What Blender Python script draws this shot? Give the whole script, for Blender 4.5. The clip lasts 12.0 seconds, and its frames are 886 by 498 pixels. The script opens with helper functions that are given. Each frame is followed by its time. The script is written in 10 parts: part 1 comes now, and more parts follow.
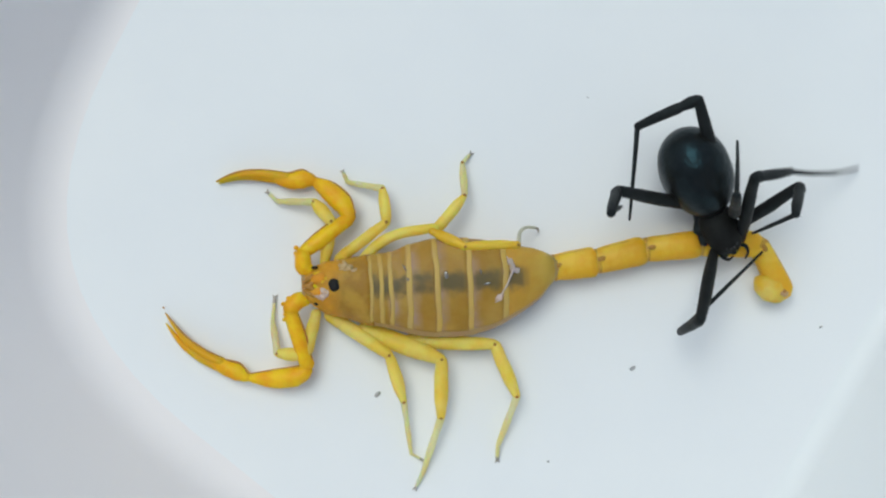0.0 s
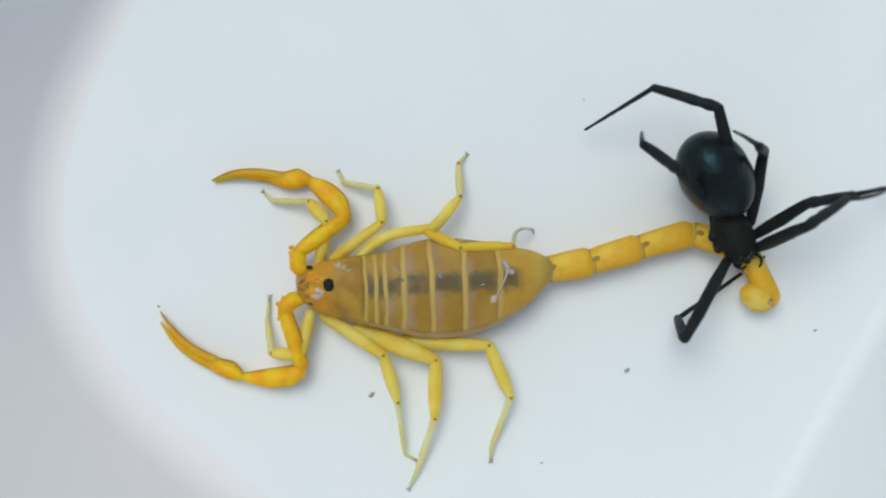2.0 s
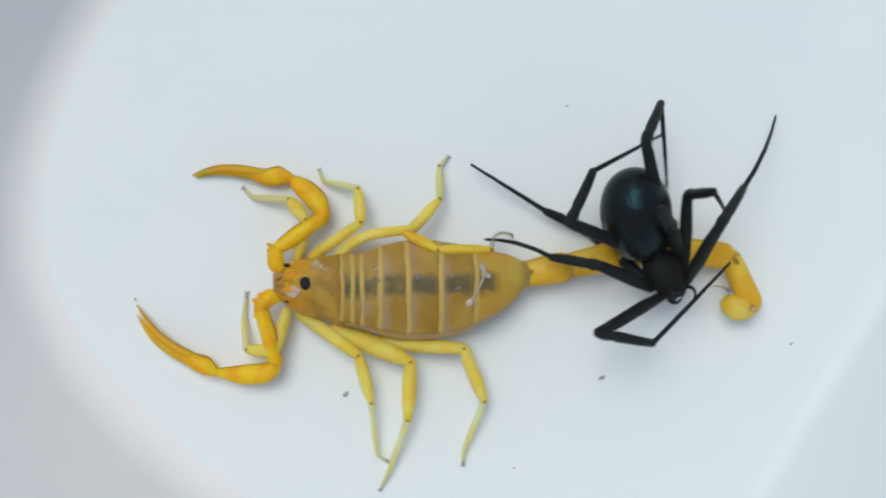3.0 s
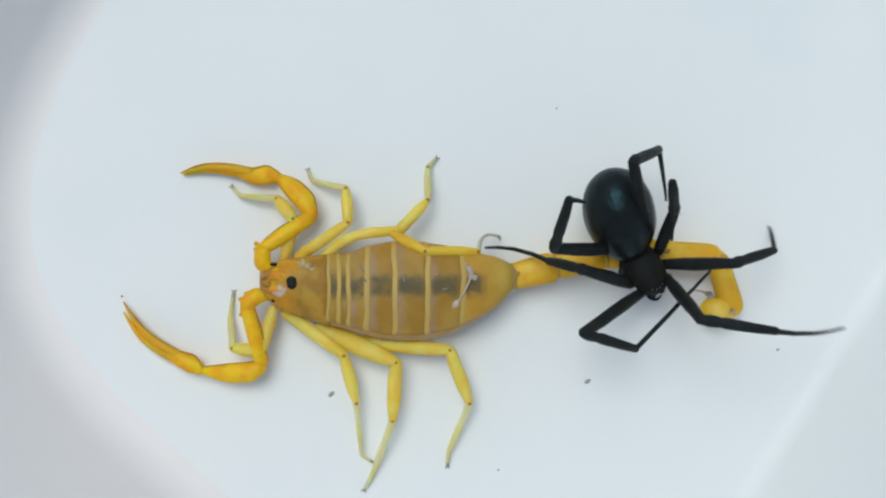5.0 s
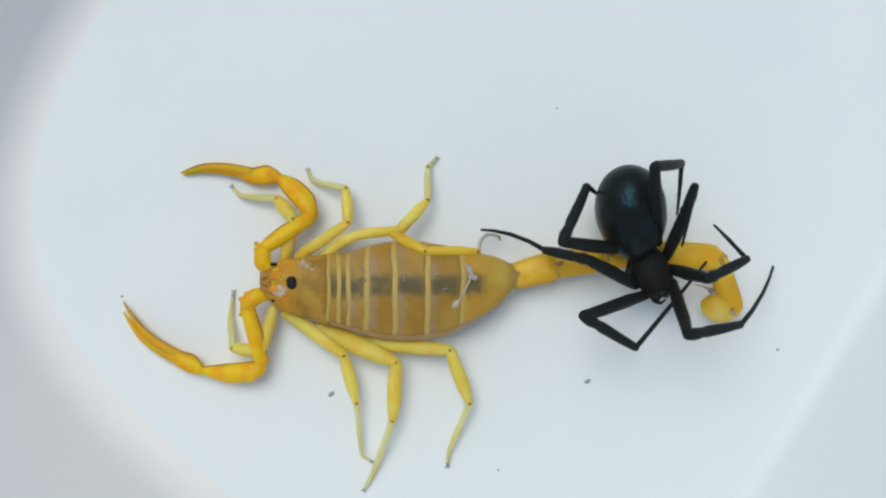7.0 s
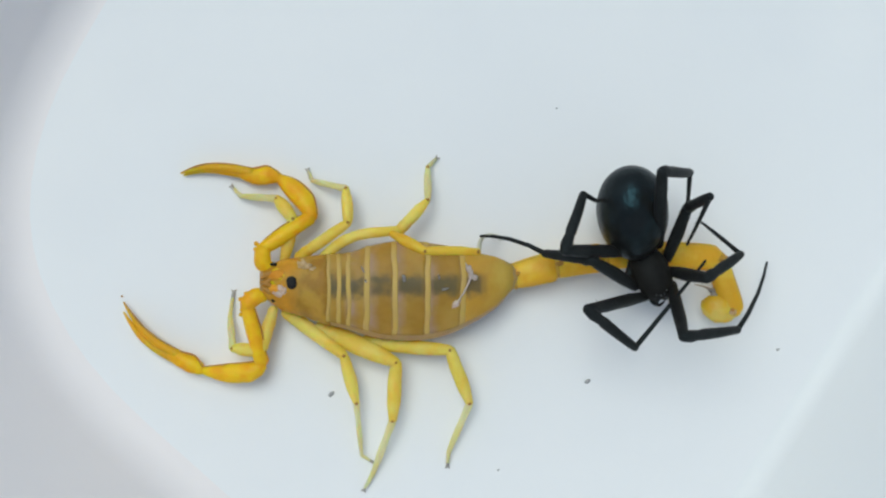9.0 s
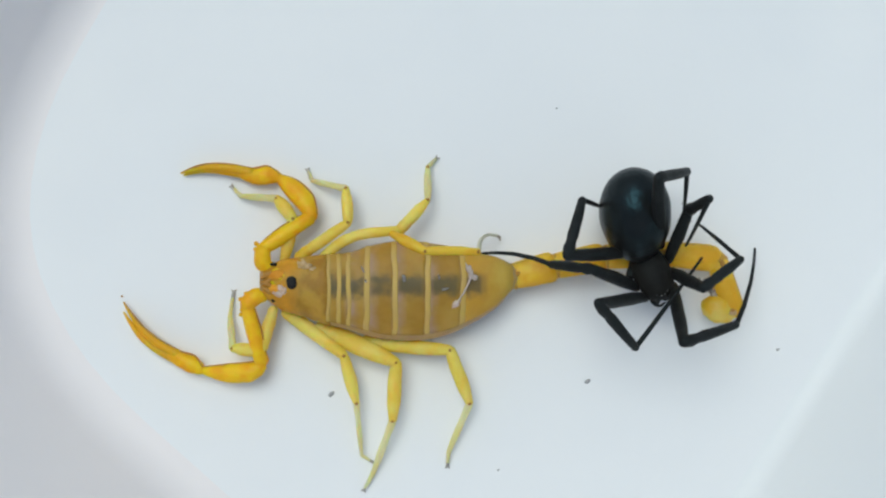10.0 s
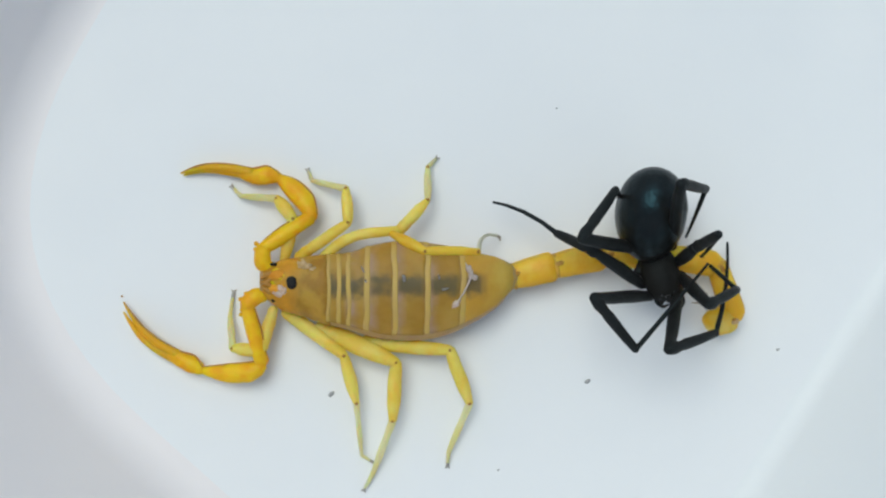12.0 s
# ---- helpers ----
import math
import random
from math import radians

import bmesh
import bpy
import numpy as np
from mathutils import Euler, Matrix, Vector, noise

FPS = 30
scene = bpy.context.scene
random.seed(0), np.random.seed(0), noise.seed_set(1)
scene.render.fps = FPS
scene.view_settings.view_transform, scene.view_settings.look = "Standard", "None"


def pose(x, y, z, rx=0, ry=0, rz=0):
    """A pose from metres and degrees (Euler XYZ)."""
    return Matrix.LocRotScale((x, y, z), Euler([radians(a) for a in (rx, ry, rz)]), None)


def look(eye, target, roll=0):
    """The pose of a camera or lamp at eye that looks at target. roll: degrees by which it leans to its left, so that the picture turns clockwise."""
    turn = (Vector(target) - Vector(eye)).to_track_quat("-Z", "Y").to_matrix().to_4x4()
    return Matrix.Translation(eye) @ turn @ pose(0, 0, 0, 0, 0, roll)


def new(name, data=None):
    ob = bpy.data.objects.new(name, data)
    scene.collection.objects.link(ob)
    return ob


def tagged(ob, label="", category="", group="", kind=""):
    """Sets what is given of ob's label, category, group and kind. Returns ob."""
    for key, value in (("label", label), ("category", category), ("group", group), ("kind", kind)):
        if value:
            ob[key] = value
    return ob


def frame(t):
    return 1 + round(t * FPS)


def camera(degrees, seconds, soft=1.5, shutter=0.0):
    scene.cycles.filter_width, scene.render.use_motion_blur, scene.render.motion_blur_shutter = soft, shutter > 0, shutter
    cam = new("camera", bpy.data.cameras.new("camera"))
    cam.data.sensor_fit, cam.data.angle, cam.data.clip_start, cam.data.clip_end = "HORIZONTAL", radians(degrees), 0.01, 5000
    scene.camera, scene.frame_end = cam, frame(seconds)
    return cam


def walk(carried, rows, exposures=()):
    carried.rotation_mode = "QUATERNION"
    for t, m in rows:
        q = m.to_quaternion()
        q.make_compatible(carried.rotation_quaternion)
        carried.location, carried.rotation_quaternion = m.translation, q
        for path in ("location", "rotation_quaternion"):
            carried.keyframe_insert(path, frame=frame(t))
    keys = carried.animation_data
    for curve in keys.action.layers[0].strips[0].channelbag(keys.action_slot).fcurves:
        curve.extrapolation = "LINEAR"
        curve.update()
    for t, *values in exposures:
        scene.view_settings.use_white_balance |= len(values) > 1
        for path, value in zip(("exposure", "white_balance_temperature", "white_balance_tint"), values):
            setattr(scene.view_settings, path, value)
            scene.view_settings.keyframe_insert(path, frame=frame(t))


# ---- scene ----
cam = camera(40, 12.0, soft=2.2, shutter=0.8)
walk(cam, [
    (0, pose(-0.004792, -0.000383, 0.137461, 0.019, -0.17, -2.946)),
    (1.5, pose(-0.004792, -0.000383, 0.137461, 0.019, -0.17, -2.946)),
    (1.7, pose(-0.004792, -0.000383, 0.137461, 0.019, -0.17, -2.946)),
    (2, pose(-0.00418, -0.000153, 0.137462, -0.057, -0.149, -2.528)),
    (2.5, pose(-0.002752, -0.000186, 0.137273, -0.004, -0.064, -1.6)),
    (3, pose(-0.001561, -0.000332, 0.137472, 0.084, -0.062, -0.777)),
    (3.1, pose(-0.000687, -0.000146, 0.137417, 0.037, -0.027, -0.342)),
    (3.2, pose(0, 0, 0.137374, 0, 0, 0)),
    (12, pose(0, 0, 0.137374, 0, 0, 0)),
], exposures=[(0.0, -0.08, 6060, -3), (12.0, -0.08, 6060, -3)])

# ---- light: a bright, evenly veiled sky ----
world = bpy.data.worlds.new("sky")
scene.world = world
world.use_nodes = True
sky = world.node_tree.nodes.new("ShaderNodeTexSky")
sky.sky_type = "NISHITA"
sky.sun_disc = False
sky.sun_elevation, sky.sun_rotation = radians(66), radians(-29)
sky.air_density, sky.dust_density, sky.ozone_density = 1.0, 3.0, 1.0
backing = world.node_tree.nodes["Background"]
world.node_tree.links.new(sky.outputs[0], backing.inputs[0])
backing.inputs[1].default_value = 0.105
sun = new("sun", bpy.data.lights.new("sun", "SUN"))
sun.data.energy, sun.data.angle, sun.data.color = 1.35, radians(34), (1.0, 0.95, 0.90)
sun.matrix_world = look((-0.16, 0.29, 0.75), (0, 0, 0))


# ---- materials ----
def material(name, colour, rough=0.5, second=None, scale=400.0, mix=0.5, bump=0.1, bump_scale=1500.0,
             subsurface=0.0, radius=(0.6, 0.35, 0.1), coat=0.0, specular=0.5, detail=4.0, clear=0.0, tint=None, thin=0.0, low=0.35, high=0.65):
    m = bpy.data.materials.new(name)
    m.use_nodes = True
    nt = m.node_tree
    shader = nt.nodes["Principled BSDF"]
    coords = nt.nodes.new("ShaderNodeTexCoord")
    wide = nt.nodes.new("ShaderNodeTexNoise")
    wide.inputs["Scale"].default_value, wide.inputs["Detail"].default_value = scale, detail
    nt.links.new(coords.outputs["Object"], wide.inputs["Vector"])
    ramp = nt.nodes.new("ShaderNodeMapRange")
    ramp.inputs[1].default_value, ramp.inputs[2].default_value = low, high
    ramp.inputs[4].default_value = mix
    nt.links.new(wide.outputs[0], ramp.inputs[0])
    blend = nt.nodes.new("ShaderNodeMix")
    blend.data_type = "RGBA"
    blend.inputs[6].default_value = (*colour, 1)
    blend.inputs[7].default_value = (*(second or [c * 0.7 for c in colour]), 1)
    nt.links.new(ramp.outputs[0], blend.inputs[0])
    nt.links.new(blend.outputs[2], shader.inputs["Base Color"])
    shader.inputs["Roughness"].default_value = rough
    shader.inputs["Specular IOR Level"].default_value = specular
    if subsurface:
        shader.inputs["Subsurface Weight"].default_value = subsurface
        shader.inputs["Subsurface Radius"].default_value = radius
        shader.inputs["Subsurface Scale"].default_value = 0.0015
    shader.inputs["Transmission Weight"].default_value = clear
    shader.inputs["IOR"].default_value = 1.4
    if tint:
        shader.inputs["Specular Tint"].default_value = (*tint, 1)
    shader.inputs["Coat Weight"].default_value = coat
    shader.inputs["Coat Roughness"].default_value = 0.3
    if thin:
        through_light = nt.nodes.new("ShaderNodeBsdfTranslucent")
        nt.links.new(blend.outputs[2], through_light.inputs["Color"])
        both = nt.nodes.new("ShaderNodeMixShader")
        both.inputs[0].default_value = thin
        nt.links.new(shader.outputs[0], both.inputs[1])
        nt.links.new(through_light.outputs[0], both.inputs[2])
        nt.links.new(both.outputs[0], nt.nodes["Material Output"].inputs["Surface"])
    if bump:
        fine = nt.nodes.new("ShaderNodeTexNoise")
        fine.inputs["Scale"].default_value, fine.inputs["Detail"].default_value = bump_scale, 3
        nt.links.new(coords.outputs["Object"], fine.inputs["Vector"])
        relief = nt.nodes.new("ShaderNodeBump")
        relief.inputs["Strength"].default_value, relief.inputs["Distance"].default_value = bump, 0.0003
        nt.links.new(fine.outputs[0], relief.inputs["Height"])
        nt.links.new(relief.outputs[0], shader.inputs["Normal"])
    return m


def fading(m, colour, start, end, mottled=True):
    """A second colour that fades in along x, from start to end; for pigment and for painted light."""
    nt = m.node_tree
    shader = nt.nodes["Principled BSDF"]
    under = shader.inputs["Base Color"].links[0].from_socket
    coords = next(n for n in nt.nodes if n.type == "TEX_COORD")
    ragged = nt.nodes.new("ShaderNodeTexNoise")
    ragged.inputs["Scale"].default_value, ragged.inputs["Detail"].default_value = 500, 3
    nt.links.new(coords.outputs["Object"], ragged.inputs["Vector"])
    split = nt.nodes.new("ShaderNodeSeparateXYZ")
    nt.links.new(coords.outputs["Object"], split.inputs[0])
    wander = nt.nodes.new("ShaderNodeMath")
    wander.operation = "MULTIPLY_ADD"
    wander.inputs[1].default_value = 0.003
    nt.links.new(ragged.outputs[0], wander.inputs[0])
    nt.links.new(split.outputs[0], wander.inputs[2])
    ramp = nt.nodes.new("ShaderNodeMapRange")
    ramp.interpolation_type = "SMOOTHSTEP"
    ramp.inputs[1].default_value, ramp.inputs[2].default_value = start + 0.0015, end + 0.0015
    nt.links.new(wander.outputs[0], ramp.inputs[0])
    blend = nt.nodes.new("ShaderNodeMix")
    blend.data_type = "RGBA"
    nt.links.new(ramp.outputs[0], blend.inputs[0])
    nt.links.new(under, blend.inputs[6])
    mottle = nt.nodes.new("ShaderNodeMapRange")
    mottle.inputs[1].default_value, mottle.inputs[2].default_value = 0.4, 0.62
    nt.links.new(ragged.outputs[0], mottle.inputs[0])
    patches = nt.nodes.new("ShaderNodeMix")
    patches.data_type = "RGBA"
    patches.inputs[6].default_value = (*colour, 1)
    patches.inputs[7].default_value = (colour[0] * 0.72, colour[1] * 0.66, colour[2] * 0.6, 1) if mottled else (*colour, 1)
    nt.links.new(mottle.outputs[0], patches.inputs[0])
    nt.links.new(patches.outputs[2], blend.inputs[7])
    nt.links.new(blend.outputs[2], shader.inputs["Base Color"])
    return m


def striped(m, colour, half, edges):
    """Adds the dark gut that shows through the back: blotches along the mid line."""
    nt = m.node_tree
    shader = nt.nodes["Principled BSDF"]
    under = shader.inputs["Base Color"].links[0].from_socket
    coords = next(n for n in nt.nodes if n.type == "TEX_COORD")
    split = nt.nodes.new("ShaderNodeSeparateXYZ")
    nt.links.new(coords.outputs["Object"], split.inputs[0])

    def maths(kind, a, b):
        n = nt.nodes.new("ShaderNodeMath")
        n.operation, n.use_clamp = kind, kind == "MULTIPLY"
        for i, v in enumerate((a, b)):
            if isinstance(v, (int, float)):
                n.inputs[i].default_value = v
            else:
                nt.links.new(v, n.inputs[i])
        return n.outputs[0]

    def soft(value, low, high):
        n = nt.nodes.new("ShaderNodeMapRange")
        n.interpolation_type = "SMOOTHSTEP"
        n.inputs[1].default_value, n.inputs[2].default_value = low, high
        nt.links.new(value, n.inputs[0])
        return n.outputs[0]

    ragged = nt.nodes.new("ShaderNodeTexNoise")
    ragged.inputs["Scale"].default_value, ragged.inputs["Detail"].default_value = 900, 2
    nt.links.new(coords.outputs["Object"], ragged.inputs["Vector"])
    wander = maths("SUBTRACT", split.outputs[1], maths("MULTIPLY", ragged.outputs[0], 0.0016))
    across = maths("ABSOLUTE", maths("ADD", wander, 0.00005), 0)
    band = maths("SUBTRACT", 1.0, soft(across, half * 0.25, half * 1.05))
    spot = nt.nodes.new("ShaderNodeMapRange")
    spot.inputs[1].default_value, spot.inputs[2].default_value = edges[0], edges[-1]
    nt.links.new(split.outputs[0], spot.inputs[0])
    steps = nt.nodes.new("ShaderNodeValToRGB")
    steps.color_ramp.interpolation = "EASE"
    stops = steps.color_ramp.elements
    while len(stops) > 1:
        stops.remove(stops[-1])
    stops[0].color = (0, 0, 0, 1)
    for x0, x1 in zip(edges, edges[1:]):
        for share, value in ((0.03, 0.5), (0.22, 1.0), (0.74, 0.95), (0.94, 0.45)):
            if x1 == edges[-1]:
                share *= 0.42
            stop = stops.new((x0 + (x1 - x0) * share - edges[0]) / (edges[-1] - edges[0]))
            stop.color = (value, value, value, 1)
    stops.new(0.87).color = (0, 0, 0, 1)
    nt.links.new(spot.outputs[0], steps.inputs[0])
    along = steps.outputs[0]
    blotch = nt.nodes.new("ShaderNodeTexNoise")
    blotch.inputs["Scale"].default_value, blotch.inputs["Detail"].default_value = 420, 3
    nt.links.new(coords.outputs["Object"], blotch.inputs["Vector"])
    dark = maths("MULTIPLY", maths("MULTIPLY", band, along), soft(blotch.outputs[0], 0.15, 0.52))
    blend = nt.nodes.new("ShaderNodeMix")
    blend.data_type = "RGBA"
    nt.links.new(dark, blend.inputs[0])
    nt.links.new(under, blend.inputs[6])
    blend.inputs[7].default_value = (*colour, 1)
    nt.links.new(blend.outputs[2], shader.inputs["Base Color"])
    return m


def banded(m, colour, edges, width):
    """Pinkish soft skin that shines through behind each plate's edge."""
    nt = m.node_tree
    shader = nt.nodes["Principled BSDF"]
    under = shader.inputs["Base Color"].links[0].from_socket
    coords = next(n for n in nt.nodes if n.type == "TEX_COORD")
    split = nt.nodes.new("ShaderNodeSeparateXYZ")
    nt.links.new(coords.outputs["Object"], split.inputs[0])
    span = nt.nodes.new("ShaderNodeMapRange")
    first, last = edges[0] - 0.001, edges[-1] + 0.001
    span.inputs[1].default_value, span.inputs[2].default_value = first, last
    nt.links.new(split.outputs[0], span.inputs[0])
    steps = nt.nodes.new("ShaderNodeValToRGB")
    stops = steps.color_ramp.elements
    while len(stops) > 1:
        stops.remove(stops[-1])
    stops[0].color = (0, 0, 0, 1)
    for edge in edges[2:]:
        for shift, value in ((-0.4, 0.0), (0.2, 0.9), (0.5, 0.5), (1.0, 0.0)):
            stop = stops.new(min(1.0, (edge + shift * width - first) / (last - first)))
            stop.color = (value, value, value, 1)
    nt.links.new(span.outputs[0], steps.inputs[0])
    patchy = nt.nodes.new("ShaderNodeTexNoise")
    patchy.inputs["Scale"].default_value, patchy.inputs["Detail"].default_value = 380, 3
    nt.links.new(coords.outputs["Object"], patchy.inputs["Vector"])
    amount = nt.nodes.new("ShaderNodeMapRange")
    amount.inputs[1].default_value, amount.inputs[2].default_value = 0.35, 0.6
    nt.links.new(patchy.outputs[0], amount.inputs[0])
    both = nt.nodes.new("ShaderNodeMath")
    both.operation = "MULTIPLY"
    nt.links.new(steps.outputs[0], both.inputs[0])
    nt.links.new(amount.outputs[0], both.inputs[1])
    blend = nt.nodes.new("ShaderNodeMix")
    blend.data_type = "RGBA"
    nt.links.new(both.outputs[0], blend.inputs[0])
    nt.links.new(under, blend.inputs[6])
    blend.inputs[7].default_value = (*colour, 1)
    nt.links.new(blend.outputs[2], shader.inputs["Base Color"])
    return m


# where the plates of the back meet, along the body
EDGES = [-0.00639, -0.00523, -0.00419, -0.00218, 0.00081, 0.00435, 0.00819, 0.01372]
WHITE = material("white plastic", (0.785, 0.795, 0.805), 0.5, (0.755, 0.77, 0.79), 60, 0.6, 0.03, 900)
# warm bounced light towards -x is painted into the wall's colour
LIT_WALL = fading(material("white plastic wall with painted warm light", (0.80, 0.762, 0.76), 0.5, (0.78, 0.742, 0.745), 60, 0.6, 0.03, 900), (0.765, 0.785, 0.795), 0.0, 0.035, mottled=False)
BACK = striped(banded(material("translucent back plates", (0.335, 0.185, 0.028), 0.40, (0.445, 0.27, 0.06), 260, 0.9, 0.12, 1500, 0.5, specular=0.2, low=0.38, high=0.62), (0.40, 0.265, 0.20), EDGES, 0.0014), (0.125, 0.098, 0.045), 0.0016, EDGES)
REAR = striped(material("pale rear plate", (0.52, 0.275, 0.042), 0.40, (0.60, 0.36, 0.07), 260, 0.9, 0.12, 1500, 0.5, specular=0.2, low=0.38, high=0.62), (0.16, 0.115, 0.05), 0.0016, EDGES)
HEAD = fading(material("carapace", (0.72, 0.32, 0.03), 0.45, (0.56, 0.23, 0.02), 700, 0.9, 0.35, 1300, 0.6, specular=0.22), (0.48, 0.27, 0.045), -0.0112, -0.0092)
MARGIN = material("yellow plate margin", (0.54, 0.35, 0.075), 0.5, (0.47, 0.31, 0.11), 500, 0.6, 0.05, 2000, 0.3)
SIDE = material("soft flank skin", (0.42, 0.255, 0.13), 0.5, (0.46, 0.31, 0.12), 350, 0.8, 0.12, 2500, 0.4)
CLAW = material("amber claw", (0.94, 0.65, 0.02), 0.40, (0.87, 0.45, 0.012), 330, 0.95, 0.32, 1700, 0.75, specular=0.35, thin=0.25, low=0.42, high=0.58)
FINGER = material("olive amber finger", (0.70, 0.52, 0.02), 0.4, (0.80, 0.44, 0.012), 330, 0.95, 0.3, 1700, 0.7, specular=0.35, thin=0.25, low=0.42, high=0.58)
TAILSKIN = material("amber tail", (0.89, 0.63, 0.075), 0.40, (0.82, 0.49, 0.035), 330, 0.95, 0.32, 1700, 0.75, specular=0.35, thin=0.25, low=0.42, high=0.58)
LEG = material("yellow leg", (0.92, 0.79, 0.20), 0.45, (0.89, 0.69, 0.11), 330, 0.95, 0.3, 1700, 0.8, specular=0.35, thin=0.35, low=0.42, high=0.58)
THIGH = material("orange-yellow thigh", (0.88, 0.62, 0.07), 0.45, (0.80, 0.48, 0.03), 330, 0.95, 0.3, 1700, 0.8, specular=0.35, thin=0.25, low=0.42, high=0.58)
PALE = material("pale lower leg", (0.86, 0.85, 0.56), 0.45, (0.85, 0.79, 0.42), 330, 0.95, 0.3, 1700, 0.8, specular=0.35, thin=0.5, low=0.42, high=0.58)
HIP = material("hip skin", (0.90, 0.75, 0.20), 0.45, (0.87, 0.64, 0.08), 330, 0.95, 0.3, 1700, 0.8, specular=0.35, thin=0.35, low=0.42, high=0.58)
SHED = material("greyish pale tarsus", (0.74, 0.74, 0.60), 0.45, (0.62, 0.60, 0.52), 700, 0.8, 0.2, 1700, specular=0.35, thin=0.5)
FOOT = material("greyish foot", (0.46, 0.42, 0.36), 0.5, (0.34, 0.31, 0.28), 900, 0.7, 0.1)
JOINT = material("brown joint spot", (0.40, 0.19, 0.03), 0.45)
KEEL = material("brown keel", (0.46, 0.24, 0.03), 0.45, (0.34, 0.17, 0.03), 700, 0.8, subsurface=0.4)
SMUDGE = material("brownish joint smudge", (0.62, 0.37, 0.04), 0.45, (0.50, 0.27, 0.03), 900, 0.9, subsurface=0.4)
TIP = material("brown finger tip", (0.42, 0.20, 0.03), 0.4)
EYE = material("black eye", (0.012, 0.012, 0.012), 0.45, bump=0, specular=0.25)
BEAD = material("glossy bead eye", (0.012, 0.012, 0.012), 0.12, bump=0, specular=0.8)
FLUID = material("dried smear", (0.45, 0.29, 0.11), 0.4, (0.56, 0.40, 0.24), 1500, 0.9, 0.3, 2500, 0.3)
SILK = material("bluish white strand", (0.52, 0.40, 0.31), 0.3, (0.62, 0.55, 0.56), 900, 0.8, 0.15, 1500, 0.3, clear=0.2)
TELSON = material("yellow sting bulb", (0.86, 0.70, 0.16), 0.4, (0.84, 0.56, 0.04), 330, 0.95, 0.3, 1700, 0.75, specular=0.35, thin=0.3, low=0.42, high=0.58)
DROP_GLINT = material("bluish film for drop and painted glints", (0.62, 0.60, 0.58), 0.12, (0.72, 0.70, 0.70), 1500, 0.9, 0.2, 2500, clear=0.8)
MILK = material("milky pink smear", (0.58, 0.37, 0.25), 0.35, (0.64, 0.50, 0.45), 1500, 0.9, 0.3, 2500, 0.3)
SPIKE = material("greyish sting", (0.40, 0.33, 0.24), 0.35, (0.30, 0.26, 0.22))
BLACK = material("black spider skin", (0.012, 0.0112, 0.010), 0.6, (0.018, 0.017, 0.015), 700, 0.7, 0.35, 1600, specular=0.12, tint=(0.6, 0.85, 1.0))
GLOSS = material("glossy black abdomen", (0.010, 0.0098, 0.009), 0.3, (0.015, 0.015, 0.014), 700, 0.7, 0.28, 1300, specular=0.33, tint=(0.3, 0.75, 1.0))
LIMB = material("black spider leg", (0.013, 0.0128, 0.0125), 0.5, (0.020, 0.020, 0.020), 900, 0.7, 0.25, 5000, specular=0.2, tint=(0.55, 0.9, 1.0))
DIRT = material("grey grit", (0.46, 0.46, 0.46), 0.8, (0.32, 0.32, 0.33), 3000, 0.8, 0.3, 6000)


# ---- builders ----
def part(name, bm, material, parent=None, label=""):
    """Links a bmesh, given in the world's or in its own space, as one mesh object under its thing."""
    bmesh.ops.recalc_face_normals(bm, faces=bm.faces)
    me = bpy.data.meshes.new(name)
    bm.to_mesh(me)
    bm.free()
    me.polygons.foreach_set("use_smooth", [True] * len(me.polygons))
    me.materials.append(material)
    ob = new(name, me)
    if parent:
        ob.parent = parent
    return tagged(ob, label)


def tube(stations, seg=14, shift=(0, 0, 0), bm=None, uneven=0.12):
    """A round-ended tube through stations of (point, half width, half height)."""
    bm = bm or bmesh.new()
    pts = [Vector(s[0]) - Vector(shift) for s in stations]
    rings = []

    def ring(p, t, w, h):
        side = t.cross(Vector((0, 0, 1)))
        side = side.normalized() if side.length > 1e-4 else Vector((0, 1, 0))
        up = side.cross(t).normalized()
        ring = []
        for k in range(seg):
            q = p + side * w * math.cos(2 * math.pi * k / seg) + up * h * math.sin(2 * math.pi * k / seg)
            ring.append(bm.verts.new(p + (q - p) * (1 + uneven * noise.noise((q + Vector(stations[0][0]) * 7) * 800))))
        rings.append(ring)

    n = len(pts)
    for i, (p, s) in enumerate(zip(pts, stations)):
        t = (pts[min(i + 1, n - 1)] - pts[max(i - 1, 0)]).normalized()
        w, h = s[1], s[2] if len(s) > 2 else s[1]
        if i == 0:
            for back, k in ((0.75, 0.35), (0.5, 0.72)):
                ring(p - t * w * back, t, w * k, h * k)
        ring(p, t, w, h)
        if i == n - 1:
            for fore, k in ((0.5, 0.72), (0.75, 0.35)):
                ring(p + t * w * fore, t, w * k, h * k)
    for a, b in zip(rings, rings[1:]):
        for k in range(seg):
            bm.faces.new((a[k], a[(k + 1) % seg], b[(k + 1) % seg], b[k]))
    bm.faces.new(rings[0])
    bm.faces.new(rings[-1])
    return bm


def bend(points, radii, steps=5, flat=1.0):
    """Stations along a smooth curve through points."""
    pts = [Vector(p) for p in points]
    out = []
    for i in range(len(pts) - 1):
        a, b, c, d = pts[max(i - 1, 0)], pts[i], pts[i + 1], pts[min(i + 2, len(pts) - 1)]
        for k in range(steps + (i == len(pts) - 2)):
            u = k / steps
            p = 0.5 * (2 * b + (c - a) * u + (2 * a - 5 * b + 4 * c - d) * u * u + (3 * b - a - 3 * c + d) * u ** 3)
            r = radii[i] + (radii[i + 1] - radii[i]) * u
            out.append((p, r, r * flat))
    return out


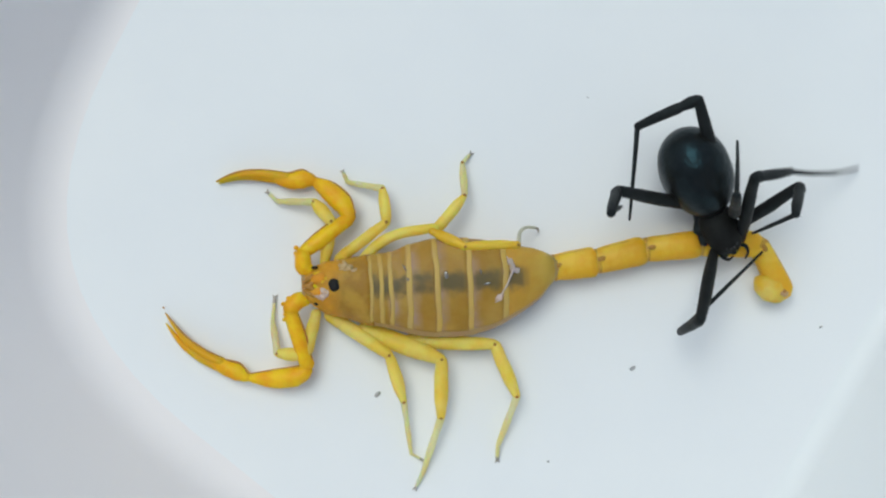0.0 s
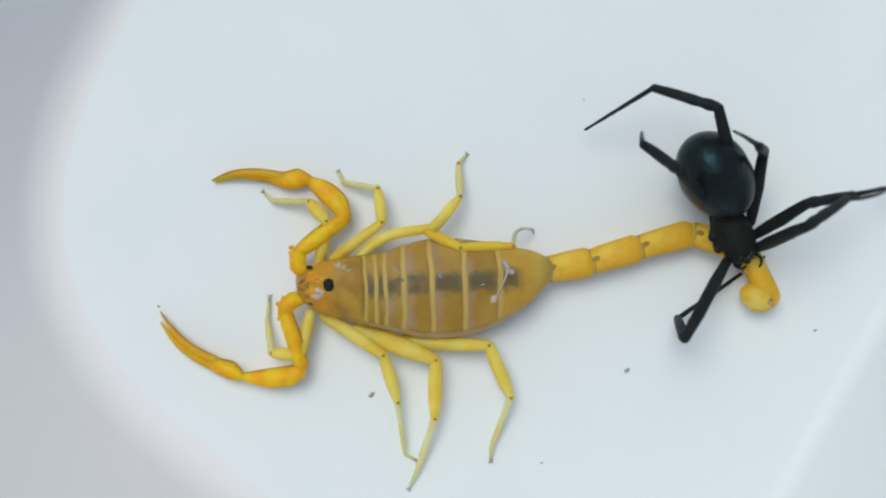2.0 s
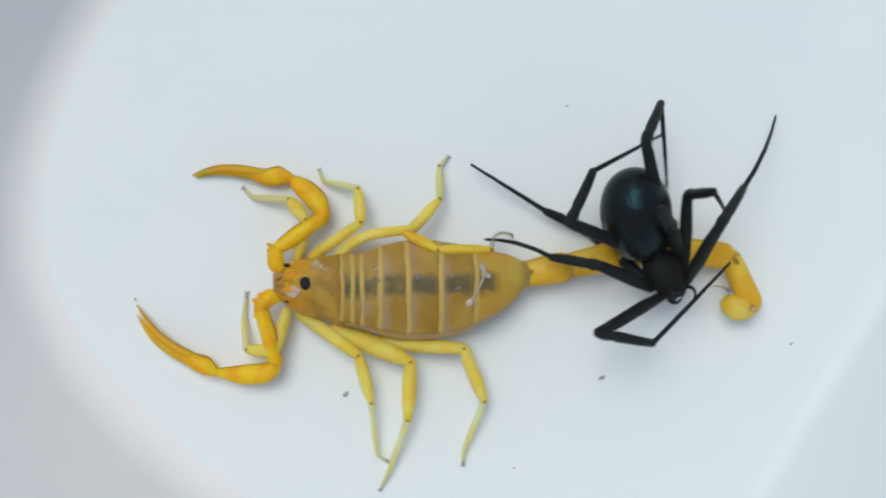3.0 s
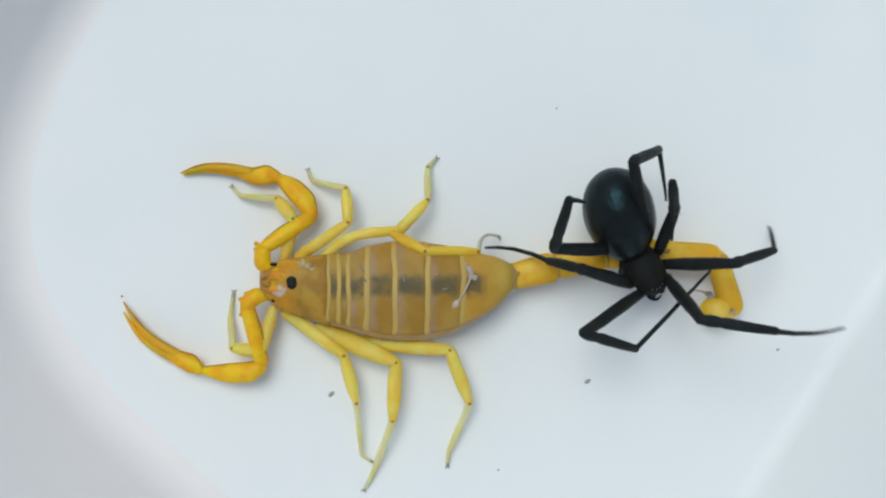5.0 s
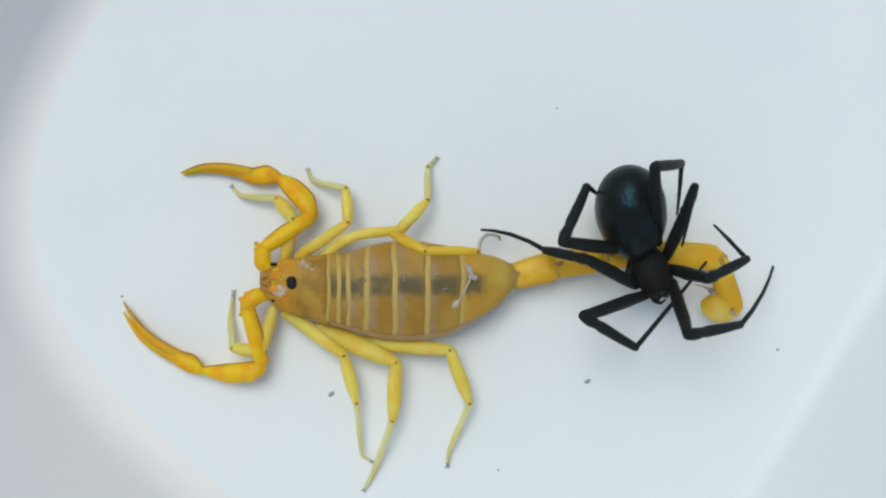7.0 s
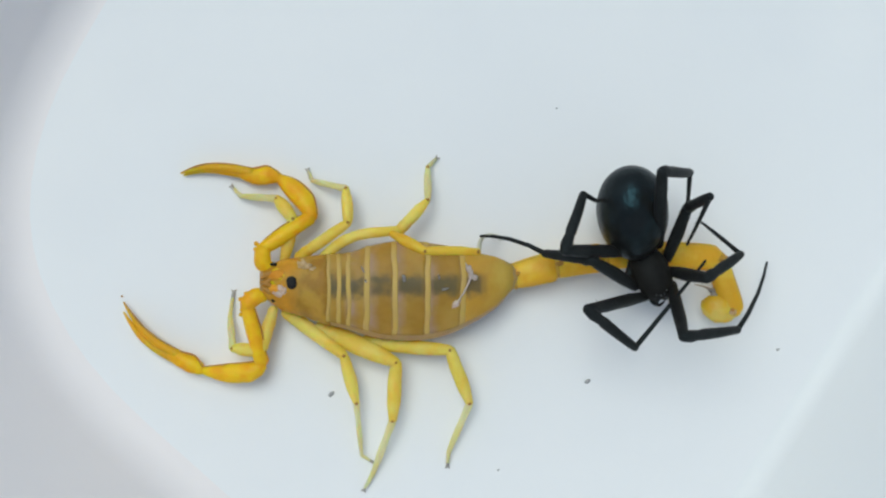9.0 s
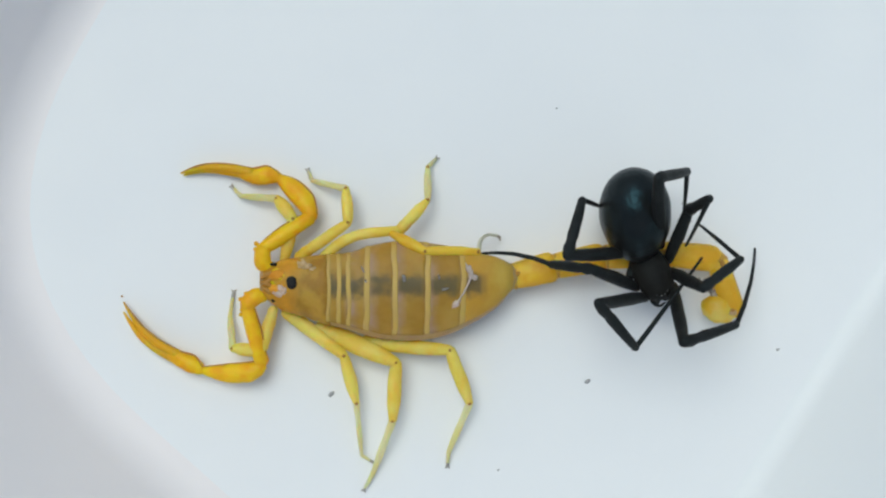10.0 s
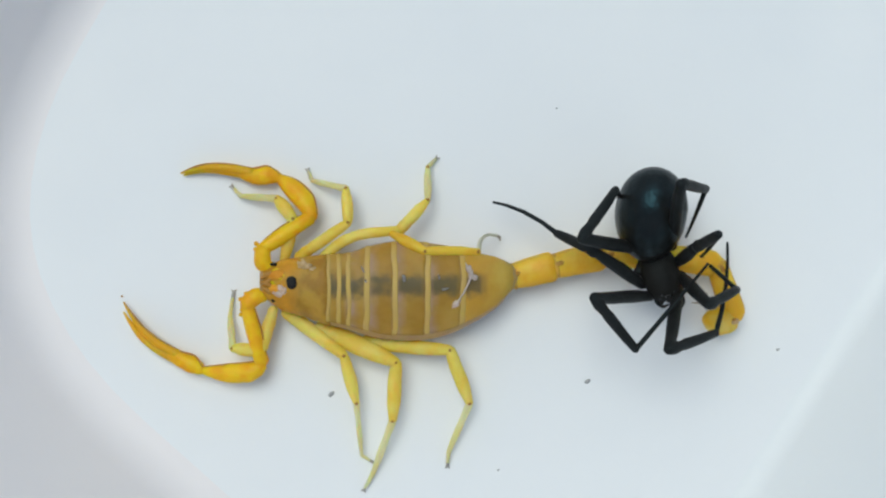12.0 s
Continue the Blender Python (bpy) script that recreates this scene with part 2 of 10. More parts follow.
def limb(a, b, r0, rm, r1, flat=1.0):
    """Stations of a limb segment that swells between its joints."""
    a, b = Vector(a), Vector(b)
    return [(a.lerp(b, u), r, r * flat) for u, r in ((0, r0), (0.12, r0 * 0.6 + rm * 0.4), (0.3, rm * 0.96), (0.5, rm), (0.7, rm * 0.95), (0.88, rm * 0.35 + r1 * 0.65), (1, r1))]


def blob(centre, rx, ry, rz, rough=0.0, u=18, v=12, shift=(0, 0, 0), turn=0.0, bm=None):
    """An egg-shaped lump."""
    bm = bm or bmesh.new()
    m = Matrix.Translation(Vector(centre) - Vector(shift)) @ Matrix.Rotation(turn, 4, "Z")
    made = bmesh.ops.create_uvsphere(bm, u_segments=u, v_segments=v, radius=1.0)["verts"]
    for w in made:
        k = 1 + rough * noise.noise(w.co * 2.0 + Vector(centre) * 900)
        w.co = m @ Vector((w.co.x * rx * k, w.co.y * ry * k, w.co.z * rz * k))
    return bm


def curve_through(xs, ys, x):
    """A smooth value between given ones."""
    i = max(0, min(len(xs) - 2, int(np.searchsorted(xs, x)) - 1))
    y = [ys[max(0, min(len(ys) - 1, i + k))] for k in (-1, 0, 1, 2)]
    u = min(1.0, max(0.0, (x - xs[i]) / (xs[i + 1] - xs[i])))
    return y[1] + 0.5 * u * (y[2] - y[0] + u * (2 * y[0] - 5 * y[1] + 4 * y[2] - y[3] + u * (3 * (y[1] - y[2]) + y[3] - y[0])))


# ---- the white tub: flat floor, rounded corners, leaning walls ----
def tub():
    corners = [(-0.05843, -0.00153, 0), (0.01166, -0.06427, 0), (0.08293, 0.04913, 0), (0.00024, 0.09873, 0)]
    rounds = [0.030, 0.016, 0.02, 0.02]
    base = []
    for i, c in enumerate(corners):
        c, before, after = Vector(c), Vector(corners[i - 1]), Vector(corners[(i + 1) % 4])
        a, b = c + (before - c).normalized() * rounds[i], c + (after - c).normalized() * rounds[i]
        for k in range(13):
            u = k / 12
            base.append((1 - u) ** 2 * a + 2 * u * (1 - u) * c + u * u * b)
    n = len(base)
    outs = []
    for i in range(n):
        t = (base[(i + 1) % n] - base[i - 1]).normalized()
        outs.append(Vector((t.y, -t.x, 0)))
    # the wall leans out; the fillet at its foot is a little wider towards -x
    height = 0.070

    def lean(o):
        gentle = min(1.0, max(0.0, (-0.863 * o.x + 0.505 * o.y - 0.3) / 0.6))
        return radians(60 - 7 * gentle * gentle * (3 - 2 * gentle))

    def profile(o):
        slope, share = lean(o), min(1.0, max(0.0, (0.35 - o.x) / 0.7))
        radius = 0.003 + 0.0025 * share * share * (3 - 2 * share)
        start = -radius * math.tan(slope / 2)
        steps = [(start + radius * math.sin(slope * k / 12), radius * (1 - math.cos(slope * k / 12))) for k in range(13)]
        foot = steps[-1]
        return steps + [(foot[0] + (height - foot[1]) * u / math.tan(slope), foot[1] + (height - foot[1]) * u) for u in (0.25, 0.5, 0.75, 1.0)]

    def lip(o):
        top_run = height / math.tan(lean(o))
        return [(top_run, height), (top_run + 0.0016, height + 0.0008), (top_run + 0.0034, height + 0.0007), (top_run + 0.0046, height - 0.0002), (top_run + 0.0046, height - 0.002)]

    def rings_of(bm, steps_at):
        columns = [[bm.verts.new(p + o * run + Vector((0, 0, rise))) for run, rise in steps_at(o)] for p, o in zip(base, outs)]
        rings = [list(ring) for ring in zip(*columns)]
        for a, b in zip(rings, rings[1:]):
            for k in range(n):
                bm.faces.new((a[k], a[(k + 1) % n], b[(k + 1) % n], b[k]))
        return rings

    tub = tagged(new("plastic_tub"), "shallow white plastic tub with rounded corners and steep walls", "tub")
    bm = bmesh.new()
    top = rings_of(bm, lambda o: profile(o)[:1])[0]
    low = [bm.verts.new(v.co - Vector((0, 0, 0.0012))) for v in top]
    bm.faces.new(top)
    bm.faces.new(low)
    for k in range(n):
        bm.faces.new((top[k], top[(k + 1) % n], low[(k + 1) % n], low[k]))
    slab = part("tub_floor", bm, WHITE, tub)
    for poly in slab.data.polygons:
        poly.use_smooth = False
    bm = bmesh.new()
    inside = rings_of(bm, profile)
    skin = [[bm.verts.new(v.co + o * 0.0012 - Vector((0, 0, 0.0012))) for v, o in zip(ring, outs)] for ring in inside]
    for a, b in zip(skin, skin[1:]):
        for k in range(n):
            bm.faces.new((a[k], a[(k + 1) % n], b[(k + 1) % n], b[k]))
    part("tub_wall", bm, LIT_WALL, tub)
    bm = bmesh.new()
    rings_of(bm, lip)
    part("tub_rim", bm, LIT_WALL, tub)


tub()

# the ground that the tub stands on
bm = bmesh.new()
bmesh.ops.create_grid(bm, x_segments=6, y_segments=6, size=0.3)
for w in bm.verts:
    w.co.z = -0.0016
GROUND = material("pale concrete", (0.34, 0.33, 0.32), 0.85, (0.26, 0.25, 0.24), 9, 0.8, 0.3, 300)
tagged(part("ground", bm, GROUND), "pale grey concrete under the white tub", "ground", kind="structure")


# ---- the scorpion ----
BASE = Vector((-0.00599, -0.00472, 0))
scorpion = tagged(new("scorpion"), "yellow bark scorpion lying limp on white plastic, claws spread", "scorpion")
scorpion.location = BASE

BODY_X = [-0.01408, -0.01296, -0.01171, -0.00922, -0.00672, -0.00423, -0.00173, 0.00076, 0.00388, 0.00699, 0.01011, 0.01198, 0.01372, 0.01425]
BODY_Y = [0.00104, 0.00092, 0.00073, 0.00054, 0.00023, 0.00004, 0.00004, 0.00004, 0.00004, 0.00017, 0.00061, 0.00104, 0.00160, 0.00178]
BODY_W = [0.00150, 0.00212, 0.00287, 0.00337, 0.00399, 0.00443, 0.00524, 0.00561, 0.00555, 0.00492, 0.00374, 0.00284, 0.00138, 0.00075]
BODY_H = [0.00120, 0.00180, 0.00230, 0.00260, 0.00280, 0.00300, 0.00310, 0.00315, 0.00310, 0.00300, 0.00260, 0.00210, 0.00145, 0.00080]
AXIS = 0.0031


def back(x, angle, swell=1.0):
    """A point of the body's skin, angle from the mid line of the back."""
    y, w, h = (curve_through(BODY_X, v, x) for v in (BODY_Y, BODY_W, BODY_H))
    s, c = math.sin(angle), math.cos(angle)
    s, c = math.copysign(abs(s) ** 0.9, s), math.copysign(abs(c) ** 0.85, c)
    return Vector((x, y + w * swell * s, AXIS + h * swell * (c if c > 0 else c * 0.95)))


def plate(x0, x1, spread, swell, rise=0.0, rows=7, cols=30, curl=0.0, arch=False, low_spread=1.34):
    """A plate of the back between x0 and x1, a shell with thickness."""
    bm = bmesh.new()
    layers = []
    for inner in (0, 1):
        grid = []
        for i in range(rows):
            u = i / (rows - 1)
            line = []
            for k in range(cols + 1):
                a = k / cols * (spread + low_spread) - low_spread
                x = x0 + (x1 - x0) * u + curl * (1 - math.cos(a)) + 0.00016 * noise.noise(Vector((a * 2.2, x1 * 3000, 0)))
                line.append(bm.verts.new(back(x, a, swell + rise * (4 * u * (1 - u) if arch else u * u) - inner * 0.04)))
            grid.append(line)
        layers.append(grid)
    for grid in layers:
        for i in range(rows - 1):
            for k in range(cols):
                bm.faces.new((grid[i][k], grid[i][k + 1], grid[i + 1][k + 1], grid[i + 1][k]))
    top, low = layers
    for k in range(cols):
        bm.faces.new((top[0][k], top[0][k + 1], low[0][k + 1], low[0][k]))
        bm.faces.new((top[-1][k], top[-1][k + 1], low[-1][k + 1], low[-1][k]))
    for i in range(rows - 1):
        bm.faces.new((top[i][0], top[i + 1][0], low[i + 1][0], low[i][0]))
        bm.faces.new((top[i][-1], top[i + 1][-1], low[i + 1][-1], low[i][-1]))
    return bm


def scorpion_body():
    # flanks and belly in one soft skin
    bm = bmesh.new()
    rings = []
    n, seg = 46, 36
    for i in range(n + 1):
        x = BODY_X[0] + (BODY_X[-1] - BODY_X[0]) * i / n
        rings.append([bm.verts.new(back(x, 2 * math.pi * k / seg, 0.965)) for k in range(seg)])
    for a, b in zip(rings, rings[1:]):
        for k in range(seg):
            bm.faces.new((a[k], a[(k + 1) % seg], b[(k + 1) % seg], b[k]))
    bm.faces.new(rings[0])
    bm.faces.new(rings[-1])
    part("flank", bm, SIDE, scorpion, "soft brownish flanks and belly")
    part("carapace", plate(BODY_X[0] + 0.0004, -0.00639, 1.42, 1.0, 0.003, rows=12, low_spread=1.36), HEAD, scorpion, "olive-brown head shield")
    edges = EDGES
    for x0, x1 in zip(edges, edges[1:]):
        tergite = part("tergite", plate(x0 - 0.0002, x1, 1.38, 0.99, 0.016, curl=-0.0003, low_spread=0.98), BACK if x1 < edges[-1] else REAR, scorpion)
        if x1 < edges[-1] - 1e-6:
            half = 0.00024 if x1 < -0.004 else 0.00032
            part("margin", plate(x1 - half, x1 + half, 1.36, 1.0, 0.011, rows=7, curl=-0.0003, arch=True, low_spread=0.96), MARGIN, tergite, "pale yellow plate margin")
    part("margin", plate(edges[0] - 0.0002, edges[0] + 0.0002, 1.36, 1.0, 0.014, rows=5, curl=-0.0003, arch=True, low_spread=0.96), MARGIN, scorpion, "pale yellow plate margin")


scorpion_body()


def on_scorpion(name, stations, material, parent=None, label="", seg=14):
    return part(name, tube(stations, seg, BASE), material, parent or scorpion, label)


def lump(name, centre, r, material, label="", parent=None, rough=0.1, turn=0.0):
    return part(name, blob(centre, *r, rough=rough, shift=BASE, turn=turn), material, parent or scorpion, label)


# head: jaws, eyes
for mid in (-0.00292, -0.00436):
    jaw = on_scorpion("chelicera", bend([(-0.0168, mid, 0.0043), (-0.0179, mid, 0.0047), (-0.0190, mid - 0.0001, 0.0045)], [0.0006, 0.0008, 0.00055]), HEAD, label="orange jaw")
    for side in (-1, 1):
        on_scorpion("jaw_finger", bend([(-0.0187, mid + side * 0.0003, 0.0049), (-0.0192, mid * 0.6 - 0.00146 + side * 0.00036, 0.0050), (-0.0198, mid * 0.35 - 0.00238 + side * 0.00016, 0.0048)], [0.0003, 0.00026, 0.00012]), TIP, jaw, "brown jaw finger", seg=8)
lump("median_eye", (-0.01641, -0.00352, 0.00545), (0.00062, 0.0006, 0.0004), EYE, "glossy black eye")
lump("median_eye", (-0.01635, -0.0038, 0.00545), (0.00062, 0.0006, 0.0004), EYE, "glossy black eye")
lump("lateral_eye", (-0.01849, -0.00166, 0.0046), (0.00038, 0.0002, 0.0003), EYE)
lump("lateral_eye", (-0.0184, -0.00562, 0.0044), (0.0004, 0.00022, 0.0003), EYE)


def keel(points, radius, parent, side, lift=0.0003):
    """A raised brownish ridge along one side of a limb piece."""
    pts = [Vector(p) for p in points]
    line = []
    for i, p in enumerate(pts):
        t = (pts[min(i + 1, len(pts) - 1)] - pts[max(i - 1, 0)]).normalized()
        out = t.cross(Vector((0, 0, 1))).normalized() * side
        line.append(p + out * radius[i] + Vector((0, 0, lift)))
    on_scorpion("keel", bend(line, [0.00008] + [0.00013] * (len(pts) - 2) + [0.00006]), KEEL, parent, seg=8)


def claw(trochanter, femur, patella, hand, finger_fixed, finger_loose, outer):
    a = on_scorpion("pedipalp_trochanter", bend(trochanter, [0.0007, 0.00095, 0.0009]), CLAW)
    arm = on_scorpion("pedipalp_femur", limb(*femur, 0.0007, 0.00092, 0.0008), CLAW)
    a, b = Vector(femur[0]), Vector(femur[1])
    keel([a.lerp(b, u) for u in (0.1, 0.4, 0.7, 0.95)], [0.0007, 0.00086, 0.00084, 0.0007], arm, -outer)
    elbow = on_scorpion("pedipalp_patella", bend(patella, [0.0007, 0.00118, 0.0011, 0.0005], flat=0.9), CLAW)
    keel(patella, [0.00066, 0.0011, 0.00102, 0.00045], elbow, outer)
    palm = on_scorpion("pedipalp_palm", bend(hand, [0.00058, 0.00104, 0.00094, 0.00062], flat=0.9), CLAW, label="swollen amber pincer base")
    for points in (finger_fixed, finger_loose):
        on_scorpion("pincer", bend(points, [0.00055, 0.0005, 0.00042, 0.0003, 0.00008]), FINGER, palm, "long curved pincer blade with a dark tip")
    keel(finger_fixed, [0.0005, 0.00044, 0.00036, 0.00025, 0.00005], palm, outer, 0.0002)
    keel(hand, [0.0004, 0.00104, 0.0009, 0.0005], palm, outer)


claw([(-0.01891, -0.0023, 0.0034), (-0.01975, -0.00149, 0.0036), (-0.01984, -0.00019, 0.0038)],
     ((-0.01975, 6e-05, 0.0036), (-0.01474, 0.00344, 0.0028)),
     [(-0.01449, 0.00356, 0.0028), (-0.01529, 0.00526, 0.0024), (-0.01678, 0.00679, 0.002), (-0.01826, 0.00793, 0.0017)],
     [(-0.01826, 0.00794, 0.0017), (-0.01956, 0.00819, 0.0015), (-0.02096, 0.00813, 0.0014), (-0.02249, 0.00845, 0.0013)],
     [(-0.02128, 0.0085, 0.0016), (-0.02392, 0.00902, 0.0014), (-0.02603, 0.00915, 0.0013), (-0.02771, 0.00892, 0.0011), (-0.02934, 0.00848, 0.0009)],
     [(-0.02146, 0.00817, 0.0011), (-0.02399, 0.00868, 0.001), (-0.02597, 0.0089, 0.0009), (-0.02766, 0.00871, 0.0007), (-0.02914, 0.00828, 0.0006)], 1)
claw([(-0.01953, -0.00504, 0.0034), (-0.02062, -0.00522, 0.0036), (-0.02146, -0.00602, 0.0038)],
     ((-0.02161, -0.0059, 0.0036), (-0.02006, -0.01243, 0.0028)),
     [(-0.02006, -0.01293, 0.0028), (-0.02156, -0.01366, 0.0024), (-0.02382, -0.01382, 0.002), (-0.02658, -0.01354, 0.0017)],
     [(-0.0269, -0.01348, 0.0017), (-0.028, -0.01293, 0.0015), (-0.02916, -0.01237, 0.0014), (-0.03039, -0.01169, 0.0013)],
     [(-0.02975, -0.01166, 0.0016), (-0.0315, -0.01073, 0.0014), (-0.03323, -0.00941, 0.0013), (-0.03454, -0.00791, 0.0011), (-0.0358, -0.00595, 0.0009)],
     [(-0.02986, -0.0124, 0.0011), (-0.03166, -0.01146, 0.001), (-0.03333, -0.01026, 0.0009), (-0.03471, -0.00882, 0.0007), (-0.03588, -0.00711, 0.0006)], 1)
# bumps at the base of the arms
for spot in ((-0.02011, 0.00031, 0.0041), (-0.0205, 0.0006, 0.0037), (-0.02055, 0.0000, 0.0037), (-0.02204, -0.00663, 0.0038), (-0.02189, -0.00587, 0.0041), (-0.0222, -0.0055, 0.0037), (-0.0216, -0.0049, 0.0037), (-0.0222, -0.0072, 0.0034)):
    lump("tubercle", spot, (0.00028, 0.00026, 0.0003), CLAW)
lump("pincer_tip", (-0.0360, -0.00532, 0.0009), (0.00016, 0.00012, 0.0001), TIP)


def scorpion_leg(joints, widths, pale_from=2, upper=None, footed=True):
    """A walking leg: thigh, knee piece, shank and foot, each between two joints."""
    names = ("femur", "patella", "tibia", "tarsus")
    thigh = None
    a, b = Vector(joints[0]), Vector(joints[1])
    on_scorpion("trochanter", limb(a, a.lerp(b, 0.3), widths[0] * 1.1, widths[0] * 1.2, widths[0] * 0.9), upper or HIP)
    for i, (a, b) in enumerate(zip(joints, joints[1:])):
        w0, w1 = widths[i], widths[i + 1]
        skin = (upper or LEG) if i < pale_from else PALE
        swell = 1.18 if i < 2 else 1.05
        seg = on_scorpion(names[i], limb(a, b, w0 * 0.9, max(w0, w1) * swell if i < 2 else (w0 + w1) / 2, w1 * 0.9), skin, label="pale lower leg" if i >= pale_from else "")
        if i < 2:
            lump("joint_spot", Vector(b) + Vector((0, 0, w1 * 0.7)), (0.0002, 0.0002, 0.00018), JOINT, parent=seg)
    if not footed:
        return
    heel, toe = Vector(joints[-2]).lerp(Vector(joints[-1]), 0.55), Vector(joints[-1])
    along = (toe - heel).normalized()
    foot = on_scorpion("foot", [(heel, widths[-1] * 1.05), (heel.lerp(toe, 0.6), widths[-1] * 1.15), (toe, widths[-1] * 1.0)], FOOT, label="dull grey foot", seg=10)
    for turn in (-0.65, 0.65):
        out = Matrix.Rotation(turn, 3, "Z") @ along
        tip = toe + out * 0.00045
        tip.z = max(0.00012, tip.z - 0.0001)
        on_scorpion("foot_claw", bend([toe, toe + out * 0.00028 + Vector((0, 0, 0.00006)), tip], [0.00011, 0.00009, 0.00004]), FOOT, foot, seg=6)


scorpion_leg([(-0.01761, -0.00132, 0.0024), (-0.01653, 0.00331, 0.003), (-0.01842, 0.00558, 0.0024), (-0.02267, 0.00595, 0.001), (-0.02374, 0.007, 0.0003)], [0.0005, 0.00064, 0.00052, 0.00027, 0.00016])
scorpion_leg([(-0.01604, -0.00094, 0.0024), (-0.01045, 0.00292, 0.0034), (-0.01076, 0.00669, 0.0026), (-0.01469, 0.00766, 0.001), (-0.01521, 0.00885, 0.0003)], [0.00055, 0.00055, 0.00045, 0.00026, 0.00016])
scorpion_leg([(-0.00471, 0.00204, 0.004), (-0.00169, 0.00544, 0.0028), (-0.00171, 0.00918, 0.001), (-0.00076, 0.01018, 0.0003)], [0.00055, 0.00036, 0.00028, 0.00016], 1)
on_scorpion("femur", bend([(-0.01326, -0.00094, 0.0026), (-0.01146, 0.00056, 0.0032), (-0.00893, 0.00161, 0.0038), (-0.00471, 0.00204, 0.004)], [0.00055, 0.0006, 0.00062, 0.0005]), LEG)
scorpion_leg([(-0.00556, 0.00167, 0.0044), (-0.00196, -0.00025, 0.0052), (0.00383, -0.00031, 0.0042)], [0.00038, 0.00052, 0.00046], upper=THIGH, footed=False)
hook = on_scorpion("tarsus", bend([(0.00396, 0.00005, 0.0038), (0.00418, 0.00100, 0.0032), (0.00494, 0.00156, 0.0024), (0.00600, 0.00150, 0.0016)], [0.00026, 0.00022, 0.00018, 0.00015]), SHED, label="pale curled lower leg", seg=10)
on_scorpion("foot", bend([(0.00600, 0.00150, 0.0016), (0.00632, 0.00132, 0.0012), (0.00640, 0.00096, 0.0009)], [0.00017, 0.00015, 0.00008]), FOOT, hook, "dull grey foot", seg=8)
scorpion_leg([(-0.0188, -0.0067, 0.0024), (-0.02009, -0.01129, 0.003), (-0.02331, -0.01097, 0.0024), (-0.02387, -0.00753, 0.001), (-0.02361, -0.0049, 0.0003)], [0.0005, 0.00064, 0.00052, 0.00027, 0.00016])
scorpion_leg([(-0.01735, -0.00698, 0.002), (-0.0109, -0.01177, 0.0032), (-0.00959, -0.01711, 0.0024), (-0.00913, -0.02314, 0.0008), (-0.00789, -0.02399, 0.0003)], [0.0007, 0.0006, 0.0004, 0.0002, 0.00014])
scorpion_leg([(-0.01357, -0.00886, 0.002), (-0.00517, -0.01252, 0.0032), (-0.00557, -0.01902, 0.0026), (-0.00786, -0.02517, 0.0008), (-0.00885, -0.02705, 0.0003)], [0.0009, 0.00068, 0.0005, 0.0003, 0.00016])
scorpion_leg([(-0.00874, -0.01037, 0.002), (0.00075, -0.01115, 0.0032), (0.00295, -0.01711, 0.0024), (0.00063, -0.02276, 0.0008), (0.00051, -0.02437, 0.0003)], [0.0007, 0.00064, 0.00048, 0.00028, 0.00018])

# pale smears of fluid and a torn strand on the back
def splash(lobes, thick, material, label):
    """A smear that ran together out of several uneven drops."""
    bm = bmesh.new()
    for x, y, z, rx, ry, turn in lobes:
        blob((x, y, z), rx, ry, thick, 0.7, 16, 10, BASE, turn, bm)
    return part("smear", bm, material, scorpion, label)


splash([(-0.01525, -0.0018, 0.0052, 0.0005, 0.0006, 0.5), (-0.01475, -0.0019, 0.0053, 0.0005, 0.0003, 0.2), (-0.01430, -0.0025, 0.00535, 0.0004, 0.0006, -0.4)], 0.00013, FLUID, "pale pinkish smear")
splash([(-0.01765, -0.00480, 0.0053, 0.0006, 0.0004, 0.4), (-0.01820, -0.00462, 0.0052, 0.0006, 0.0003, -0.3), (-0.01760, -0.00425, 0.0054, 0.00035, 0.0004, 0.8), (-0.01725, -0.00445, 0.0054, 0.0003, 0.00045, 0.1)], 0.00016, MILK, "milky smear between the jaws")
splash([(-0.01795, -0.00275, 0.0050, 0.0008, 0.00045, -0.5), (-0.01745, -0.00315, 0.0052, 0.0006, 0.0004, -0.2), (-0.01830, -0.00385, 0.0050, 0.0006, 0.0003, -0.6)], 0.00018, CLAW, "bright orange swelling over the jaws")
splash([(0.0028, -0.0022, 0.0061, 0.0003, 0.0005, 0.5), (0.0030, -0.0028, 0.00612, 0.0003, 0.0005, 0.2), (0.0034, -0.0031, 0.0060, 0.00035, 0.0003, -0.3)], 0.00010, SILK, "bluish white smear")
lump("smear", (0.00141, -0.00593, 0.00598), (0.0005, 0.00030, 0.00014), MILK, "pale pinkish smear", rough=0.8, turn=0.7)
on_scorpion("strand", bend([(0.00244, -0.00153, 0.00605), (0.00299, -0.00287, 0.00618), (0.00238, -0.00445, 0.0062), (0.00185, -0.0053, 0.0061), (0.00128, -0.00611, 0.0059)], [0.00006, 0.00013, 0.00010, 0.00008, 0.00012]), SILK, label="torn whitish strand", seg=8)


# these small lumps are added as highlights on the back plates
for spot, size, turn in (((-0.00864, -0.00219, 0.00632), (0.00009, 0.0004), 0.5), ((-0.0042, -0.00316, 0.00636), (0.0002, 0.00036), 0.1), ((-0.00834, -0.00341, 0.0063), (0.0001, 0.0002), 0.3), ((0.00024, -0.00432, 0.00625), (0.0004, 0.0001), 0.2), ((-0.00043, -0.00304, 0.00628), (0.0001, 0.0003), 0.2)):
    lump("smear", spot, (*size, 0.00005), DROP_GLINT, "small clear lump that stands in for a highlight", rough=0.6, turn=turn)


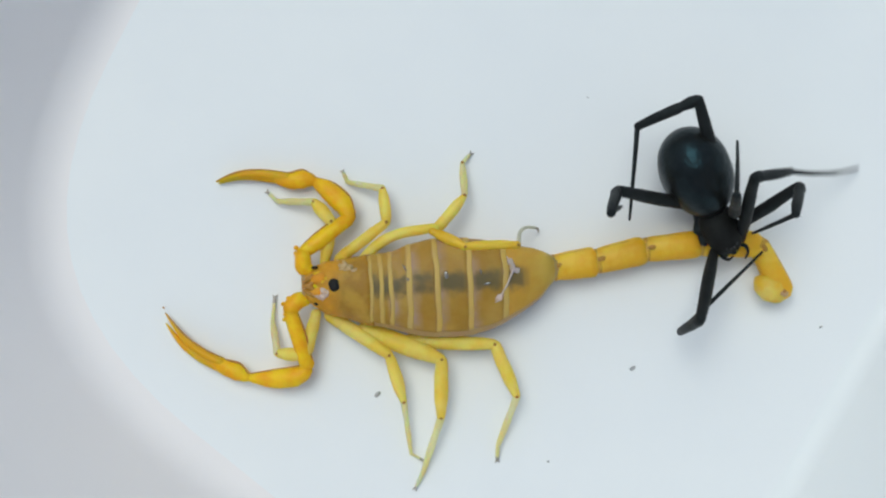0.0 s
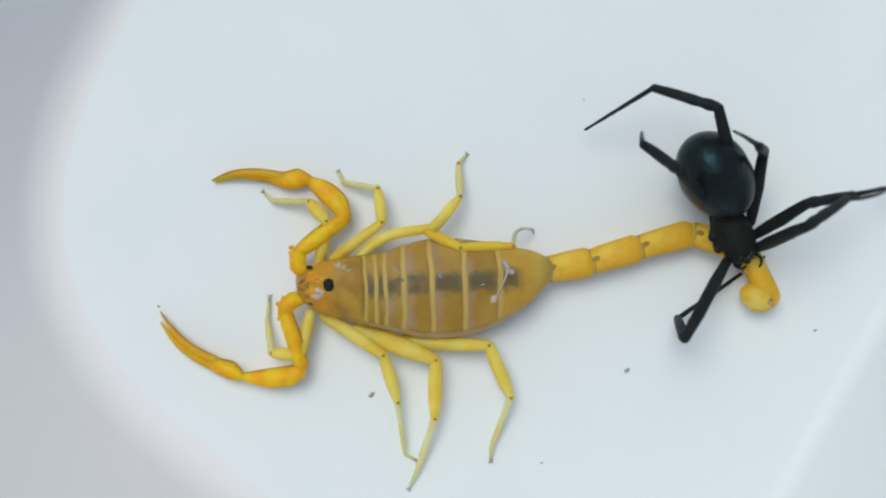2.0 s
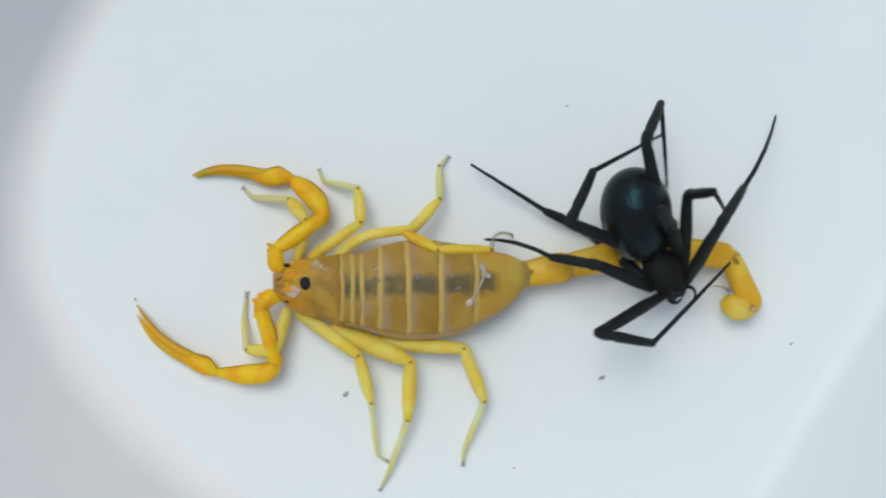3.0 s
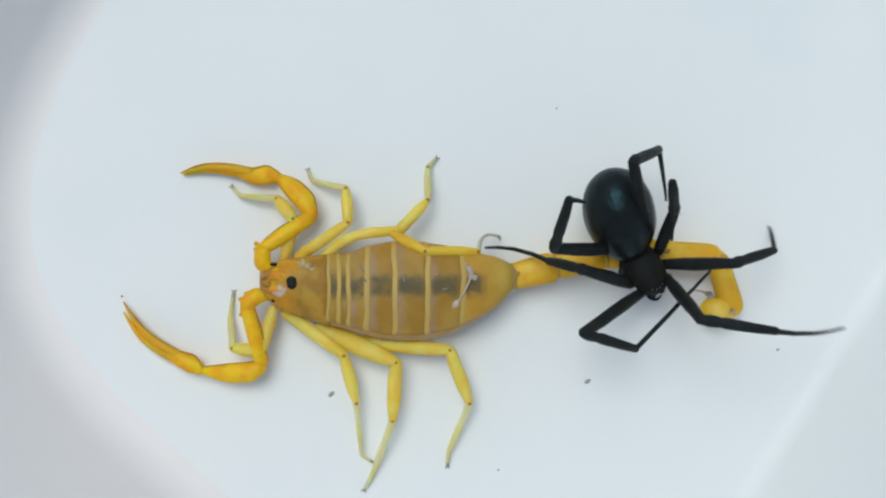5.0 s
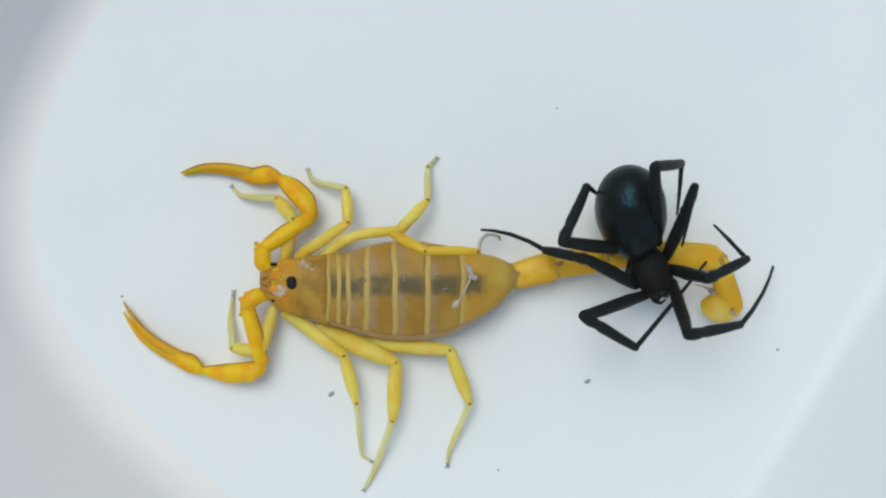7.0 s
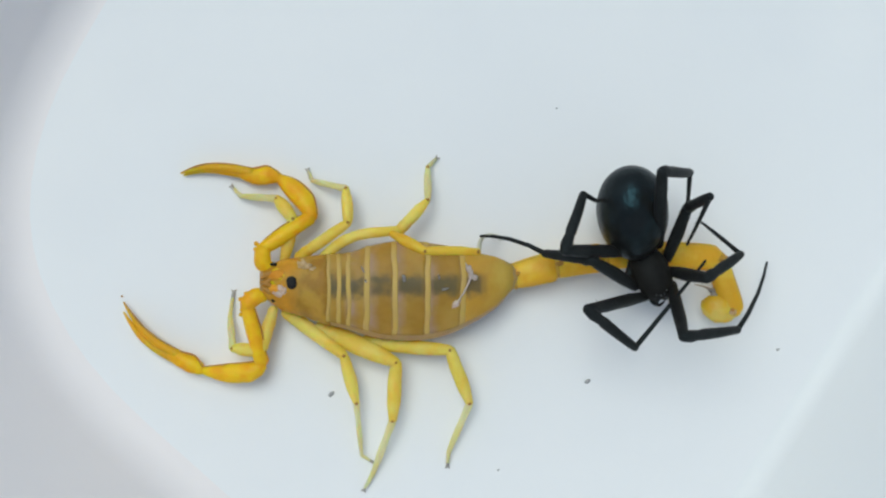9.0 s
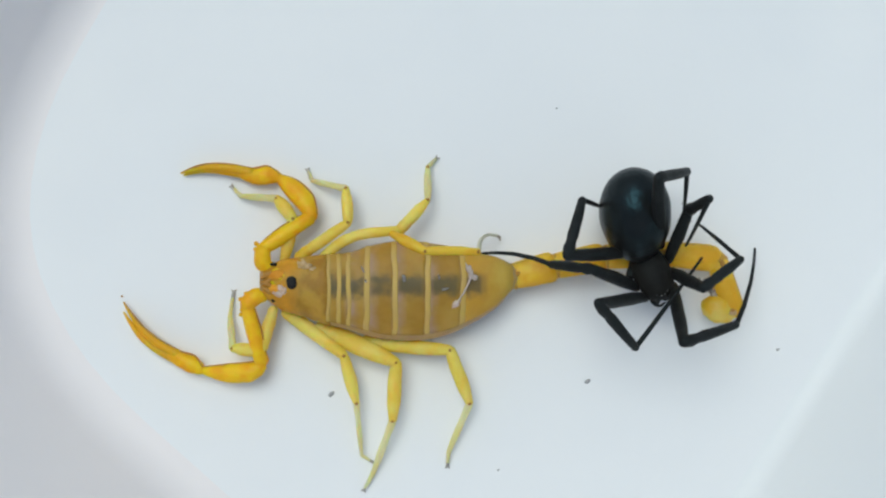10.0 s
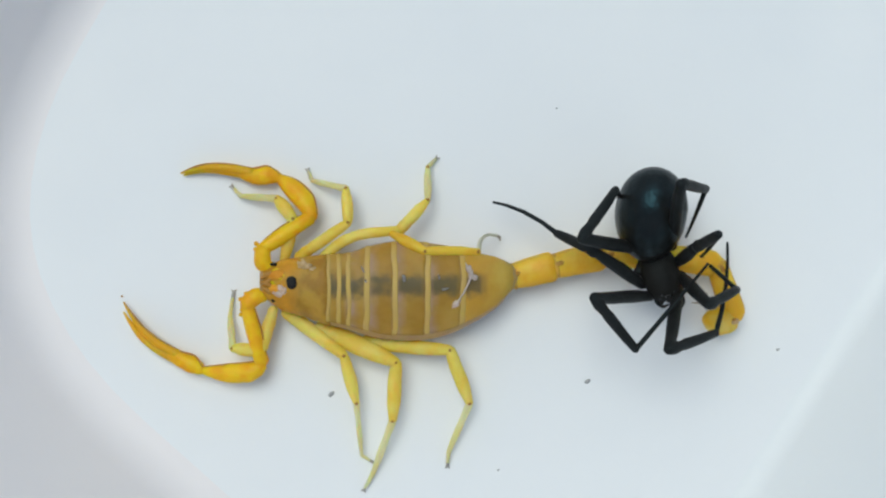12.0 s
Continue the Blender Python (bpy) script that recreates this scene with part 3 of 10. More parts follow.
# ---- the tail: five rings and the sting bulb, each turning on the one before ----
TAIL_LENGTHS = [0.00489, 0.00558, 0.00608, 0.00652, 0.00627, 0.00313]


def tail_ring(length, width, first=False):
    """One ring of the tail along x: round ends, a slight swelling, low keels."""
    bm = bmesh.new()
    seg, rings = 20, []
    ends = 1.15 * width / length
    for u, r in ((-0.40 * ends, 0.3), (-0.32 * ends, 0.56), (-0.18 * ends, 0.74), (0.0, 0.82), (0.07, 0.92), (0.18, 0.97), (0.4, 1.0), (0.65, 1.03), (0.84, 1.05), (0.94, 1.0), (1.0, 0.84), (1 + 0.12 * ends, 0.7), (1 + 0.3 * ends, 0.5), (1 + 0.36 * ends, 0.25)):
        if first and u < 0.5:
            r *= 0.95 + 0.05 * max(0.0, u) / 0.5
        ring = []
        for k in range(seg):
            a = 2 * math.pi * k / seg
            keel = 1 + 0.06 * math.cos(4 * a + math.pi) ** 3 + 0.05 * noise.noise(Vector((u * 4 + length * 900, math.cos(a) * 1.5, math.sin(a) * 1.5)))
            ring.append(bm.verts.new((u * length, width * r * keel * math.cos(a), width * 0.92 * r * keel * math.sin(a))))
        rings.append(ring)
    for a, b in zip(rings, rings[1:]):
        for k in range(seg):
            bm.faces.new((a[k], a[(k + 1) % seg], b[(k + 1) % seg], b[k]))
    bm.faces.new(rings[0])
    bm.faces.new(rings[-1])
    return bm


TAIL = []
for length, width in zip(TAIL_LENGTHS[:5], (0.00170, 0.00160, 0.00154, 0.00150, 0.00130)):
    ring = part("tail_ring", tail_ring(length, width, not TAIL), TAILSKIN, scorpion, "amber tail ring")
    part("joint_skin", tube([((-0.0002, 0, 0), width * 0.74), ((0.0001, 0, 0), width * 0.87), ((0.0003, 0, 0), width * 0.87), ((0.0005, 0, 0), width * 0.76)], 18), SMUDGE, ring, "brownish soft skin of the joint")
    part("joint_spot", blob((length * 0.10, 0.0002, width * 0.86), 0.00042, 0.00026, 0.00010, rough=0.6), KEEL, ring, "brown smudge at the joint")
    ridge = [(length * u, width * k * 0.80, width * k * 0.50) for u, k in ((0.06, 0.93), (0.3, 1.01), (0.6, 1.05), (0.9, 1.06))]
    part("keel", tube(bend(ridge, [0.00005, 0.00009, 0.00009, 0.00007]), 8), SMUDGE, ring, "low brownish ridge")
    TAIL.append(ring)
bulb = part("telson", blob((0.0016, 0, 0), 0.0020, 0.00158, 0.0014, rough=0.10, u=22, v=14), TELSON, scorpion, "swollen amber sting bulb")
part("sting", tube(bend([(0.0022, -0.0009, 0.0002), (0.0029, -0.0016, 0.0002), (0.0037, -0.0019, 0.0002), (0.0049, -0.0019, 0.0001)], [0.0006, 0.00026, 0.00012, 0.00004]), 10), SPIKE, bulb, "thin greyish sting")
part("smear", blob((0.0003, 0, 0.00118), 0.00042, 0.00034, 0.00012, rough=0.5), FLUID, bulb, "pale pinkish smear")
part("joint_spot", blob((0.0004, -0.0002, 0.00128), 0.00024, 0.0002, 0.00012), JOINT, bulb)
part("droplet", blob((0.0029, -0.0017, 0.0003), 0.00042, 0.0003, 0.0003, rough=0.3), DROP_GLINT, bulb, "clear bluish drop at the sting")
TAIL.append(bulb)


# ---- the spider ----
spider = tagged(new("spider"), "glossy black widow spider with a round abdomen straddling the tail", "spider")


def spider_body():
    bm = bmesh.new()
    seg, rings = 26, []
    for x, w, h, z in ((-0.0030, 0.0008, 0.0007, 0.0054), (-0.0025, 0.0014, 0.0011, 0.0053), (-0.0014, 0.0019, 0.0014, 0.0053), (-0.0003, 0.0021, 0.0016, 0.0053), (0.0008, 0.00205, 0.0017, 0.0053), (0.0018, 0.0018, 0.0016, 0.0054), (0.0026, 0.0014, 0.0013, 0.0054), (0.0031, 0.0008, 0.0008, 0.0053)):
        rings.append([bm.verts.new((x, w * math.cos(2 * math.pi * k / seg), z + h * math.sin(2 * math.pi * k / seg))) for k in range(seg)])
    for a, b in zip(rings, rings[1:]):
        for k in range(seg):
            bm.faces.new((a[k], a[(k + 1) % seg], b[(k + 1) % seg], b[k]))
    bm.faces.new(rings[0])
    bm.faces.new(rings[-1])
    head = part("cephalothorax", bm, BLACK, spider)
    for y, x, z in ((-0.0008, 0.0026, 0.0062), (-0.0003, 0.0029, 0.0061), (0.0003, 0.0029, 0.0061), (0.0008, 0.0026, 0.0062), (-0.0006, 0.0023, 0.0066), (-0.0002, 0.0025, 0.0067), (0.0002, 0.0025, 0.0067), (0.0006, 0.0023, 0.0066)):
        part("eye", blob((x, y, z), 0.00018, 0.00018, 0.00016, u=10, v=8), BEAD, head)
    for y in (-0.0005, 0.0005):
        part("chelicera", tube(limb((0.0027, y, 0.0050), (0.0034, y * 1.1, 0.0034), 0.00045, 0.00042, 0.0002)), BLACK, spider)
    # one palp is folded across the jaws, the other reaches forward
    for bones in ([(0.0024, -0.0010, 0.0046), (0.0031, -0.0011, 0.0052), (0.0037, -0.0005, 0.0046), (0.0037, 0.0003, 0.0036)],
                  [(0.0025, 0.0010, 0.0046), (0.0030, 0.0016, 0.0053), (0.0038, 0.0018, 0.0046), (0.0045, 0.0015, 0.0034)]):
        part("palp", tube(bend(bones, [0.00027, 0.00021, 0.00017, 0.0001]), 8), LIMB, spider)
    part("waist", tube(limb((-0.0020, 0, 0.0052), (-0.0042, 0, 0.0058), 0.0016, 0.0014, 0.0018)), BLACK, spider)
    bm = bmesh.new()
    bmesh.ops.create_uvsphere(bm, u_segments=36, v_segments=24, radius=1.0)
    for w in bm.verts:
        k = 1.0 - 0.05 * w.co.x + 0.022 * noise.noise(w.co * 2.6 + Vector((0.4, 1.7, 0.2))) + 0.008 * noise.noise(w.co * 7.0)
        w.co = Vector((0.0051 * w.co.x, 0.00385 * w.co.y * k, 0.0040 * w.co.z * k - 0.0004 * w.co.x))
    belly = part("abdomen", bm, GLOSS, spider, "round glossy black abdomen")
    belly.location = (-0.0071, 0, 0.0069)
    for y in (-0.0004, 0.0004):
        part("spinneret", tube(limb((-0.0032, y, -0.0031), (-0.0037, y, -0.0037), 0.0003, 0.0003, 0.0002), 8), LIMB, belly)
    return belly


abdomen = spider_body()


def bristled(bm, length, radius, count, bow=0.0):
    """Short stiff hairs round a leg segment that lies along x."""
    for i in range(count):
        x, a = length * random.uniform(0.06, 0.97), random.uniform(0, 2 * math.pi)
        out = Vector((0, math.cos(a), math.sin(a)))
        core = Vector((x, -bow * 4 * (x / length) * (1 - x / length), 0))
        foot, tip = core + out * radius * 0.85, core + Vector((0.00022, 0, 0)) + out * (radius + random.uniform(0.0001, 0.00026))
        side = Vector((1, 0, 0)).cross(out) * 0.00003
        a, b, c, d = (bm.verts.new(v) for v in (foot + side, foot - side, foot + Vector((0.00005, 0, 0)), tip))
        for f in ((a, b, d), (b, c, d), (c, a, d)):
            bm.faces.new(f)
    return bm


LEG_LENGTHS = {'1': (0.011, 0.0076, 0.0124), '2': (0.0084, 0.006, 0.008), '3': (0.0082, 0.0058, 0.0098), '4': (0.0122, 0.007, 0.01)}
SPIDER_LEGS = {}
for side in ("right", "left"):
    for rank, (thigh, shin, foot) in LEG_LENGTHS.items():
        bow = {"left 1": 0.0004, "right 2": 0.0005}.get(side + " " + rank, 0.0)
        SPIDER_LEGS[side + " " + rank] = [
            part("femur", bristled(tube(limb((0, 0, 0), (thigh, 0, 0), 0.00056, 0.00071, 0.00055), 12), thigh, 0.00066, 26), LIMB, spider),
            part("tibia", bristled(tube([((0, 0, 0), 0.00053), ((shin * 0.12, 0, 0), 0.00065), ((shin * 0.27, 0, 0), 0.00055), ((shin * 0.34, 0, 0), 0.0006), ((shin * 0.7, 0, 0), 0.00054), ((shin, 0, 0), 0.00044)], 12), shin, 0.00046, 26), LIMB, spider),
            part("metatarsus", bristled(tube([((0, 0, 0), 0.00029), ((foot * 0.25, -bow * 0.75, 0.0001), 0.00026), ((foot * 0.55, -bow, 0.00015), 0.00022), ((foot * 0.8, -bow * 0.65, 0.0001), 0.00018), ((foot, 0, 0), 0.00014)], 8), foot, 0.0002, 22, bow), LIMB, spider),
        ]

# ---- grit on the floor ----
for spot, size in (((-0.01262, -0.01638, 0.0001), 0.00038), ((0.01631, -0.01491, 0.0001), 0.00036), ((0.00625, -0.02492, 0.0001), 0.00017), ((0.03779, -0.01134, 0.0001), 0.0002), ((0.01281, 0.01587, 0.0001), 0.00012)):
    tagged(part("grit", blob(spot, size, size * 0.6, 0.00016, 0.5, 10, 8, turn=size * 1800), DIRT), "small grey crumb of grit on the white floor", "grit", group="crumbs on the floor")


def motions():
    # the spider creeps round the sting and shifts its legs
    walk(spider, [
        (0, pose(0.02573, 0.00049, 0, 0, 0, -67)), (0.1, pose(0.02583, 0.00044, 0, 0, 0, -67.3)), (0.2, pose(0.02593, 0.0004, 0, 0, 0, -67.6)),
        (0.3, pose(0.02603, 0.00035, 0, 0, 0, -67.8)), (0.4, pose(0.02627, 0.00024, 0, 0, 0, -66.6)), (0.5, pose(0.02651, 0.00014, 0, 0, 0, -65.4)),
        (0.6, pose(0.02768, -0.00007, 0, 0, 0, -67.8)), (0.7, pose(0.02885, -0.00029, 0, 0, 0, -70.1)), (0.8, pose(0.03002, -0.0005, 0, 0, 0, -72.5)),
        (0.9, pose(0.03086, -0.00118, 0, 0, 0, -81.4)), (1, pose(0.03171, -0.00185, 0, 0, 0, -90.1)), (1.1, pose(0.032, -0.0024, 0, 0, 0, -90.7)),
        (1.2, pose(0.03231, -0.00295, 0, 0, 0, -91.3)), (1.3, pose(0.03144, -0.0022, 0, 0, 0, -87.9)), (1.4, pose(0.03059, -0.00145, 0, 0, 0, -84.6)),
        (1.5, pose(0.02973, -0.00071, 0, 0, 0, -81.2)), (1.6, pose(0.02912, 0.00018, 0, 0, 0, -75.3)), (1.7, pose(0.02849, 0.00105, 0, 0, 0, -69.4)),
        (1.8, pose(0.02829, 0.00063, 0, 0, 0, -69.7)), (1.9, pose(0.02809, 0.0002, 0, 0, 0, -70.1)), (2, pose(0.0279, -0.00023, 0, 0, 0, -70.5)),
        (2.1, pose(0.02887, -0.00057, 0, 0, 0, -74.5)), (2.2, pose(0.02985, -0.0009, 0, 0, 0, -78.6)), (2.3, pose(0.02914, -0.00092, 0, 0, 0, -74)),
        (2.4, pose(0.02844, -0.00095, 0, 0, 0, -69.4)), (2.5, pose(0.02774, -0.00099, 0, 0, 0, -64.8)), (2.6, pose(0.02634, -0.00119, 0, 0, 0, -58.5)),
        (2.7, pose(0.02495, -0.00138, 0, 0, 0, -51.1)), (2.8, pose(0.02415, -0.00189, 0, 0, 0, -54.3)), (2.9, pose(0.02336, -0.0024, 0, 0, 0, -57)),
        (3, pose(0.02257, -0.00292, 0, 0, 0, -59.2)), (3.1, pose(0.02272, -0.00275, 0, 0, 0, -59.3)), (3.2, pose(0.0227, -0.00264, 0, 0, 0, -59.5)),
        (3.4, pose(0.02257, -0.00256, 0, 0, 0, -59.1)), (3.6, pose(0.02244, -0.00249, 0, 0, 0, -58.8)), (4, pose(0.02218, -0.00235, 0, 0, 0, -58)),
        (4.4, pose(0.02193, -0.0022, 0, 0, 0, -57.3)), (4.8, pose(0.02167, -0.00207, 0, 0, 0, -56.6)), (4.9, pose(0.02174, -0.00207, 0, 0, 0, -57.6)),
        (5, pose(0.02182, -0.00206, 0, 0, 0, -58.7)), (5.1, pose(0.02187, -0.00204, 0, 0, 0, -59.8)), (5.2, pose(0.02194, -0.00203, 0, 0, 0, -60.8)),
        (5.3, pose(0.02209, -0.00209, 0, 0, 0, -62.1)), (5.4, pose(0.02225, -0.00215, 0, 0, 0, -63.4)), (5.5, pose(0.02239, -0.00221, 0, 0, 0, -64.7)),
        (5.75, pose(0.02242, -0.00223, 0, 0, 0, -64.7)), (6, pose(0.02246, -0.00227, 0, 0, 0, -64.7)), (6.5, pose(0.02251, -0.0023, 0, 0, 0, -64.7)),
        (7, pose(0.02258, -0.00233, 0, 0, 0, -64.7)), (7.6, pose(0.02258, -0.00238, 0, 0, 0, -65.4)), (8.2, pose(0.02258, -0.00245, 0, 0, 0, -66.1)),
        (8.8, pose(0.02258, -0.0025, 0, 0, 0, -66.7)), (9.2, pose(0.0226, -0.00253, 0, 0, 0, -67.1)), (9.5, pose(0.02264, -0.00255, 0, 0, 0, -67.3)),
        (9.75, pose(0.02267, -0.00257, 0, 0, 0, -67.4)), (10, pose(0.0227, -0.00258, 0, 0, 0, -67.6)), (10.25, pose(0.0227, -0.00258, 0, 0, 0, -69.4)),
        (10.5, pose(0.0227, -0.00258, 0, 0, 0, -71.2)), (10.75, pose(0.02282, -0.00258, 0, 0, 0, -72)), (11, pose(0.02295, -0.00258, 0, 0, 0, -72.7)),
        (11.5, pose(0.02325, -0.00258, 0, 0, 0, -74)), (12, pose(0.02357, -0.00258, 0, 0, 0, -75.4)),
    ])
    walk(abdomen, [
        (0, pose(-0.0065, -0.00002, 0.0069, 0, 0, 0)), (0.1, pose(-0.00653, 0, 0.0069, 0, 0, 0.8)), (0.2, pose(-0.00656, 0.00002, 0.0069, 0, 0, 1.6)),
        (0.3, pose(-0.0066, 0.00004, 0.0069, 0, 0, 2.4)), (0.4, pose(-0.00663, 0.00004, 0.0069, 0, 0, 3.2)), (0.5, pose(-0.00666, 0.00005, 0.0069, 0, 0, 4)),
        (0.6, pose(-0.00675, 0.00008, 0.0069, 0, 0, 5.6)), (0.7, pose(-0.00684, 0.0001, 0.0069, 0, 0, 7.2)), (0.8, pose(-0.00693, 0.00012, 0.0069, 0, 0, 8.8)),
        (0.9, pose(-0.00704, 0.00014, 0.0069, 0, 0, 10.4)), (1, pose(-0.00715, 0.00012, 0.0069, 0, 0, 12)), (1.1, pose(-0.00711, 0.00016, 0.0069, 0, 0, 14.4)),
        (1.2, pose(-0.00708, 0.0002, 0.0069, 0, 0, 16.8)), (1.3, pose(-0.00703, 0.00023, 0.0069, 0, 0, 19.2)), (1.4, pose(-0.00697, 0.00026, 0.0069, 0, 0, 21.6)),
        (1.5, pose(-0.00691, 0.00028, 0.0069, 0, 0, 24)), (1.6, pose(-0.00688, 0.00024, 0.0069, 0, 0, 22)), (1.7, pose(-0.00685, 0.0002, 0.0069, 0, 0, 20)),
        (1.8, pose(-0.00684, 0.00019, 0.0069, 0, 0, 17.3)), (1.9, pose(-0.00684, 0.00017, 0.0069, 0, 0, 14.7)), (2, pose(-0.00683, 0.00016, 0.0069, 0, 0, 12)),
        (2.1, pose(-0.00688, 0.00015, 0.0069, 0, 0, 10.4)), (2.2, pose(-0.00693, 0.00014, 0.0069, 0, 0, 8.8)), (2.3, pose(-0.00695, 0.0001, 0.0069, 0, 0, 7.2)),
        (2.4, pose(-0.00698, 0.00006, 0.0069, 0, 0, 5.6)), (2.5, pose(-0.00701, 0.00003, 0.0069, 0, 0, 4)), (2.6, pose(-0.00654, -0.00009, 0.0069, 0, 0, -4)),
        (2.7, pose(-0.0061, -0.00033, 0.0069, 0, 0, -12)), (2.8, pose(-0.00637, -0.00004, 0.0069, 0, 0, -16)), (2.9, pose(-0.00666, 0.00021, 0.0069, 0, 0, -20)),
        (3, pose(-0.00697, 0.00043, 0.0069, 0, 0, -24)), (3.1, pose(-0.00692, 0.0004, 0.0069, 0, 0, -22)), (3.2, pose(-0.00688, 0.00037, 0.0069, 0, 0, -20)),
        (3.4, pose(-0.00683, 0.00039, 0.0069, 0, 0, -19.5)), (3.6, pose(-0.00679, 0.0004, 0.0069, 0, 0, -19)), (4, pose(-0.00671, 0.00043, 0.0069, 0, 0, -18)),
        (4.4, pose(-0.00662, 0.00046, 0.0069, 0, 0, -17)), (4.8, pose(-0.00653, 0.00049, 0.0069, 0, 0, -16)), (4.9, pose(-0.00648, 0.0005, 0.0069, 0, 0, -16)),
        (5, pose(-0.00643, 0.00052, 0.0069, 0, 0, -16)), (5.1, pose(-0.00647, 0.00053, 0.0069, 0, 0, -16)), (5.2, pose(-0.00651, 0.00053, 0.0069, 0, 0, -16)),
        (5.3, pose(-0.00656, 0.00053, 0.0069, 0, 0, -16)), (5.4, pose(-0.0066, 0.00053, 0.0069, 0, 0, -16)), (5.5, pose(-0.00664, 0.00053, 0.0069, 0, 0, -16)),
        (5.75, pose(-0.00667, 0.00048, 0.0069, 0, 0, -16)), (6, pose(-0.0067, 0.00042, 0.0069, 0, 0, -16)), (6.5, pose(-0.00671, 0.00046, 0.0069, 0, 0, -17)),
        (7, pose(-0.00672, 0.0005, 0.0069, 0, 0, -18)), (7.6, pose(-0.00674, 0.00047, 0.0069, 0, 0, -18.1)), (8.2, pose(-0.00676, 0.00045, 0.0069, 0, 0, -18.1)),
        (8.8, pose(-0.00678, 0.00042, 0.0069, 0, 0, -18.2)), (9.2, pose(-0.00675, 0.00042, 0.0069, 0, 0, -18.1)), (9.5, pose(-0.00668, 0.00043, 0.0069, 0, 0, -18)),
        (9.75, pose(-0.00663, 0.00044, 0.0069, 0, 0, -17.9)), (10, pose(-0.00658, 0.00045, 0.0069, 0, 0, -17.8)), (10.25, pose(-0.00656, 0.00047, 0.0069, 0, 0, -18.2)),
        (10.5, pose(-0.00654, 0.00049, 0.0069, 0, 0, -18.6)), (10.75, pose(-0.00652, 0.00051, 0.0069, 0, 0, -19)), (11, pose(-0.00649, 0.00052, 0.0069, 0, 0, -19.4)),
        (11.5, pose(-0.00647, 0.00043, 0.0069, 0, 0, -20.2)), (12, pose(-0.00644, 0.00034, 0.0069, 0, 0, -21)),
    ])
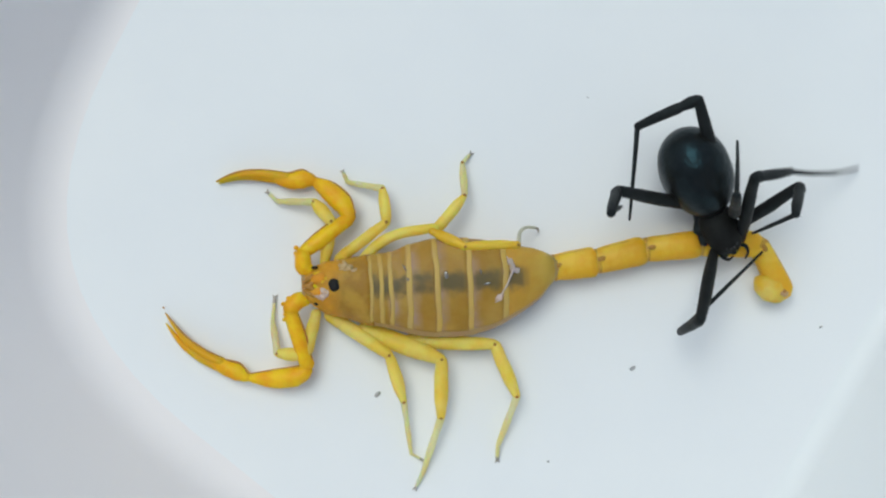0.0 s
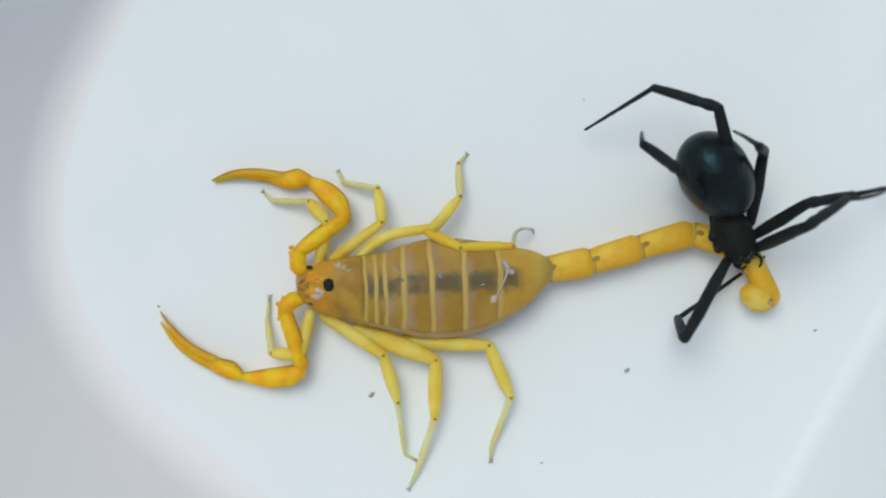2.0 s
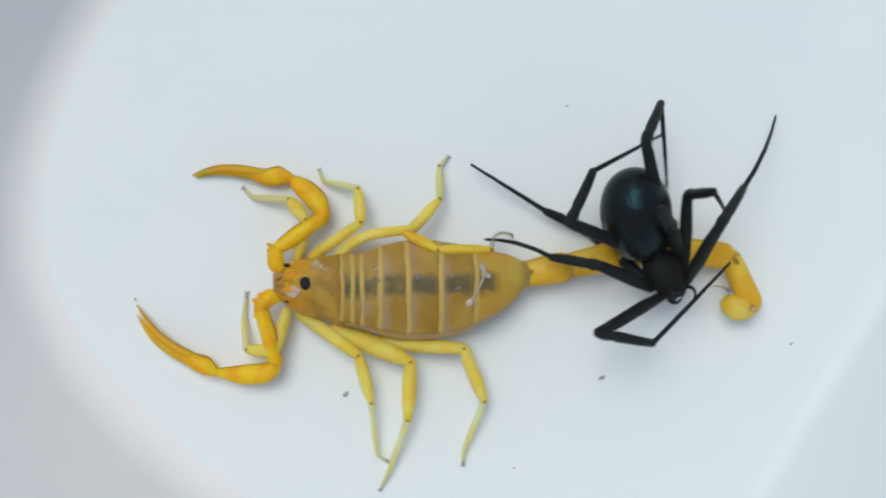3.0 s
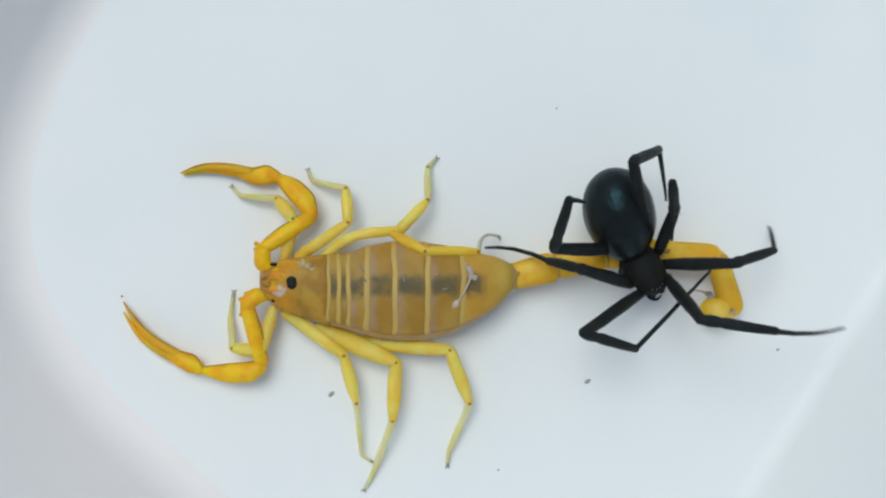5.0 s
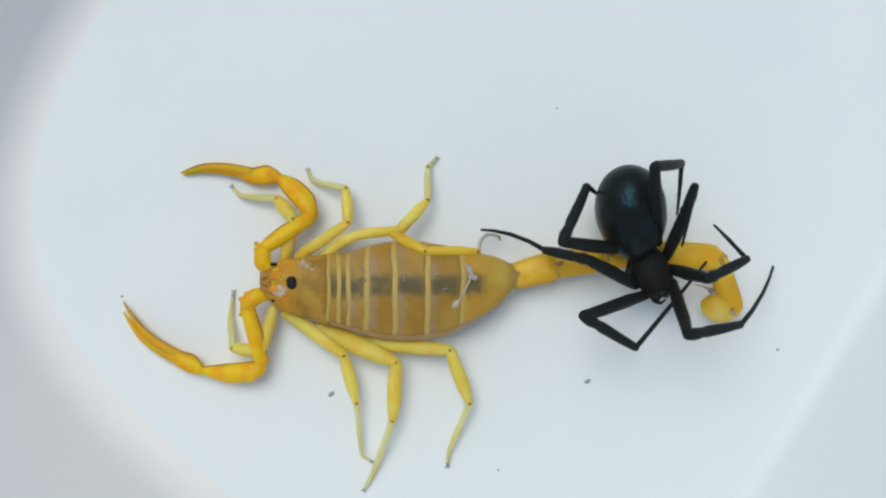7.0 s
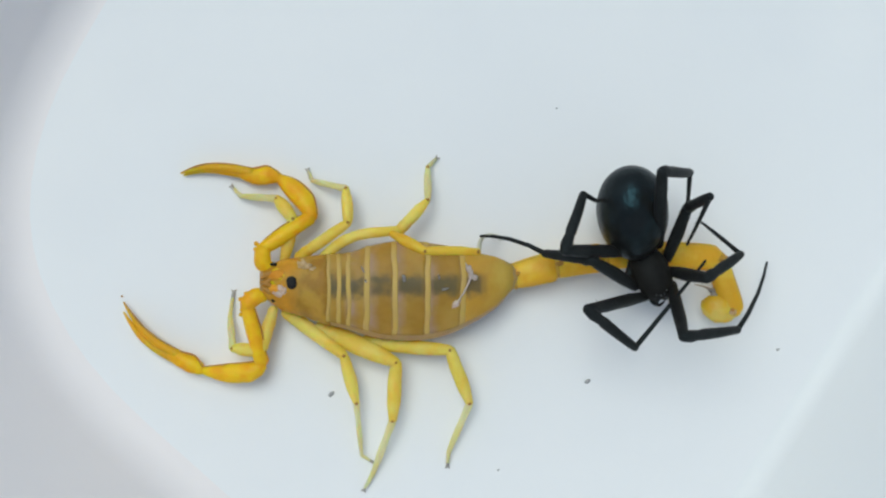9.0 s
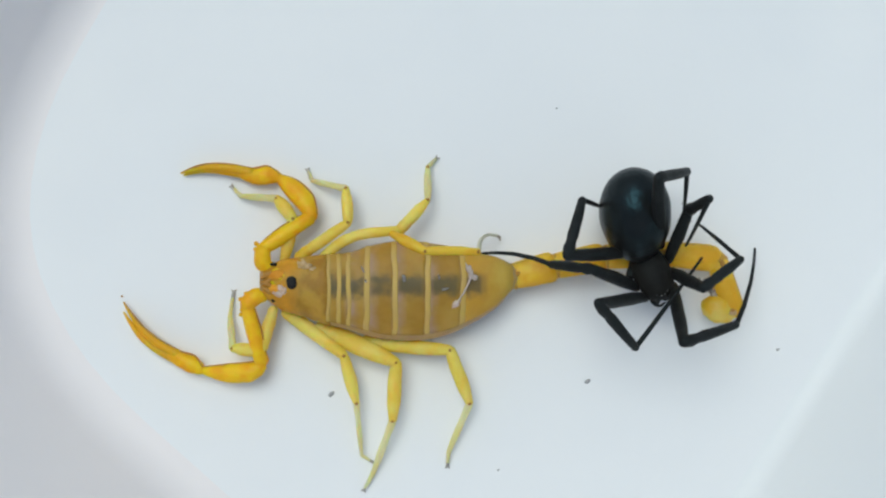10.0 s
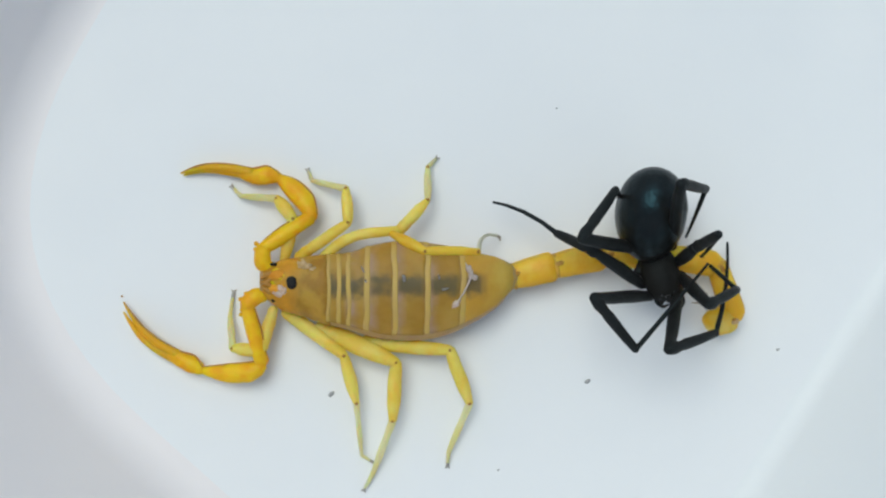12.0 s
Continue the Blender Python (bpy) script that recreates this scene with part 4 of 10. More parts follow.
    walk(SPIDER_LEGS["right 1"][0], [
        (0, pose(0.0022, -0.0016, 0.0048, 0, -45.9, -50.4)), (0.1, pose(0.0022, -0.0016, 0.0048, 0, -46.3, -48.6)), (0.2, pose(0.0022, -0.0016, 0.0048, 0, -46.6, -46.7)),
        (0.3, pose(0.0022, -0.0016, 0.0048, 0, -46.9, -44.8)), (0.4, pose(0.0022, -0.0016, 0.0048, 0, -46.8, -47.5)), (0.5, pose(0.0022, -0.0016, 0.0048, 0, -46.5, -50)),
        (0.6, pose(0.0022, -0.0016, 0.0048, 0, -41.2, -54)), (0.7, pose(0.0022, -0.0016, 0.0048, 0, -34.6, -56.6)), (0.8, pose(0.0022, -0.0016, 0.0048, 0, -26.1, -57.9)),
        (0.9, pose(0.0022, -0.0016, 0.0048, 0, -26, -52.8)), (1, pose(0.0022, -0.0016, 0.0048, 0, -24.7, -47.8)), (1.1, pose(0.0022, -0.0016, 0.0048, 0, -24.1, -47.2)),
        (1.2, pose(0.0022, -0.0016, 0.0048, 0, -23.5, -46.7)), (1.3, pose(0.0022, -0.0016, 0.0048, 0, -26.6, -45.3)), (1.4, pose(0.0022, -0.0016, 0.0048, 0, -28.6, -43.4)),
        (1.5, pose(0.0022, -0.0016, 0.0048, 0, -29.6, -41.1)), (1.6, pose(0.0022, -0.0016, 0.0048, 0, -28, -53.1)), (1.7, pose(0.0022, -0.0016, 0.0048, 0, -24.9, -64.7)),
        (1.8, pose(0.0022, -0.0016, 0.0048, 0, -25, -61.9)), (1.9, pose(0.0022, -0.0016, 0.0048, 0, -24.8, -59)), (2, pose(0.0022, -0.0016, 0.0048, 0, -24.6, -56.1)),
        (2.1, pose(0.0022, -0.0016, 0.0048, 0, -31.1, -46.4)), (2.2, pose(0.0022, -0.0016, 0.0048, 0, -35.6, -35.8)), (2.3, pose(0.0022, -0.0016, 0.0048, 0, -33.2, -43.9)),
        (2.4, pose(0.0022, -0.0016, 0.0048, 0, -30.1, -51.7)), (2.5, pose(0.0022, -0.0016, 0.0048, 0, -26.2, -59.1)), (2.6, pose(0.0022, -0.0016, 0.0048, 0, -45.4, -74.1)),
        (2.7, pose(0.0022, -0.0016, 0.0048, 0, -58.1, -93.3)), (2.8, pose(0.0022, -0.0016, 0.0048, 0, -52.7, -95.4)), (2.9, pose(0.0022, -0.0016, 0.0048, 0, -46.3, -96.5)),
        (3, pose(0.0022, -0.0016, 0.0048, 0, -38.8, -97.1)), (3.1, pose(0.0022, -0.0016, 0.0048, 0, -37.1, -96.3)), (3.2, pose(0.0022, -0.0016, 0.0048, 0, -35.3, -95.5)),
        (3.4, pose(0.0022, -0.0016, 0.0048, 0, -35.9, -95)), (3.6, pose(0.0022, -0.0016, 0.0048, 0, -36.5, -94.6)), (4, pose(0.0022, -0.0016, 0.0048, 0, -37.7, -93.7)),
        (4.4, pose(0.0022, -0.0016, 0.0048, 0, -38.8, -92.6)), (4.8, pose(0.0022, -0.0016, 0.0048, 0, -39.7, -91.5)), (4.9, pose(0.0022, -0.0016, 0.0048, 0, -41, -92.2)),
        (5, pose(0.0022, -0.0016, 0.0048, 0, -42.1, -92.8)), (5.1, pose(0.0022, -0.0016, 0.0048, 0, -42.7, -93.3)), (5.2, pose(0.0022, -0.0016, 0.0048, 0, -43.3, -93.9)),
        (5.3, pose(0.0022, -0.0016, 0.0048, 0, -44.2, -94.4)), (5.4, pose(0.0022, -0.0016, 0.0048, 0, -44.9, -95)), (5.5, pose(0.0022, -0.0016, 0.0048, 0, -45.6, -95.6)),
        (5.75, pose(0.0022, -0.0016, 0.0048, 0, -44.8, -98.2)), (6, pose(0.0022, -0.0016, 0.0048, 0, -43.8, -100.6)), (6.5, pose(0.0022, -0.0016, 0.0048, 0, -43.9, -101)),
        (7, pose(0.0022, -0.0016, 0.0048, 0, -43.9, -101.4)), (7.6, pose(0.0022, -0.0016, 0.0048, 0, -45.3, -102.3)), (8.2, pose(0.0022, -0.0016, 0.0048, 0, -46.6, -103.3)),
        (8.8, pose(0.0022, -0.0016, 0.0048, 0, -47.8, -104.4)), (9.2, pose(0.0022, -0.0016, 0.0048, 0, -49.6, -105.5)), (9.5, pose(0.0022, -0.0016, 0.0048, 0, -51.7, -106.8)),
        (9.75, pose(0.0022, -0.0016, 0.0048, 0, -53.4, -108)), (10, pose(0.0022, -0.0016, 0.0048, 0, -55.1, -109.3)), (10.25, pose(0.0022, -0.0016, 0.0048, 0, -53.5, -108.6)),
        (10.5, pose(0.0022, -0.0016, 0.0048, 0, -51.8, -107.8)), (10.75, pose(0.0022, -0.0016, 0.0048, 0, -50.1, -105.7)), (11, pose(0.0022, -0.0016, 0.0048, 0, -48.3, -103.8)),
        (11.5, pose(0.0022, -0.0016, 0.0048, 0, -48.8, -104.5)), (12, pose(0.0022, -0.0016, 0.0048, 0, -49.3, -105.4)),
    ])
    walk(SPIDER_LEGS["right 1"][1], [
        (0, pose(0.00708, -0.0075, 0.0127, 0, 75.9, -45.8)), (0.1, pose(0.00723, -0.0073, 0.01275, 0, 75.9, -59.5)), (0.2, pose(0.00738, -0.0071, 0.0128, 0, 75.9, -72.4)),
        (0.3, pose(0.00753, -0.00689, 0.01283, 0, 75.9, -82.9)), (0.4, pose(0.00729, -0.00716, 0.01281, 0, 75.9, -85.1)), (0.5, pose(0.00707, -0.0074, 0.01278, 0, 75.8, -87.6)),
        (0.6, pose(0.00706, -0.00829, 0.01205, 0, 75.8, -99.1)), (0.7, pose(0.00718, -0.00916, 0.01104, 0, 75.9, -114.7)), (0.8, pose(0.00745, -0.00996, 0.00964, 0, 75.9, -131.9)),
        (0.9, pose(0.00817, -0.00948, 0.00962, 0, 75.8, -143.5)), (1, pose(0.00892, -0.009, 0.0094, 0, 75.9, -150)), (1.1, pose(0.00902, -0.00897, 0.00929, 0, 72.5, -146.6)),
        (1.2, pose(0.00912, -0.00893, 0.00919, 0, 68.5, -144.1)), (1.3, pose(0.00912, -0.00859, 0.00972, 0, 70.8, -139.1)), (1.4, pose(0.00921, -0.00823, 0.01007, 0, 72.3, -132.4)),
        (1.5, pose(0.00941, -0.00788, 0.01024, 0, 73, -124)), (1.6, pose(0.00803, -0.00937, 0.00996, 21, 75.9, -71.4)), (1.7, pose(0.00647, -0.01062, 0.00942, 62.8, 75.9, 2.2)),
        (1.8, pose(0.0069, -0.0104, 0.00944, 45.3, 75.9, 15)), (1.9, pose(0.00735, -0.01015, 0.00942, 65, 75.9, 66.1)), (2, pose(0.00778, -0.0099, 0.00938, 103.9, 75.9, 136.6)),
        (2.1, pose(0.00869, -0.00843, 0.01048, -140.6, 75.6, -136.1)), (2.2, pose(0.00946, -0.00683, 0.0112, -94.3, 59.4, -118.6)), (2.3, pose(0.00883, -0.00799, 0.01082, -74.4, 68.8, -129.8)),
        (2.4, pose(0.00809, -0.00907, 0.01032, -63.1, 75.9, -149.4)), (2.5, pose(0.00727, -0.01006, 0.00966, -74.2, 76, 168.4)), (2.6, pose(0.00431, -0.00903, 0.01264, 60, 75.9, -26.9)),
        (2.7, pose(0.00186, -0.0074, 0.01414, 23.9, 65.7, -33.4)), (2.8, pose(0.00158, -0.00823, 0.01355, 30.4, 62, 6.9)), (2.9, pose(0.00133, -0.00915, 0.01276, 21.3, 49.8, 31.9)),
        (3, pose(0.00114, -0.01011, 0.01169, 0.9, 31.3, 46.4)), (3.1, pose(0.00123, -0.01032, 0.01143, 0, 31.5, 46.8)), (3.2, pose(0.00134, -0.01054, 0.01115, 0, 31.8, 47.2)),
        (3.4, pose(0.00142, -0.01048, 0.01124, 0, 31.8, 46.8)), (3.6, pose(0.0015, -0.01041, 0.01134, 0, 32.2, 46.3)), (4, pose(0.00165, -0.01029, 0.01152, 0, 32.3, 45.3)),
        (4.4, pose(0.0018, -0.01017, 0.01169, 0, 32.6, 44.3)), (4.8, pose(0.00198, -0.01005, 0.01183, 0, 33, 43.4)), (4.9, pose(0.00188, -0.0099, 0.01201, 0, 33.1, 42)),
        (5, pose(0.0018, -0.00975, 0.01217, 0, 33, 40.7)), (5.1, pose(0.00173, -0.00967, 0.01226, 0, 32.3, 39.8)), (5.2, pose(0.00166, -0.00959, 0.01234, 0, 31.5, 38.7)),
        (5.3, pose(0.0016, -0.00947, 0.01246, 0, 31.8, 38.2)), (5.4, pose(0.00152, -0.00936, 0.01257, 0, 31.7, 37.7)), (5.5, pose(0.00145, -0.00925, 0.01267, 0, 31.8, 37.2)),
        (5.75, pose(0.00109, -0.00932, 0.01255, 0, 28.3, 35.9)), (6, pose(0.00074, -0.0094, 0.01241, 0, 24.3, 34.9)), (6.5, pose(0.00069, -0.00938, 0.01243, 0, 24.9, 34.5)),
        (7, pose(0.00063, -0.00936, 0.01243, 0, 25.3, 34)), (7.6, pose(0.00055, -0.00917, 0.01261, 0, 25.6, 32.9)), (8.2, pose(0.00046, -0.00896, 0.01279, 0, 25.9, 31.5)),
        (8.8, pose(0.00037, -0.00876, 0.01295, 0, 25.9, 30.2)), (9.2, pose(0.00029, -0.00846, 0.01318, 0, 27.3, 27.9)), (9.5, pose(0.00023, -0.00812, 0.01343, 0, 28.9, 25.2)),
        (9.75, pose(0.00017, -0.00783, 0.01363, 0, 30.1, 22.7)), (10, pose(0.00012, -0.00754, 0.01382, 0, 31.1, 20.2)), (10.25, pose(0.00011, -0.0078, 0.01364, 0, 26.2, 22.8)),
        (10.5, pose(0.00013, -0.00807, 0.01345, 0, 20.7, 25.3)), (10.75, pose(0.00029, -0.00839, 0.01324, 0, 19.8, 27.8)), (11, pose(0.00045, -0.0087, 0.01302, 0, 18.7, 30)),
        (11.5, pose(0.00038, -0.00861, 0.01308, 0, 19.3, 28)), (12, pose(0.0003, -0.00852, 0.01314, 0, 19.2, 25.9)),
    ])
    walk(SPIDER_LEGS["right 1"][2], [
        (0, pose(0.00837, -0.00882, 0.00533, 0, -0.5, 108.4)), (0.1, pose(0.00817, -0.0089, 0.00538, 0, 0.7, 107.8)), (0.2, pose(0.00794, -0.00886, 0.00542, 0, 6, 106.4)),
        (0.3, pose(0.00776, -0.00873, 0.00546, 0, 10.8, 105.3)), (0.4, pose(0.00745, -0.009, 0.00544, 0, 11.4, 104.3)), (0.5, pose(0.00714, -0.00925, 0.00541, 0, 12, 103.5)),
        (0.6, pose(0.00677, -0.01013, 0.00468, 0, 5.9, 104.3)), (0.7, pose(0.00641, -0.01085, 0.00367, 0, -0.1, 104.9)), (0.8, pose(0.00622, -0.01134, 0.00227, 0, -0.7, 105)),
        (0.9, pose(0.00667, -0.01059, 0.00226, 0, -48, 118.9)), (1, pose(0.00731, -0.00992, 0.00203, 0, -62.4, 127.5)), (1.1, pose(0.00712, -0.01023, 0.00204, 0, -59.3, 128.2)),
        (1.2, pose(0.00687, -0.01057, 0.00212, 0, -56.2, 128.4)), (1.3, pose(0.00723, -0.01023, 0.00255, 7.1, 10.8, 113.1)), (1.4, pose(0.00765, -0.00995, 0.00283, 0, 12, 111.6)),
        (1.5, pose(0.00817, -0.00972, 0.00297, 0, 11.9, 110.1)), (1.6, pose(0.00862, -0.01112, 0.00258, 0, 0, 110)), (1.7, pose(0.00832, -0.01055, 0.00205, 0, 0.1, 107.6)),
        (1.8, pose(0.00869, -0.00992, 0.00207, 0, 0, 110.7)), (1.9, pose(0.0081, -0.00846, 0.00205, 0, 8.4, 109.3)), (2, pose(0.00644, -0.00863, 0.00201, 0, 8.4, 101.9)),
        (2.1, pose(0.00733, -0.00974, 0.00312, 0, 12.2, 106.9)), (2.2, pose(0.00761, -0.01022, 0.00466, 0, 17.8, 109.3)), (2.3, pose(0.00707, -0.0101, 0.00374, 0, 15.8, 104.8)),
        (2.4, pose(0.0065, -0.01001, 0.00295, 0, 12.1, 100.3)), (2.5, pose(0.00547, -0.00969, 0.00229, 0, 8.5, 93.5)), (2.6, pose(0.00596, -0.00986, 0.00526, 0, 23.1, 96.2)),
        (2.7, pose(0.00447, -0.00912, 0.00721, 0, 33.4, 89.2)), (2.8, pose(0.00513, -0.0078, 0.00684, 0, 31.2, 93.6)), (2.9, pose(0.0055, -0.00655, 0.00695, 0, 22.1, 98.3)),
        (3, pose(0.00561, -0.00541, 0.00774, 0, 9.1, 103)), (3.1, pose(0.00566, -0.0056, 0.00745, 0, 7.8, 101.5)), (3.2, pose(0.00573, -0.0058, 0.00715, 0, 6.1, 100.1)),
        (3.4, pose(0.00584, -0.00578, 0.00723, 0, 6.2, 100.3)), (3.6, pose(0.00594, -0.00576, 0.0073, 0, 6.3, 100.5)), (4, pose(0.00616, -0.00573, 0.00745, 0, 6.5, 100.9)),
        (4.4, pose(0.00638, -0.0057, 0.00759, 0, 6.5, 101.5)), (4.8, pose(0.00661, -0.00568, 0.00769, 0, 6.3, 101.9)), (4.9, pose(0.00662, -0.00564, 0.00787, 0, 11.2, 102.2)),
        (5, pose(0.00663, -0.0056, 0.00803, 0, 15.1, 102.5)), (5.1, pose(0.00667, -0.00556, 0.0082, 0, 18.2, 102.9)), (5.2, pose(0.00672, -0.00554, 0.00836, 0, 21, 103.2)),
        (5.3, pose(0.00668, -0.00548, 0.00846, 0, 22.3, 104.1)), (5.4, pose(0.00664, -0.00541, 0.00857, 0, 23.6, 104.9)), (5.5, pose(0.0066, -0.00535, 0.00866, 0, 24.8, 105.9)),
        (5.75, pose(0.00651, -0.00539, 0.00896, 0, 19.7, 108.5)), (6, pose(0.00642, -0.00544, 0.00928, 0, 13.3, 111.3)), (6.5, pose(0.00637, -0.00548, 0.00922, 0, 13.2, 112.1)),
        (7, pose(0.00633, -0.00552, 0.00919, 0, 13, 113)), (7.6, pose(0.00631, -0.00545, 0.00932, 0, 13, 113.7)), (8.2, pose(0.00629, -0.00538, 0.00947, 0, 13.1, 114.5)),
        (8.8, pose(0.00627, -0.00532, 0.00962, 0, 13, 115.3)), (9.2, pose(0.00626, -0.0053, 0.0097, 0, 13.2, 116.1)), (9.5, pose(0.00625, -0.00529, 0.00976, 0, 13.4, 117.2)),
        (9.75, pose(0.00624, -0.0053, 0.00982, 0, 13.6, 117.9)), (10, pose(0.00623, -0.0053, 0.0099, 0, 13.7, 118.8)), (10.25, pose(0.0064, -0.00516, 0.01029, 0, 14, 118.7)),
        (10.5, pose(0.00655, -0.00503, 0.01076, 0, 14.1, 118.5)), (10.75, pose(0.00661, -0.00506, 0.01066, 0, 13.9, 119)), (11, pose(0.00668, -0.0051, 0.01058, 0, 13.7, 119.6)),
        (11.5, pose(0.00672, -0.00524, 0.01057, 0, 13.4, 121.2)), (12, pose(0.00676, -0.00538, 0.01064, 0, 13.2, 123)),
    ])
    walk(SPIDER_LEGS["right 2"][0], [
        (0, pose(0.0008, -0.0021, 0.0048, 0, 22.5, 159.6)), (0.1, pose(0.0008, -0.0021, 0.0048, 0, 22.4, 159.5)), (0.2, pose(0.0008, -0.0021, 0.0048, 0, 22.4, 159.5)),
        (0.3, pose(0.0008, -0.0021, 0.0048, 0, 22.4, 159.5)), (0.4, pose(0.0008, -0.0021, 0.0048, 0, 22.6, 159.5)), (0.5, pose(0.0008, -0.0021, 0.0048, 0, 22.7, 159.5)),
        (0.6, pose(0.0008, -0.0021, 0.0048, 0, 22.2, 159.8)), (0.7, pose(0.0008, -0.0021, 0.0048, 0, 21.7, 160.1)), (0.8, pose(0.0008, -0.0021, 0.0048, 0, 21.2, 160.4)),
        (0.9, pose(0.0008, -0.0021, 0.0048, 0, 20.4, 160.6)), (1, pose(0.0008, -0.0021, 0.0048, 0, 19.7, 160.8)), (1.1, pose(0.0008, -0.0021, 0.0048, 0, 19.2, 160.4)),
        (1.2, pose(0.0008, -0.0021, 0.0048, 0, 18.6, 160.1)), (1.3, pose(0.0008, -0.0021, 0.0048, 0, 18.5, 159.7)), (1.4, pose(0.0008, -0.0021, 0.0048, 0, 18.4, 159.3)),
        (1.5, pose(0.0008, -0.0021, 0.0048, 0, 18.4, 158.9)), (1.6, pose(0.0008, -0.0021, 0.0048, 0, 19.5, 158.9)), (1.7, pose(0.0008, -0.0021, 0.0048, 0, 20.6, 159)),
        (1.8, pose(0.0008, -0.0021, 0.0048, 0, 20.8, 159)), (1.9, pose(0.0008, -0.0021, 0.0048, 0, 20.9, 159.1)), (2, pose(0.0008, -0.0021, 0.0048, 0, 21.1, 159.1)),
        (2.1, pose(0.0008, -0.0021, 0.0048, 0, 19.9, 159.1)), (2.2, pose(0.0008, -0.0021, 0.0048, 0, 18.6, 159.2)), (2.3, pose(0.0008, -0.0021, 0.0048, 0, 18.6, 159.3)),
        (2.4, pose(0.0008, -0.0021, 0.0048, 0, -17.5, 177.4)), (2.5, pose(0.0008, -0.0021, 0.0048, 0, -38.3, -165.1)), (2.6, pose(0.0008, -0.0021, 0.0048, 0, -57.5, -130.7)),
        (2.7, pose(0.0008, -0.0021, 0.0048, -20.7, -57.9, -72.4)), (2.8, pose(0.0008, -0.0021, 0.0048, 0, -60.8, -102.8)), (2.9, pose(0.0008, -0.0021, 0.0048, 0, -53.2, -128.7)),
        (3, pose(0.0008, -0.0021, 0.0048, 0, -37.4, -143.7)), (3.1, pose(0.0008, -0.0021, 0.0048, 0, -38.6, -140.5)), (3.2, pose(0.0008, -0.0021, 0.0048, 0, -39.8, -137.2)),
        (3.4, pose(0.0008, -0.0021, 0.0048, 0, -40.2, -137.9)), (3.6, pose(0.0008, -0.0021, 0.0048, 0, -40.5, -138.7)), (4, pose(0.0008, -0.0021, 0.0048, 0, -41.3, -140.3)),
        (4.4, pose(0.0008, -0.0021, 0.0048, 0, -42, -141.9)), (4.8, pose(0.0008, -0.0021, 0.0048, 0, -42.7, -143.5)), (4.9, pose(0.0008, -0.0021, 0.0048, 0, -45.2, -140.1)),
        (5, pose(0.0008, -0.0021, 0.0048, 0, -47.3, -137.6)), (5.1, pose(0.0008, -0.0021, 0.0048, 0, -47.6, -139.4)), (5.2, pose(0.0008, -0.0021, 0.0048, 0, -48.6, -140.4)),
        (5.3, pose(0.0008, -0.0021, 0.0048, 0, -47.3, -140.7)), (5.4, pose(0.0008, -0.0021, 0.0048, 0, -46.1, -140.9)), (5.5, pose(0.0008, -0.0021, 0.0048, 0, -44.8, -141.1)),
        (5.75, pose(0.0008, -0.0021, 0.0048, 0, -44.4, -141.2)), (6, pose(0.0008, -0.0021, 0.0048, 0, -44, -141.4)), (6.5, pose(0.0008, -0.0021, 0.0048, 0, -42, -141.4)),
        (7, pose(0.0008, -0.0021, 0.0048, 0, -39.9, -141.4)), (7.6, pose(0.0008, -0.0021, 0.0048, 0, -41, -141.5)), (8.2, pose(0.0008, -0.0021, 0.0048, 0, -42, -141.6)),
        (8.8, pose(0.0008, -0.0021, 0.0048, 0, -43, -141.7)), (9.2, pose(0.0008, -0.0021, 0.0048, 0, -45, -140.3)), (9.5, pose(0.0008, -0.0021, 0.0048, 0, -47.5, -138)),
        (9.75, pose(0.0008, -0.0021, 0.0048, 0, -46.9, -135.2)), (10, pose(0.0008, -0.0021, 0.0048, 0, -46.3, -132.6)), (10.25, pose(0.0008, -0.0021, 0.0048, 0, -49.5, -134.8)),
        (10.5, pose(0.0008, -0.0021, 0.0048, 0, -52.3, -137.3)), (10.75, pose(0.0008, -0.0021, 0.0048, 0, -48.4, -135.7)), (11, pose(0.0008, -0.0021, 0.0048, 0, -44.2, -134.3)),
        (11.5, pose(0.0008, -0.0021, 0.0048, 0, -42.4, -135.4)), (12, pose(0.0008, -0.0021, 0.0048, 0, -40.4, -136.2)),
    ])
